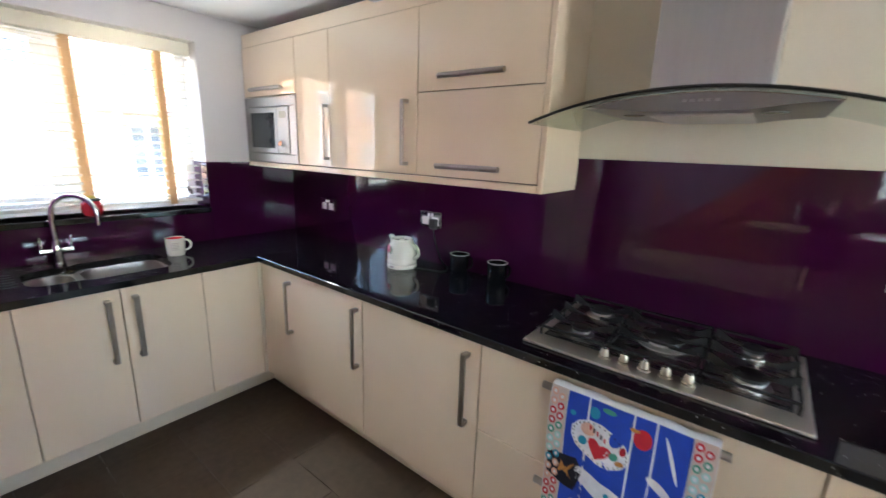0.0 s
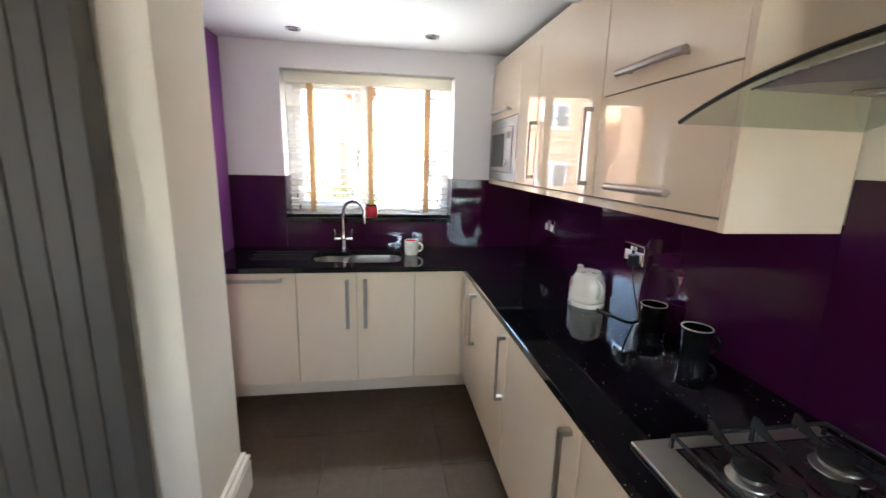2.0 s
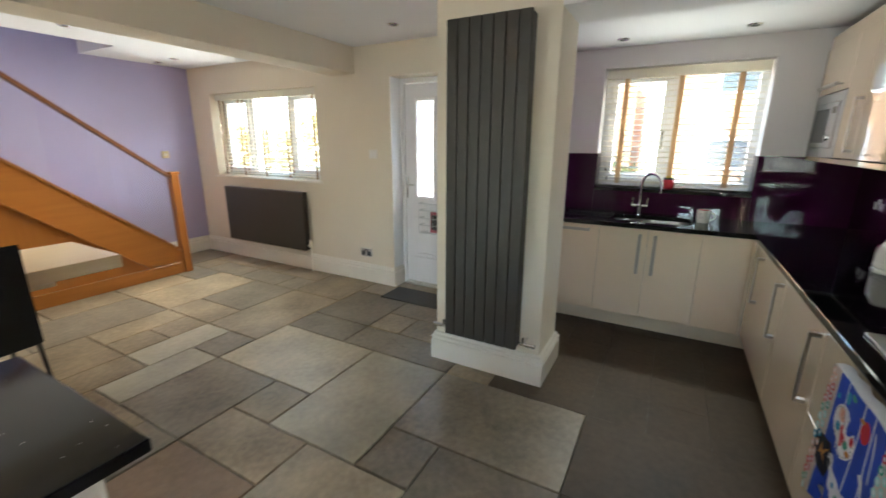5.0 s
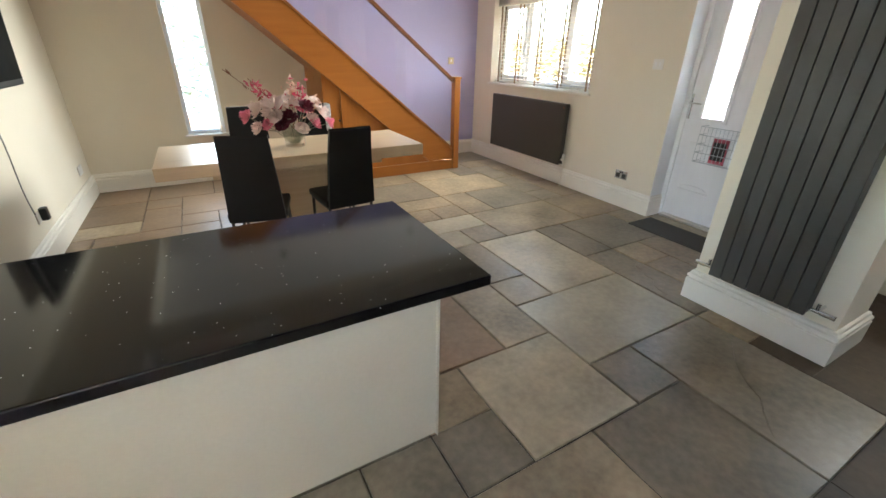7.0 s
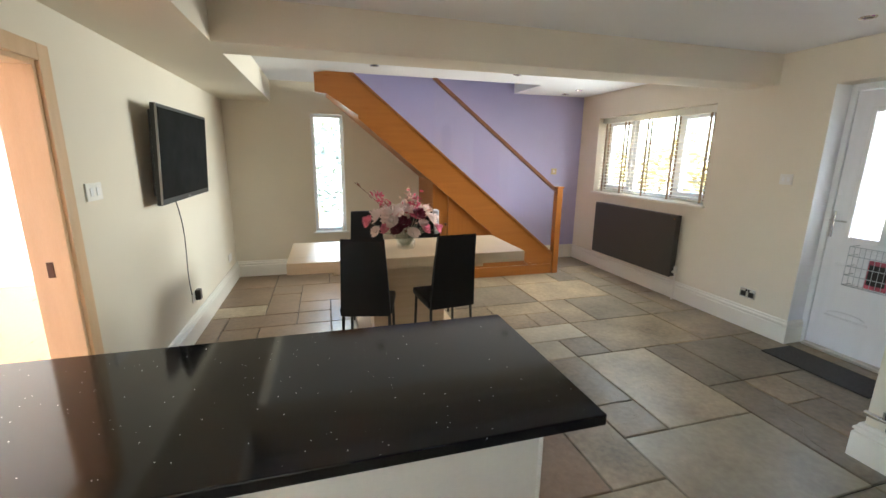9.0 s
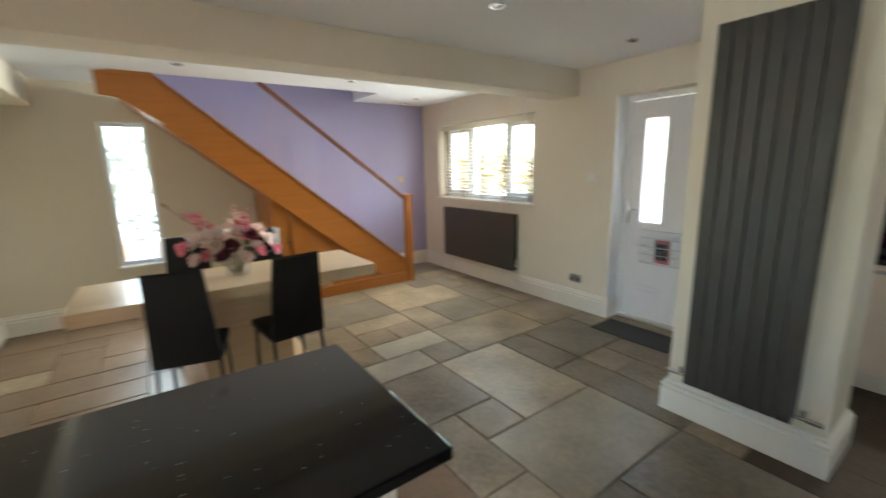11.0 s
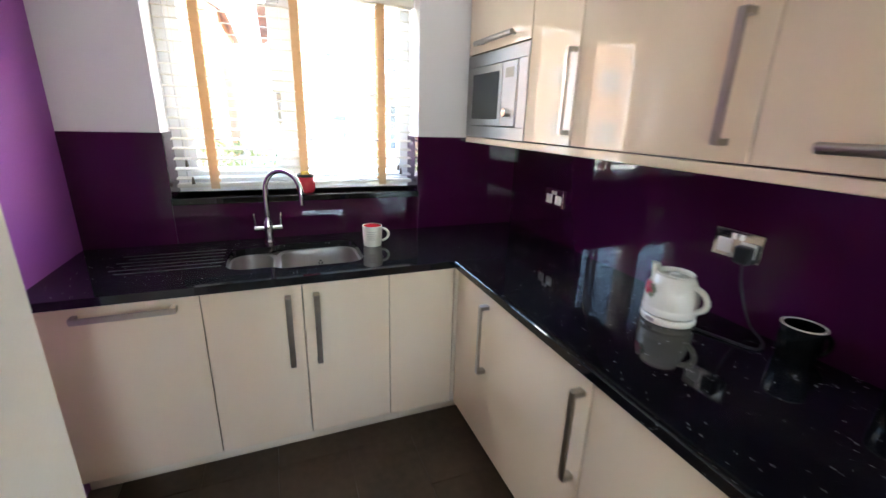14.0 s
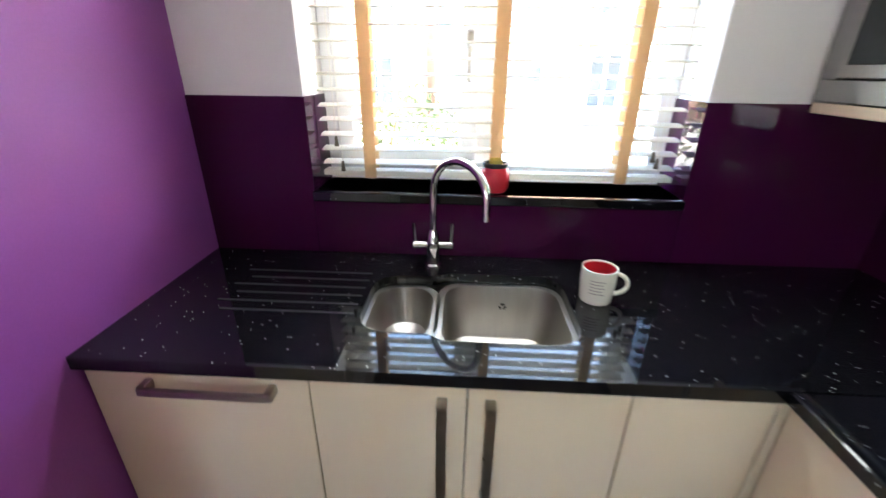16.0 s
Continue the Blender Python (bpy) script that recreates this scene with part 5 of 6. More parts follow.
for x, y, z in ((-2.31, -0.006, LOW), (-2.27, 0.808, LOW), (1.167, -3.98, CEIL), (-0.34, -3.945, CEIL), (-1.579, -5.0, CEIL), (-1.545, -4.62, CEIL), (-1.54, -1.605, CEIL), (-0.219, -1.632, CEIL)):
    downlight(x, y, z)

# ---- hob, hood, microwave ----
hb_ = thing("gas_hob", (0.027, 1.3, COUNTER), "five-burner stainless steel gas hob on the worktop", "hob")
hx0, hx1, hy0, hy1 = -0.353, 0.406, 1.060, 1.565
bm = B(hx0, hx1, hy0, hy1, COUNTER + 0.0005, COUNTER + 0.010, bev=0.003, seg=2)
part("steel_tray", bm, M_STEEL, hb_)
HZ = COUNTER + 0.010
# the pan lies flat; its darker steel paints in a recess's shade
M_PANSTEEL = material("recess_shade_steel", (0.30, 0.28, 0.26), 0.28, 1.0, var=0.12, scale=9, stretch=(1, 6, 1))
part("burner_pan", B(hx0 + 0.045, hx1 - 0.045, hy0 + 0.088, hy1 - 0.014, HZ - 0.002, HZ + 0.0012, bev=0.001), M_PANSTEEL, hb_, "steel burner pan darkened for its recess's shade")
bm = bmesh.new()
for x0_, x1_, y0_, y1_ in ((hx0 + 0.040, hx1 - 0.040, hy0 + 0.083, hy0 + 0.088), (hx0 + 0.040, hx1 - 0.040, hy1 - 0.014, hy1 - 0.009), (hx0 + 0.040, hx0 + 0.045, hy0 + 0.088, hy1 - 0.014), (hx1 - 0.045, hx1 - 0.040, hy0 + 0.088, hy1 - 0.014)):
    box(bm, x0_, x1_, y0_, y1_, HZ - 0.001, HZ + 0.0022)
part("pan_edge", bm, M_BLACK, hb_, "thin dark strip round the burner pan")
M_KNOB = material("satin_knob", (0.46, 0.41, 0.33), 0.3, 1.0, var=0.06, scale=20)
M_OVENGLASS = material("smoked_glass", (0.030, 0.034, 0.036), 0.12, var=0.1)
for i in range(5):
    x = 0.020 - 0.116 + 0.058 * i
    k = part("knob", lathe(bmesh.new(), [(0, 0), (0.019, 0), (0.019, 0.006), (0.015, 0.008), (0.014, 0.020), (0.010, 0.030), (0, 0.032)], 18, (x, hy0 + 0.055, HZ)), M_KNOB, hb_, "satin metal control knob", smooth=True)
    part("grip", B(x - 0.003, x + 0.003, hy0 + 0.046, hy0 + 0.064, HZ + 0.029, HZ + 0.037, bev=0.001), M_CHROME, k)
M_CAP = material("black_burner_cap", (0.015, 0.015, 0.016), 0.45, var=0.1)
M_ALU = material("burner_ring", (0.55, 0.54, 0.52), 0.3, 1.0, var=0.1)
for x, y, r in ((-0.215, 1.235, 0.036), (-0.215, 1.455, 0.045), (0.027, 1.345, 0.066), (0.27, 1.235, 0.045), (0.27, 1.455, 0.036)):
    b_ = part("burner", lathe(bmesh.new(), [(0, 0), (r * 1.22, 0), (r * 1.18, 0.004), (r * 0.86, 0.010), (r * 0.90, 0.020), (0, 0.020)], 28, (x, y, HZ)), M_ALU, hb_, "cast aluminium burner ring", smooth=True)
    part("burner_cap", lathe(bmesh.new(), [(0, 0), (r * 0.96, 0), (r, 0.003), (r * 0.97, 0.010), (r * 0.6, 0.013), (0, 0.014)], 28, (x, y, HZ + 0.020)), M_CAP, b_, "black enamel cap", smooth=True)


def grate(x0, x1, y0, y1, cx):
    """A cast iron pan support with fingers towards each burner."""
    bm = bmesh.new()
    z, h_, w_ = HZ + 0.026, 0.009, 0.007
    for y in (y0, y1 - w_):
        box(bm, x0, x1, y, y + w_, z, z + h_, bev=0.002)
    for x in (x0, x1 - w_):
        box(bm, x, x + w_, y0 + w_, y1 - w_, z, z + h_, bev=0.002)
    for x in (x0, x1 - w_):
        for y in (y0, (y0 + y1) / 2, y1 - w_):
            box(bm, x, x + w_, y, y + w_, HZ, z)
    ym = (y0 + y1) / 2
    xm = (x0 + x1) / 2
    for yc in ((y0 + 0.095, ym, y1 - 0.095) if cx else (y0 + 0.12, ym, y1 - 0.12)):
        for x, d in ((x0, 1), (x1, -1)):
            p = [(x, z), (x + d * 0.003, z + 0.038), (x + d * 0.012, z + 0.038), (x + d * 0.055, z + 0.014), (xm - d * 0.028, z + 0.012), (xm - d * 0.028, z + 0.003), (x + d * 0.020, z + 0.003), (x + d * 0.012, z + 0.016), (x + d * 0.009, z)]
            prism(bm, p, "y", yc - 0.0032, yc + 0.0032)
    return part("pan_support", bm, M_IRON, hb_, "black cast iron pan support")


grate(-0.325, -0.105, 1.135, 1.545, True)
grate(-0.098, 0.152, 1.135, 1.545, False)
grate(0.160, 0.38, 1.135, 1.545, True)

hd = thing("cooker_hood", (0.03, 1.4, 1.6), "stainless steel chimney hood with a curved glass canopy", "hood")
part("chimney", B(-0.128, 0.178, 1.33, HY - 0.001, 1.70, CEIL - 0.001, bev=0.004, seg=2), M_STEEL_V, hd, "brushed steel chimney")
cxm, gw = 0.030, 0.46


def arc(x, top=1.705, drop=0.08):
    return top - drop * ((x - cxm) / gw) ** 2


bm = bmesh.new()
N = 24
up, dn = [], []
for i in range(N + 1):
    x = cxm - gw + 2 * gw * i / N
    yf = 1.10 + 0.03 * ((x - cxm) / gw) ** 2
    up.append([bm.verts.new((x, y, arc(x))) for y in (yf, 1.60)])
    dn.append([bm.verts.new((x, y, arc(x) - 0.007)) for y in (yf, 1.60)])
for i in range(N):
    bm.faces.new((up[i][0], up[i + 1][0], up[i + 1][1], up[i][1]))
    bm.faces.new((dn[i][1], dn[i + 1][1], dn[i + 1][0], dn[i][0]))
    bm.faces.new((up[i][0], dn[i][0], dn[i + 1][0], up[i + 1][0]))
    bm.faces.new((up[i][1], up[i + 1][1], dn[i + 1][1], dn[i][1]))
for i in (0, N):
    bm.faces.new((up[i][0], up[i][1], dn[i][1], dn[i][0]))
g = part("glass_canopy", bm, M_HOODGLASS, hd, "curved green-tinted glass canopy", smooth=True)
bm = bmesh.new()
pts = []
for i in range(N + 1):
    x = cxm - gw + 2 * gw * i / N
    pts.append((x, 1.0985 + 0.03 * ((x - cxm) / gw) ** 2, arc(x) - 0.0035))
tube(bm, pts, 0.0048, 6)
part("glass_edge", bm, M_BLACK, hd, "dark polished glass edge")
def glass_under(x):
    return arc(x) - 0.010


HB = 0.285
xs = [cxm - HB + 2 * HB * i / 24 for i in range(25)]
lens_ = [(x, glass_under(x)) for x in xs] + [(x, max(1.645, glass_under(x) - 0.004 - 0.24 * (HB - abs(x - cxm)))) for x in xs[::-1]]
part("motor_body", prism(bmesh.new(), lens_, "y", 1.125, 1.60), M_STEEL_H, hd, "brushed steel lens-shaped motor housing")
part("trim_line", tube(bmesh.new(), [(x, 1.1235, glass_under(x) - 0.003) for x in xs], 0.003, 6), M_CHROME, hd, "bright trim along the housing's top edge")
for i in range(5):
    part("button", lathe(bmesh.new(), [(0, -0.004), (0.006, -0.004), (0.006, 0.002), (0, 0.002)], 12, (cxm - 0.02 + 0.018 * i, 1.124, 1.672)), M_STEEL_D, hd, "small push button")
for x in (-0.13, 0.20):
    part("lamp", lathe(bmesh.new(), [(0, -0.002), (0.028, -0.002), (0.028, 0.0)], 18, (x, 1.21, 1.6445)), M_DARKLENS, hd, "unlit hood lamp")
part("grease_filter", B(-0.09, 0.155, 1.20, 1.52, 1.640, 1.6445), M_ALU, hd, "metal grease filter")

mw = thing("microwave", (-2.29, 1.45, 1.41), "built-in stainless steel microwave with a dark window", "microwave")
mx0, mx1, mz0, mz1 = -2.588, -2.002, 1.410, 1.806
part("body", B(mx0 + 0.01, mx1 - 0.01, CY + 0.03, HY - 0.01, mz0 + 0.004, mz1 - 0.004), M_BLACK, mw)
bm = bmesh.new()
ox0, ox1, oz0, oz1 = mx0 + 0.052, mx1 - 0.075, mz0 + 0.055, mz1 - 0.058
box(bm, mx0, mx1, CY - 0.001, CY + 0.02, mz0, oz0, bev=0.002)
box(bm, mx0, mx1, CY - 0.001, CY + 0.02, oz1, mz1, bev=0.002)
box(bm, mx0, ox0, CY - 0.001, CY + 0.02, oz0, oz1, bev=0.002)
box(bm, ox1, mx1, CY - 0.001, CY + 0.02, oz0, oz1, bev=0.002)
part("trim_frame", bm, M_STEEL_D, mw, "brushed steel surround")
px0 = ox1 - 0.13
dr = part("door", B(ox0 + 0.003, px0 - 0.002, CY - 0.006, CY + 0.02, oz0 + 0.003, oz1 - 0.003, bev=0.003), M_STEEL_D, mw, "brushed steel door")
part("window", B(ox0 + 0.025, px0 - 0.03, CY - 0.0075, CY - 0.004, oz0 + 0.035, oz1 - 0.035, bev=0.001), M_OVENGLASS, dr, "dark tinted window")
cp = part("control_panel", B(px0, ox1 - 0.003, CY - 0.006, CY + 0.02, oz0 + 0.003, oz1 - 0.003, bev=0.003), M_STEEL_D, mw, "steel control panel")
M_DISP = material("display_glass", (0.25, 0.24, 0.20), 0.2)
part("display", B(px0 + 0.03, ox1 - 0.03, CY - 0.0075, CY - 0.005, oz1 - 0.07, oz1 - 0.03), M_DISP, cp, "grey display")
bm = rod(bmesh.new(), ((px0 + ox1) / 2, CY - 0.005, oz0 + 0.065), ((px0 + ox1) / 2, CY - 0.028, oz0 + 0.065), 0.020, 20, 0.018)
part("dial", bm, M_CHROME, cp, "round chrome dial", smooth=True)

# ---- sink, tap ----
sk = thing("sink", (-2.29, 0.35, 0.70), "undermounted stainless steel one-and-a-half bowl sink", "sink")


def rounded(x0, x1, y0, y1, r, n=6):
    pts = []
    for cx, cy, a0 in ((x1 - r, y1 - r, 0), (x0 + r, y1 - r, 90), (x0 + r, y0 + r, 180), (x1 - r, y0 + r, 270)):
        for i in range(n + 1):
            a = radians(a0 + 90 * i / n)
            pts.append((cx + r * math.cos(a), cy + r * math.sin(a)))
    return pts


def bowl(x0, x1, y0, y1, depth, r):
    bm = bmesh.new()
    rings = []
    for ins, z in ((-0.020, 0.867), (0.0, 0.867), (0.004, 0.84), (0.010, 0.867 - depth + 0.05), (0.022, 0.867 - depth + 0.018), (0.05, 0.867 - depth + 0.003), (0.09, 0.867 - depth)):
        rr = max(0.015, r - ins * 0.5)
        rings.append([bm.verts.new((x, y, z)) for x, y in rounded(x0 + ins, x1 - ins, y0 + ins, y1 - ins, min(rr, (x1 - x0) / 2 - ins - 0.002, (y1 - y0) / 2 - ins - 0.002))])
    k = len(rings[0])
    for a, b in zip(rings, rings[1:]):
        for i in range(k):
            bm.faces.new((a[i], a[(i + 1) % k], b[(i + 1) % k], b[i]))
    bm.faces.new(rings[-1])
    return bm


for (x0, x1, y0, y1), dep in ((SB[0], 0.19), (SB[1], 0.13)):
    b_ = part("bowl", bowl(x0, x1, y0, y1, dep, 0.075), M_STEEL_B, sk, "brushed steel bowl", smooth=True)
    part("drain", lathe(bmesh.new(), [(0, 0.001), (0.018, 0.001), (0.022, 0.004), (0.036, 0.004), (0.042, 0.0005)], 24, ((x0 + x1) / 2 - 0.01, (y0 + y1) / 2, 0.867 - dep)), M_CHROME, b_, "chrome drain", smooth=True)
ov = bmesh.new()
for i in range(3):
    a = radians(90 + 120 * i)
    prism(ov, [(0.46 + 0.006 * math.cos(a - 0.7), 0.80 + 0.006 * math.sin(a - 0.7)), (0.46 + 0.013 * math.cos(a - 0.6), 0.80 + 0.013 * math.sin(a - 0.6)), (0.46 + 0.013 * math.cos(a + 0.6), 0.80 + 0.013 * math.sin(a + 0.6)), (0.46 + 0.006 * math.cos(a + 0.7), 0.80 + 0.006 * math.sin(a + 0.7))], "x", -2.4425, -2.436)
part("overflow", ov, M_BLACK, sk, "dark overflow slots")

tp = thing("kitchen_tap", (-2.51, 0.237, COUNTER), "chrome swan-neck mixer tap with two levers", "tap")
tx, ty = -2.51, 0.237
part("tap_base", lathe(bmesh.new(), [(0, 0), (0.026, 0), (0.026, 0.008), (0.020, 0.012), (0.019, 0.05), (0.022, 0.06), (0.022, 0.085), (0.015, 0.115), (0.012, 0.125), (0, 0.125)], 24, (tx, ty, COUNTER)), M_CHROME, tp, smooth=True)
a0 = Vector((tx, ty, COUNTER + 0.12))
dirn = Vector((0.62, 0.78, 0)).normalized()
pts = [a0, a0 + Vector((0, 0, 0.10))]
R = 0.098
for i in range(1, 15):
    a = math.pi * i / 14
    pts.append(a0 + Vector((0, 0, 0.13)) + dirn * (R - R * math.cos(a)) + Vector((0, 0, R * math.sin(a))))
pts.append(pts[-1] + Vector((0, 0, -0.05)))
part("spout", tube(bmesh.new(), pts, 0.0115, 14), M_CHROME, tp, smooth=True)
for s in (-1, 1):
    bm = bmesh.new()
    rod(bm, (tx, ty + s * 0.015, COUNTER + 0.072), (tx, ty + s * 0.062, COUNTER + 0.072), 0.011, 16, 0.013)
    ar = part("tap_arm", bm, M_CHROME, tp, smooth=True)
    bm = bmesh.new()
    rod(bm, (tx, ty + s * 0.055, COUNTER + 0.075), (tx, ty + s * 0.060, COUNTER + 0.145), 0.005, 12, 0.006)
    part("lever", bm, M_CHROME, ar, smooth=True)
for i in range(6):
    x = -2.44 + 0.045 * i
    solo("drainer_groove", B(x, x + 0.007, -0.33 + 0.03 * (i % 2), 0.055, COUNTER + 0.0002, COUNTER + 0.0012), M_GROOVE, (x, -0.1, COUNTER), "shallow drainer groove in the quartz worktop", "groove", "drainer grooves")

# ---- small things on the worktop ----


def mug_mesh(c, r, h_, wall=0.004):
    return lathe(bmesh.new(), [(0, 0), (r * 0.86, 0), (r * 0.92, 0.006), (r, h_ * 0.6), (r, h_), (r - wall, h_), (r - wall, h_ * 0.6), (r * 0.82, 0.012), (0, 0.010)], 28, c)


def handle_mesh(c, r, z0, z1, ang, out=0.032, th=0.0055):
    d = Vector((math.cos(ang), math.sin(ang), 0))
    pts = [Vector(c) + d * (r - 0.004 + out * math.sin(math.pi * i / 10)) + Vector((0, 0, z0 + (z1 - z0) * (0.5 - 0.5 * math.cos(math.pi * i / 10)))) for i in range(11)]
    return tube(bmesh.new(), pts, th, 8)


cup = thing("mug", (-2.335, 0.70, COUNTER), "white printed mug with a red inside by the sink", "mug")
cc = (-2.335, 0.70, COUNTER + 0.0005)
part("body", mug_mesh(cc, 0.047, 0.098), M_CERAMIC, cup, smooth=True)
part("lining", lathe(bmesh.new(), [(0, 0.0135), (0.036, 0.0135), (0.0422, 0.058), (0.0424, 0.094)], 28, cc), M_RED, cup, "red glazed inside", smooth=True)
part("handle", handle_mesh(cc, 0.047, 0.022, 0.082, radians(82), 0.034, 0.0058), M_CERAMIC, cup, smooth=True)
M_INK = material("grey_print", (0.30, 0.25, 0.24), 0.5)
for k in range(5):
    bm = bmesh.new()
    a0_, a1_ = radians(-42), radians(-42 + 48 - 6 * (k % 2))
    z = 0.072 - 0.009 * k
    pv = []
    for i in range(9):
        a = a0_ + (a1_ - a0_) * i / 8
        pv.append([bm.verts.new((cc[0] + 0.0474 * math.cos(a), cc[1] + 0.0474 * math.sin(a), cc[2] + zz)) for zz in (z, z + 0.0025)])
    for a, b in zip(pv, pv[1:]):
        bm.faces.new((a[0], b[0], b[1], a[1]))
    part("print_line", bm, M_INK, cup, "grey printed line")
pc = (-2.655, 0.428, KW[2] + 0.0005)
pot = thing("storage_pot", pc, "red glazed pot with a dark rim on the window sill", "pot")
part("body", lathe(bmesh.new(), [(0, 0), (0.038, 0), (0.046, 0.012), (0.048, 0.045), (0.045, 0.07), (0.038, 0.080), (0, 0.080)], 26, pc), M_RED, pot, smooth=True)
part("rim", lathe(bmesh.new(), [(0.030, 0.080), (0.040, 0.080), (0.042, 0.086), (0.040, 0.094), (0.034, 0.094), (0.032, 0.082)], 26, pc), M_BLACK, pot, "dark green rim", smooth=True)
M_YEL = material("yellow_sponge", (0.62, 0.48, 0.10), 0.9, var=0.2, bump=0.5, bump_scale=90)
solo("sponge", B(pc[0] - 0.02, pc[0] + 0.015, pc[1] - 0.02, pc[1] + 0.02, pc[2] + 0.0805, pc[2] + 0.108, bev=0.005), M_YEL, (pc[0], pc[1], pc[2] + 0.0805), "yellow sponge in the red pot", "sponge")

kc = (-1.282, 1.43, COUNTER + 0.0005)
kt = thing("kettle", kc, "cream ceramic kettle with a pink floral print", "kettle")
part("base", lathe(bmesh.new(), [(0, 0), (0.0780, 0), (0.0809, 0.0046), (0.0809, 0.0155), (0.0772, 0.0209), (0, 0.0209)], 36, kc), M_CERAMIC, kt, "cream plastic power base", smooth=True)
part("body", lathe(bmesh.new(), [(0.0, 0.0218), (0.0744, 0.0218), (0.0795, 0.0282), (0.0804, 0.0437), (0.0791, 0.0491), (0.0787, 0.0519), (0.0795, 0.0564), (0.0786, 0.0819), (0.0749, 0.1056), (0.0674, 0.1274), (0.0591, 0.1429), (0.0549, 0.1492), (0.0558, 0.1556), (0.0535, 0.1574), (0.0512, 0.1547), (0.0502, 0.1456), (0.0493, 0.1383), (0.0, 0.1383)], 40, kc), M_CERAMIC, kt, smooth=True)
part("lid", lathe(bmesh.new(), [(0, 0.1392), (0.0474, 0.1392), (0.0465, 0.1429), (0.0158, 0.1456), (0.0149, 0.1529), (0.0093, 0.1565), (0, 0.1565)], 24, kc), M_CERAMIC, kt, smooth=True)
ka = radians(186)
d = Vector((math.cos(ka), math.sin(ka), 0))
bm = bmesh.new()
rings = []
for f, z, ru, rs in ((0.051, 0.085, 0.022, 0.030), (0.055, 0.112, 0.018, 0.026), (0.059, 0.136, 0.016, 0.020), (0.066, 0.154, 0.0135, 0.015), (0.070, 0.167, 0.013, 0.0135)):
    c_ = Vector(kc) + d * f + Vector((0, 0, z))
    side = Vector((-d.y, d.x, 0))
    rings.append([bm.verts.new(c_ + d * ru * math.cos(q) + side * rs * math.sin(q) + Vector((0, 0, 0.10 * ru * math.cos(q)))) for q in [2 * math.pi * i / 16 for i in range(16)]])
for a, b in zip(rings, rings[1:]):
    for i in range(16):
        bm.faces.new((a[i], a[(i + 1) % 16], b[(i + 1) % 16], b[i]))
bm.faces.new(rings[0][::-1])
bm.faces.new(rings[-1])
part("spout", bm, M_CERAMIC, kt, smooth=True)
part("handle", handle_mesh(kc, 0.066, 0.052, 0.130, ka + math.pi, 0.048, 0.009), M_CERAMIC, kt, smooth=True)
for a_, z, r_, m_ in ((-92, 0.105, 0.011, M_FP), (-84, 0.115, 0.010, M_FP), (-78, 0.098, 0.009, M_FR), (-70, 0.090, 0.008, M_STEM), (-72, 0.112, 0.009, M_STEM), (-98, 0.118, 0.007, M_FP), (-66, 0.104, 0.007, M_STEM), (-86, 0.095, 0.008, M_FR)):
    bm = bmesh.new()
    a = radians(a_ - 26)
    rr = 0.0795 - max(0, z - 0.085) * 0.16
    c_ = Vector((kc[0] + rr * math.cos(a), kc[1] + rr * math.sin(a), kc[2] + z))
    n_, s_ = Vector((math.cos(a), math.sin(a), 0.12)).normalized(), Vector((-math.sin(a), math.cos(a), 0))
    u_ = n_.cross(s_)
    vs = [bm.verts.new(c_ + n_ * 0.0008 + r_ * (1 + 0.25 * math.cos(5 * b)) * 1.25 * (math.cos(b) * s_ + math.sin(b) * u_)) for b in [2 * math.pi * i / 20 for i in range(20)]]
    bm.faces.new(vs)
    part("flower_print", bm, m_, kt, "printed flower petal")
part("rating_label", B(kc[0] - 0.012, kc[0] + 0.018, kc[1] - 0.0825, kc[1] - 0.0790, kc[2] + 0.008, kc[2] + 0.018), M_INK, kt, "small grey label")
pts = [Vector(p) for p in ((-1.20, 1.44, 0.906), (-1.12, 1.47, 0.904), (-1.05, 1.50, 0.904), (-1.07, 1.56, 0.905), (-1.13, 1.585, 0.93), (-1.175, 1.585, 1.02), (-1.19, 1.58, 1.10))]
fine = []
for i in range(len(pts) - 1):
    for k in range(5):
        f = k / 5
        p0, p1, p2, p3 = pts[max(i - 1, 0)], pts[i], pts[i + 1], pts[min(i + 2, len(pts) - 1)]
        fine.append(0.5 * ((2 * p1) + (p2 - p0) * f + (2 * p0 - 5 * p1 + 4 * p2 - p3) * f * f + (3 * p1 - p0 - 3 * p2 + p3) * f ** 3))
kl = solo("power_cable", tube(bmesh.new(), fine + [pts[-1]], 0.0035, 8), M_BLACK, (-1.15, 1.5, 0.9), "black kettle cable lying on the worktop", "cable", smooth=True)
solo("plug", B(-1.215, -1.17, 1.565, 1.597, 1.10, 1.155, bev=0.007, seg=2), M_BLACK, (-1.19, 1.58, 1.10), "black kettle plug in the socket", "plug")
M_BLACKGLAZE = material("black_glaze", (0.004, 0.004, 0.0045), 0.12, var=0.1, spec=0.3)
for (x, y), ang, lb in (((-0.985, 1.552), 0.9, "black glazed mug on the worktop"), ((-0.755, 1.550), 1.0, "black glazed mug with its handle to the wall")):
    c_ = (x, y, COUNTER + 0.0005)
    t = thing("mug", c_, lb, "mug", "black mugs")
    part("body", mug_mesh(c_, 0.049, 0.102), M_BLACKGLAZE, t, smooth=True)
    part("rim", lathe(bmesh.new(), [(0.0448, 0.1018), (0.0465, 0.1032), (0.0492, 0.1028), (0.0494, 0.1015)], 28, c_), M_CERAMIC, t, "thin pale rim line", smooth=True)
    part("handle", handle_mesh(c_, 0.049, 0.02, 0.084, ang, 0.026, 0.0055), M_BLACKGLAZE, t, smooth=True)

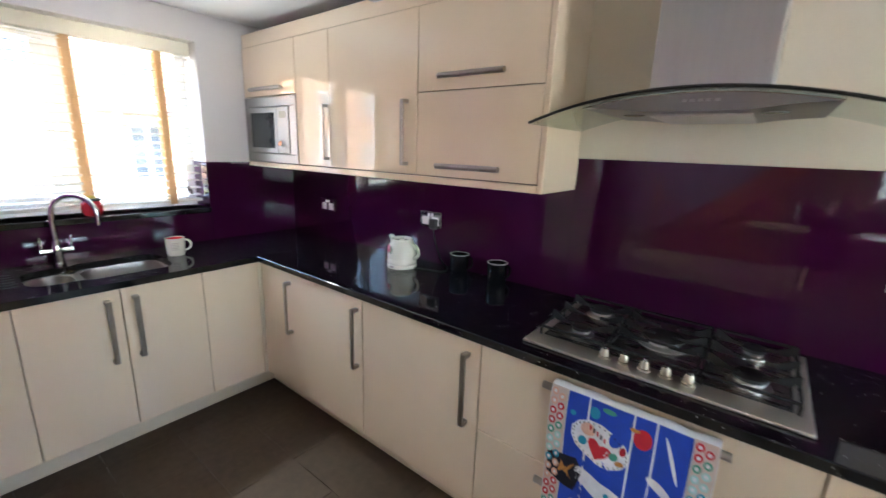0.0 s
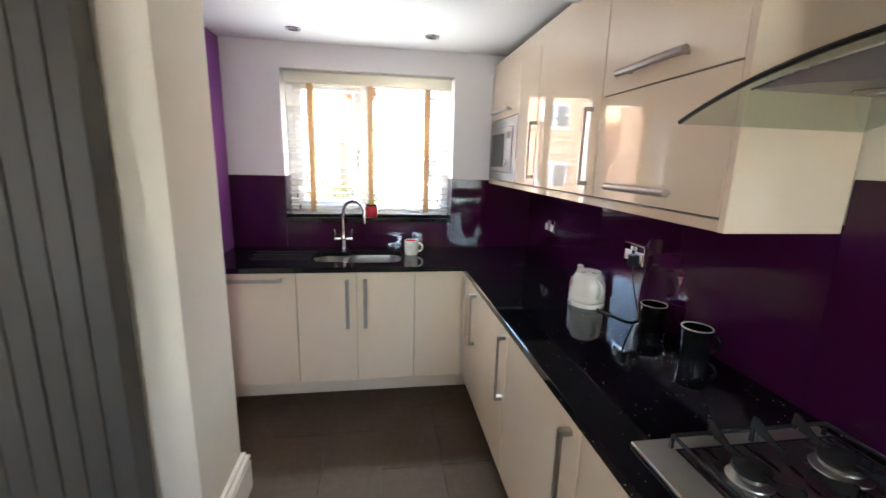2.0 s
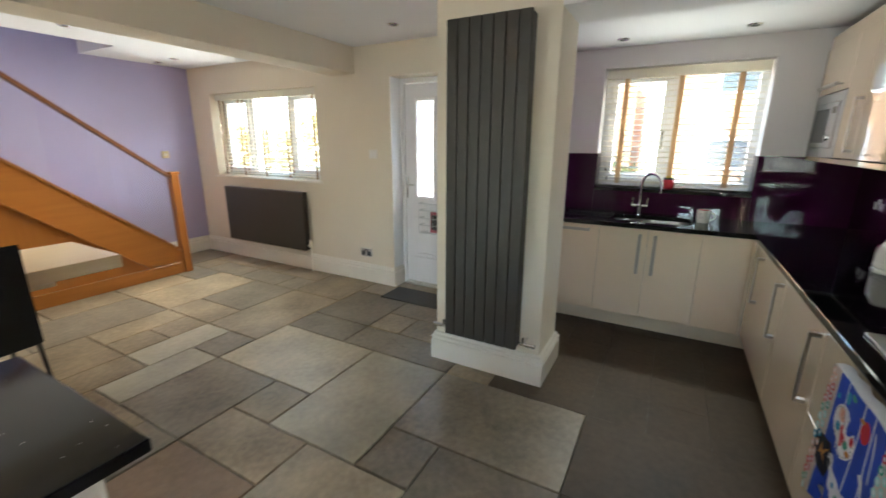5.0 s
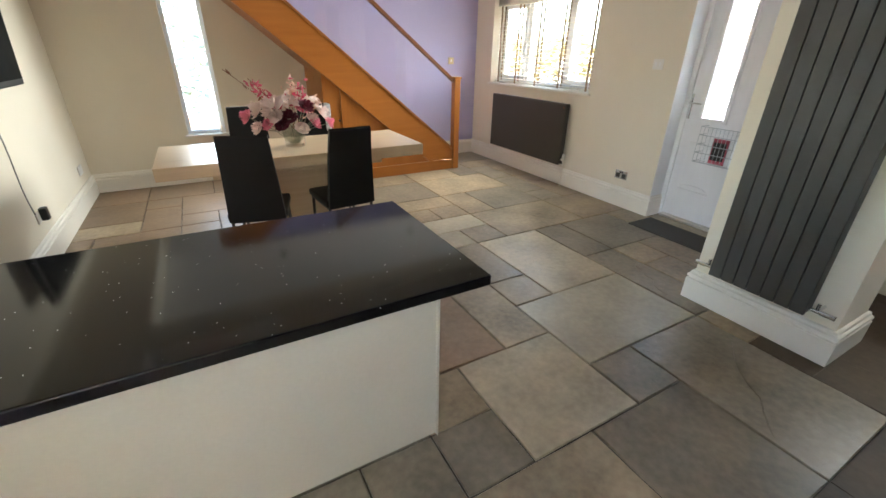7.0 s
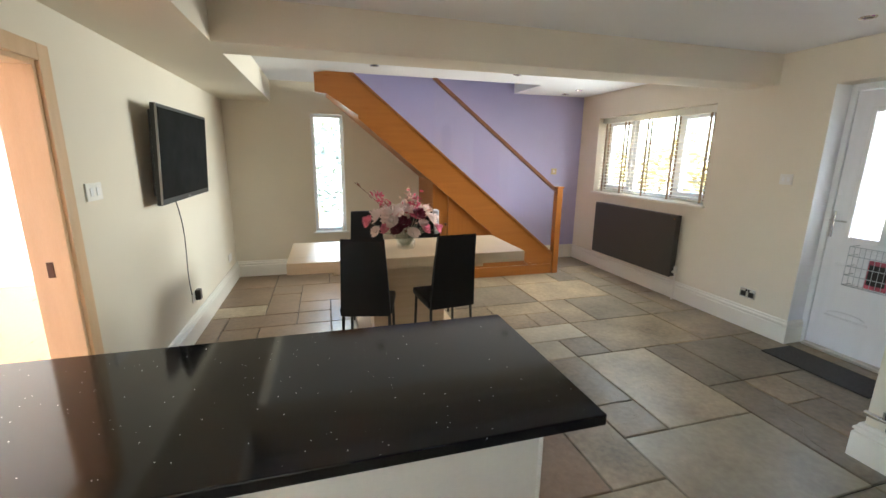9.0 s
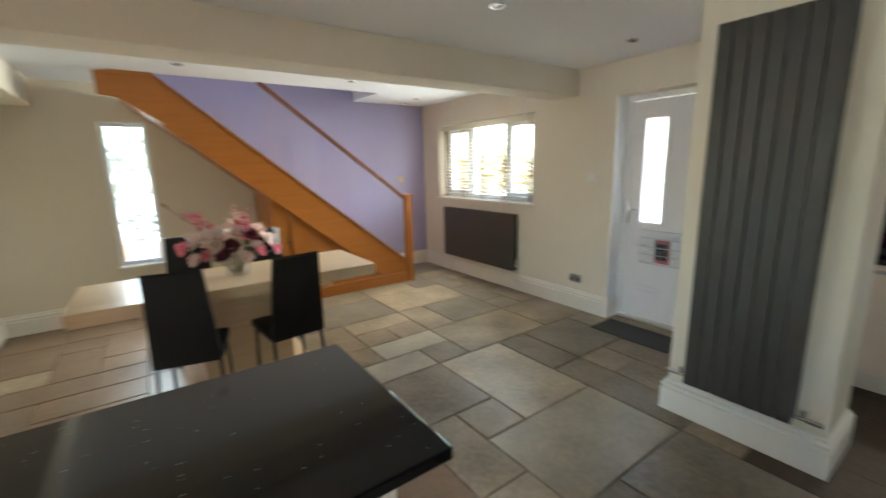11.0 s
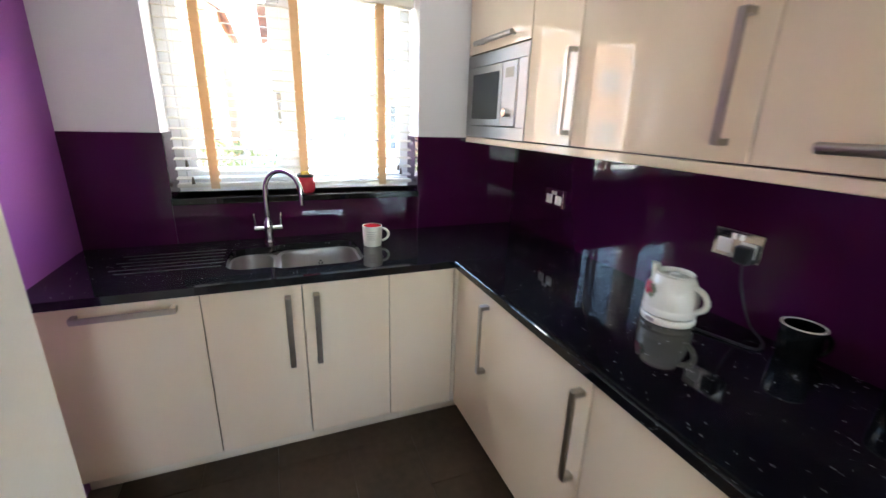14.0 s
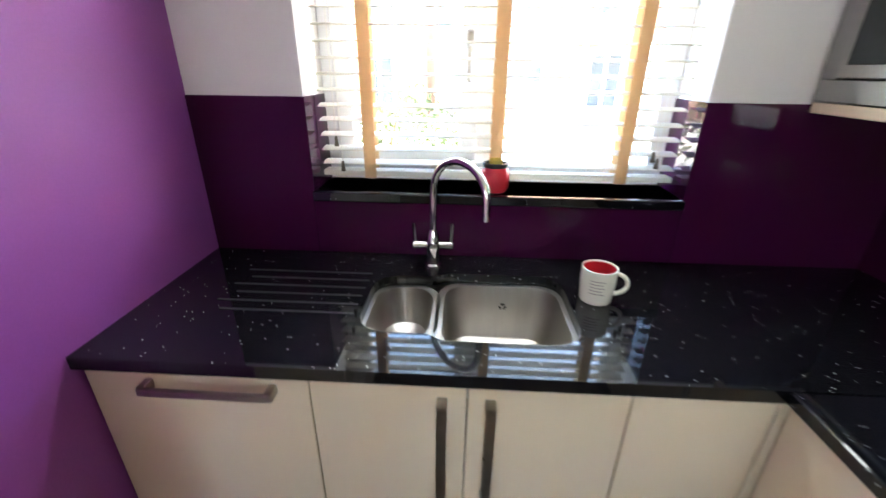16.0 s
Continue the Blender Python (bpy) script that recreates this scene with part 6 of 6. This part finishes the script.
# ---- tea towel on the drawer rail ----
tw = thing("tea_towel", (0.015, 0.97, 0.42), "bright blue, red and white patterned tea towel over the drawer handle", "towel")
TX0, TX1, TZ0, TZ1 = -0.195, 0.238, 0.425, 0.848


def cloth(u, v, off=0.0):
    """A point of the hanging cloth, u across and v down from the rail."""
    x = TX0 + (TX1 - TX0) * (u + 0.012 * math.sin(6 * v) * (u - 0.5))
    y = 0.966 - 0.007 * math.sin(u * 15 + 1.0) * (0.25 + v) - 0.004 * math.sin(u * 31 + v * 4) * v - off
    z = TZ1 - (TZ1 - TZ0) * v - 0.012 * math.sin(u * 5 + 0.6) * v
    return Vector((x, y, z))


M_CLOTH = material("white_cotton", (0.72, 0.72, 0.74), 0.9, var=0.05, scale=30, bump=0.25, bump_scale=500)
bm = bmesh.new()
NU, NV = 40, 26
front = [[bm.verts.new(cloth(i / NU, j / NV)) for i in range(NU + 1)] for j in range(NV + 1)]
back = [[bm.verts.new(cloth(i / NU, j / NV) + Vector((0, 0.034 + 0.004 * math.sin(i * 0.7), -0.004 if j else 0.0))) for i in range(NU + 1)] for j in range(16)]
for g_ in (front, back):
    for j in range(len(g_) - 1):
        for i in range(NU):
            bm.faces.new((g_[j][i], g_[j][i + 1], g_[j + 1][i + 1], g_[j + 1][i]))
mid = [bm.verts.new(cloth(i / NU, 0) + Vector((0, 0.017, 0.004))) for i in range(NU + 1)]
for i in range(NU):
    bm.faces.new((front[0][i], mid[i], mid[i + 1], front[0][i + 1]))
    bm.faces.new((mid[i], back[0][i], back[0][i + 1], mid[i + 1]))
part("cloth", bm, M_CLOTH, tw, smooth=True)
TC = {k: material("print_" + k, c_, 0.9, var=0.08, scale=30, bump=0.2, bump_scale=500) for k, c_ in dict(
    blue=(0.02, 0.07, 0.50), red=(0.55, 0.02, 0.04), black=(0.015, 0.015, 0.03), teal=(0.03, 0.30, 0.48), green=(0.08, 0.34, 0.24), orange=(0.55, 0.24, 0.06), peach=(0.72, 0.45, 0.34), white=(0.78, 0.78, 0.80), mint=(0.45, 0.68, 0.66), pale=(0.66, 0.55, 0.50)).items()}
tz_layer = [0.0]


def motif(pts, col, fan=True):
    tz_layer[0] += 0.00005
    o = 0.0012 + tz_layer[0]
    bm = bmesh.new()
    cu, cv = sum(p[0] for p in pts) / len(pts), sum(p[1] for p in pts) / len(pts)
    fullp = []
    for a, b in zip(pts, pts[1:] + pts[:1]):
        n_ = max(1, int(math.hypot(b[0] - a[0], b[1] - a[1]) / 0.03))
        for k in range(n_):
            fullp.append((a[0] + (b[0] - a[0]) * k / n_, a[1] + (b[1] - a[1]) * k / n_))
    reach = max(math.hypot(p[0] - cu, p[1] - cv) for p in fullp)
    steps = max(1, int(reach / 0.03))
    rings = [[bm.verts.new(cloth(cu + (p[0] - cu) * (1 - s / steps), cv + (p[1] - cv) * (1 - s / steps), o)) for p in fullp] for s in range(steps)]
    c_ = bm.verts.new(cloth(cu, cv, o))
    n_ = len(fullp)
    for i in range(n_):
        j = (i + 1) % n_
        for r0, r1 in zip(rings, rings[1:]):
            bm.faces.new((r0[i], r0[j], r1[j], r1[i]))
        bm.faces.new((rings[-1][i], rings[-1][j], c_))
    part("printed_motif", bm, TC[col], tw)


def rect(a, b, c_, d_):
    return [(a, c_), (b, c_), (b, d_), (a, d_)]


def oval(u, v, ru, rv, rot=0.0, n=14):
    return [(u + ru * math.cos(a) * math.cos(rot) - rv * math.sin(a) * math.sin(rot), v + ru * math.cos(a) * math.sin(rot) + rv * math.sin(a) * math.cos(rot)) for a in [2 * math.pi * i / n for i in range(n)]]


def heart(u, v, s, rot=0.0):
    pts = []
    for i in range(18):
        a = 2 * math.pi * i / 18
        x = 0.95 * math.sin(a) ** 3
        y = -(0.8 * math.cos(a) - 0.33 * math.cos(2 * a) - 0.12 * math.cos(3 * a))
        pts.append((u + s * (x * math.cos(rot) - y * math.sin(rot)), v + s * (x * math.sin(rot) + y * math.cos(rot))))
    return pts


for k in range(4):
    motif(rect(0.125, 0.87, 0.005 + 0.248 * k, 0.005 + 0.248 * (k + 1)), "blue")
motif(rect(0.005, 0.12, 0.0, 0.99), "pale")
motif(rect(0.875, 0.995, 0.0, 0.99), "pale")
for u in (0.27, 0.55, 0.68):
    motif(rect(u - 0.006, u + 0.006, 0.0, 0.99), "white")
motif(oval(0.36, 0.32, 0.20, 0.15, 0.35), "white")
motif(oval(0.38, 0.66, 0.24, 0.07, 0.30), "white")
motif(oval(0.62, 0.76, 0.20, 0.10, 0.2), "white")
motif([(0.02, 0.52), (0.22, 0.50), (0.27, 0.60), (0.22, 0.78), (0.02, 0.70)], "black")
motif([(0.12, 0.56), (0.15, 0.60), (0.22, 0.55), (0.17, 0.63), (0.20, 0.70), (0.15, 0.65), (0.10, 0.66)], "orange")
motif([(0.70, 0.78), (0.86, 0.80), (0.84, 0.92), (0.72, 0.88)], "black")
motif([(0.32, 0.84), (0.52, 0.86), (0.56, 0.98), (0.30, 0.98)], "black")
motif(heart(0.36, 0.36, 0.085, 0.2), "red")
motif(oval(0.61, 0.16, 0.055, 0.075), "red")
motif(heart(0.69, 0.76, 0.075, -0.3), "red")
motif(oval(0.47, 0.22, 0.045, 0.075, 0.4), "blue")
for u, v, a, b, c_ in ((0.31, 0.10, 0.035, 0.045, "teal"), (0.25, 0.34, 0.03, 0.035, "teal"), (0.17, 0.16, 0.02, 0.02, "teal"), (0.46, 0.36, 0.028, 0.03, "green"), (0.40, 0.05, 0.045, 0.02, "green"), (0.51, 0.30, 0.02, 0.035, "red"), (0.28, 0.24, 0.05, 0.05, "peach"), (0.50, 0.40, 0.028, 0.02, "orange"), (0.33, 0.88, 0.055, 0.035, "orange"), (0.43, 0.92, 0.035, 0.035, "teal"), (0.45, 0.68, 0.018, 0.02, "teal"), (0.53, 0.72, 0.018, 0.02, "green"), (0.56, 0.11, 0.03, 0.015, "orange"), (0.71, 0.77, 0.02, 0.02, "green")):
    motif(oval(u, v, a, b), c_)
for k in range(30):
    a = 2 * math.pi * k / 30
    du, dv = 0.182 * math.cos(a), 0.132 * math.sin(a)
    motif(oval(0.36 + du * math.cos(0.35) - dv * math.sin(0.35), 0.32 + du * math.sin(0.35) + dv * math.cos(0.35), 0.006, 0.006, n=6), "black")
for k in range(5):
    motif(rect(0.29 + 0.025 * k, 0.302 + 0.025 * k, 0.20 + 0.012 * k, 0.235 + 0.012 * k), "black" if k % 2 else "red")
motif(oval(0.78, 0.22, 0.012, 0.16, -0.3), "white")
motif(oval(0.74, 0.46, 0.09, 0.035, 0.5), "white")
motif(oval(0.80, 0.58, 0.03, 0.03), "green")
cyc = ["peach", "mint", "red", "teal", "green", "peach", "mint", "red"]
q = 0
for j in range(13):
    for u in (0.035, 0.085, 0.905, 0.955):
        col = cyc[(q * 5 + j) % 8]
        q += 1
        motif(oval(u, 0.04 + j * 0.075 + (0.03 if u in (0.085, 0.955) else 0), 0.024, 0.030, n=10), col)
        motif(oval(u, 0.04 + j * 0.075 + (0.03 if u in (0.085, 0.955) else 0), 0.012, 0.015, n=8), "white")

# ---- outside: ground, neighbouring houses, garden ----
M_PAVE = material("pale_paving", (0.32, 0.30, 0.27), 0.85, var=0.15, scale=1.5, bump=0.2, bump_scale=30)
M_BRICK = material("orange_brick", (0.46, 0.26, 0.15), 0.85, var=0.15, scale=3, bump=0.2, bump_scale=30)
M_ROOF = material("brown_roof_tile", (0.17, 0.11, 0.09), 0.8, var=0.2, scale=4, bump=0.3, bump_scale=20)
M_HEDGE = material("garden_leaves", (0.07, 0.085, 0.024), 0.7, var=0.3, scale=8)
M_FENCE = material("timber_fence", (0.34, 0.17, 0.07), 0.8, var=0.15, scale=3, stretch=(6, 6, 1))
M_GLASSDARK = material("far_window_glass", (0.05, 0.06, 0.07), 0.05, var=0.1)
structure("ground", B(-400, 400, -400, 400, -0.75, -0.25), M_PAVE, "pale paved ground outside")


def house(x, y, w, d, h_, ridge, label, face=1):
    """A brick house whose gable looks along x."""
    t = thing("house", (x, y, -0.25), label, "house", "neighbouring houses")
    part("wall", prism(bmesh.new(), [(y - w / 2, -0.25), (y + w / 2, -0.25), (y + w / 2, h_), (y, ridge), (y - w / 2, h_)], "x", x - d, x), M_BRICK, t, "orange brick wall")
    for s in (-1, 1):
        e = 0.3
        yy, zz = y + s * (w / 2 + e), h_ - e * (ridge - h_) / (w / 2)
        part("roof", prism(bmesh.new(), [(y, ridge + 0.02), (yy, zz + 0.02), (yy, zz + 0.16), (y, ridge + 0.18)], "x", x - d - 0.2, x + 0.3), M_ROOF, t, "brown tiled roof slope")
    for yc, zc, ww, hh in ((y - w * 0.22, 1.1, 1.5, 1.1), (y + w * 0.22, 1.1, 1.1, 1.9), (y - w * 0.22, 3.7, 1.3, 1.1), (y + w * 0.22, 3.7, 1.3, 1.1)):
        wn_ = part("window", B(x, x + 0.06, yc - ww / 2, yc + ww / 2, zc - hh / 2, zc + hh / 2), M_UPVC, t, "white framed window")
        for s in (-1, 1):
            part("pane", B(x + 0.061, x + 0.075, yc + s * ww / 4 - ww / 4 + 0.07, yc + s * ww / 4 + ww / 4 - 0.07, zc - hh / 2 + 0.08, zc + hh / 2 - 0.08), M_GLASSDARK, wn_)
    return t


house(-17.0, 3.6, 6.5, 8, 5.0, 7.0, "orange brick house across the road with a tiled roof")
house(-18.5, -4.5, 6.5, 8, 5.0, 7.0, "orange brick house across the road with a tiled roof")
house(-16.0, 11.5, 6.5, 8, 5.0, 7.0, "orange brick house across the road with a tiled roof")
house(-19.0, -13.0, 7.0, 8, 5.0, 7.2, "orange brick house across the road with a tiled roof")
po = thing("porch", (-15.5, 4.8, -0.25), "small tiled gable porch of the brick house", "porch")
part("roof", prism(bmesh.new(), [(3.6, 2.3), (6.0, 2.3), (4.8, 3.3)], "x", -16.9, -15.2), M_ROOF, po)
for y in (3.8, 5.7):
    part("post", B(-15.4, -15.25, y, y + 0.12, -0.25, 2.3), M_UPVC, po, "white porch post")
rh = random.Random(3)
for hx, hy, hl in ((-9.5, -1.2, 3.4), (-10.5, 6.8, 2.5)):
    sh = thing("shrub", (hx, hy, -0.25), "leafy garden shrub by the road", "shrub", "garden shrubs")
    bm = bmesh.new()
    for i in range(1500):
        u = rh.uniform(-hl / 2, hl / 2)
        a, r_ = rh.uniform(0, math.pi), rh.uniform(0.3, 0.75) + 0.15 * math.sin(u * 3)
        p = Vector((hx + r_ * math.cos(a), hy + u, -0.2 + 1.6 * r_ * math.sin(a)))
        d = Vector([rh.uniform(-1, 1) for _ in range(3)]).normalized() * 0.07
        e = d.orthogonal().normalized() * 0.035
        bm.faces.new([bm.verts.new(q) for q in (p - d, p + e, p + d, p - e)])
    part("foliage", bm, M_HEDGE, sh)
    part("branches", tube(bmesh.new(), [(hx, hy, -0.25), (hx + 0.05, hy + 0.1, 0.2), (hx, hy + 0.2, 0.6)], 0.04, 6), M_RAIL, sh, "brown woody stems")
fn = thing("garden_fence", (2.0, -8.2, -0.25), "orange timber garden fence behind the end wall", "fence")
for i in range(44):
    part("board", B(-1.5 + 0.15 * i, -1.5 + 0.15 * i + 0.14, -8.22, -8.2, -0.25, 0.36), M_FENCE, fn)
hg = thing("hedge", (2.0, -9.4, -0.25), "sunlit yellow-green garden hedge behind the fence", "hedge")
bm = bmesh.new()
for i in range(4000):
    p = Vector((rh.uniform(-3, 7), -9.4 + rh.uniform(-0.4, 0.4), rh.uniform(-0.2, 2.6 + 0.3 * math.sin(i))))
    d = Vector([rh.uniform(-1, 1) for _ in range(3)]).normalized() * 0.09
    e = d.orthogonal().normalized() * 0.05
    bm.faces.new([bm.verts.new(q) for q in (p - d, p + e, p + d, p - e)])
part("foliage", bm, M_HEDGE, hg)

M_YELLOWLEAF = material("yellowing_leaves", (0.36, 0.30, 0.13), 0.7, var=0.35, scale=6)
hg = thing("hedge", (-6.9, -9.5, -0.25), "yellowing front garden hedge outside the dining window", "hedge")
bm = bmesh.new()
for i in range(5200):
    u = rh.uniform(-14.5, -5.0)
    p = Vector((-6.9 + rh.uniform(-0.45, 0.45), u, rh.uniform(-0.2, 1.75 + 0.35 * math.sin(u * 2.1) + 0.2 * math.sin(u * 5.3))))
    d = Vector([rh.uniform(-1, 1) for _ in range(3)]).normalized() * 0.10
    e = d.orthogonal().normalized() * 0.055
    bm.faces.new([bm.verts.new(q) for q in (p - d, p + e, p + d, p - e)])
part("foliage", bm, M_YELLOWLEAF, hg)
for k in range(6):
    y_ = -13.6 + 1.6 * k
    part("stem", tube(bmesh.new(), [(-6.9, y_, -0.25), (-6.85, y_ + 0.1, 0.4), (-6.95, y_ + 0.05, 1.1)], 0.035, 6), M_RAIL, hg, "brown woody stem")

# ---- stone flags, on a pattern of 0.31 x 0.303 m ----
GX, GY, X0, Y0 = 0.310, 0.303, 0.14, -0.712
NX0, NX1, NY0, NY1 = -9, 9, -15, 8          # cells from the origin corner
used = {}
# slab (-3, -1, 0, 3) takes darker stone partly for the pier's shadow
FIXED = [(-3, 0, -2, 0, "p"), (-3, -1, -5, -2, "p2"), (-1, 0, -3, -2, "g"), (0, 1, -3, -1, "g"), (0, 2, -1, 1, "p2"), (-1, 0, 0, 1, "b"), (2, 3, -1, 0, "g"),
         (-1, 1, 1, 3, "b"), (-2, -1, -6, -5, "b"), (-2, 0, -7, -6, "p"), (-1, 1, -6, -5, "p"), (-1, 1, -5, -3, "b"), (-3, -1, 0, 3, "b"), (-3, -1, 3, 6, "b"), (-1, 1, 3, 6, "b"), (1, 3, 3, 6, "b"), (-4, -3, -3, 0, "b"), (-6, -4, -5, -3, "b"), (1, 3, 1, 3, "g"), (1, 3, -3, -1, "t")]
flags = []
for a, b, c_, d_, k in FIXED:
    for i in range(a, b):
        for j in range(c_, d_):
            used[i, j] = 1
    flags.append((a, b, c_, d_, k))
rg = random.Random(8)
for j in range(NY0, NY1):
    for i in range(NX0, NX1):
        if (i, j) in used:
            continue
        opts = [(3, 2), (2, 3), (2, 2), (2, 2), (2, 1), (1, 2), (3, 2), (1, 1)]
        rg.shuffle(opts)
        for w_, h_ in opts + [(1, 1)]:
            cells = [(i + a, j + b) for a in range(w_) for b in range(h_)]
            if all(q not in used and NX0 <= q[0] < NX1 and NY0 <= q[1] < NY1 for q in cells):
                for q in cells:
                    used[q] = 1
                flags.append((i, i + w_, j, j + h_, "t" if (i > 2 and j < -3 and rg.random() < 0.95) else rg.choice("gggbggb")))
                break
floor_ob = bpy.data.objects["floor"]


def flag_mesh(x0, x1, y0, y1, seed, g_=0.0040, lip=0.004, split=True):
    """One riven slab with a wavering edge and a softly chipped arris."""
    rr = random.Random(seed)
    w_, h_ = x1 - x0 - 2 * g_, y1 - y0 - 2 * g_
    n = 5
    edge = []
    for k in range(4):
        for i in range(n):
            f = i / n
            j = rr.uniform(-0.003, 0.002)
            edge.append([(-w_ / 2 + w_ * f, -h_ / 2 + j), (w_ / 2 + j, -h_ / 2 + h_ * f), (w_ / 2 - w_ * f, h_ / 2 + j), (-w_ / 2 + j, h_ / 2 - h_ * f)][k])
    bm = bmesh.new()
    lo = [bm.verts.new((x, y, -0.014)) for x, y in edge]
    mid_ = [bm.verts.new((x, y, -0.0055)) for x, y in edge]
    hi = [bm.verts.new((x * (1 - lip / w_ * 2), y * (1 - lip / h_ * 2), rr.uniform(-0.001, 0.0))) for x, y in edge]
    m_ = len(edge)
    for i in range(m_):
        j = (i + 1) % m_
        bm.faces.new((lo[i], lo[j], mid_[j], mid_[i]))
        bm.faces.new((mid_[i], mid_[j], hi[j], hi[i]))
    if not split or max(w_, h_) < 0.5 or rr.random() < 0.3:
        bm.faces.new(hi)
        return bm
    k0 = 0 if w_ >= h_ else n
    i0, j0 = k0 + rr.randrange(1, n), k0 + 2 * n + rr.randrange(1, n)
    pa, pb = hi[i0].co, hi[j0].co
    side = Vector((-(pb - pa).y, (pb - pa).x, 0)).normalized()
    path = [pa.lerp(pb, f / 9) + side * rr.uniform(-0.022, 0.022) for f in range(1, 9)]
    up_, dn_ = [bm.verts.new((p.x, p.y, 0.0)) for p in path], [bm.verts.new((p.x, p.y, -0.0035)) for p in path]
    bm.faces.new(hi[i0:j0 + 1] + up_[::-1])
    bm.faces.new(hi[j0:] + hi[:i0 + 1] + dn_)
    for q_ in range(7):
        bm.faces.new((up_[q_], up_[q_ + 1], dn_[q_ + 1], dn_[q_]))
    bm.faces.new((hi[i0], up_[0], dn_[0]))
    bm.faces.new((hi[j0], dn_[-1], up_[-1]))
    return bm


for q, (a, b, c_, d_, k) in enumerate(flags):
    x0, x1, y0, y1 = X0 + a * GX, X0 + b * GX, Y0 + c_ * GY, Y0 + d_ * GY
    x0, x1, y0, y1 = max(x0, WX), min(x1, LX), max(y0, SY), min(y1, HY)
    if x1 - x0 < 0.05 or y1 - y0 < 0.05:
        continue
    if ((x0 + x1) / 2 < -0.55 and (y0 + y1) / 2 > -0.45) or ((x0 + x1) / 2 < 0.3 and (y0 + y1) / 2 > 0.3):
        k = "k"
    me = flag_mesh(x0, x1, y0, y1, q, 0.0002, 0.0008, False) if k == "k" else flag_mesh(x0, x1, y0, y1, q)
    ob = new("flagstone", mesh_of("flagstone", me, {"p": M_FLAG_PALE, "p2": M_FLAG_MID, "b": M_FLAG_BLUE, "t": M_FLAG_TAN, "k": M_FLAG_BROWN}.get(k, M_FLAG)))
    ob.parent = floor_ob
    ob.location = ((x0 + x1) / 2, (y0 + y1) / 2, 0)
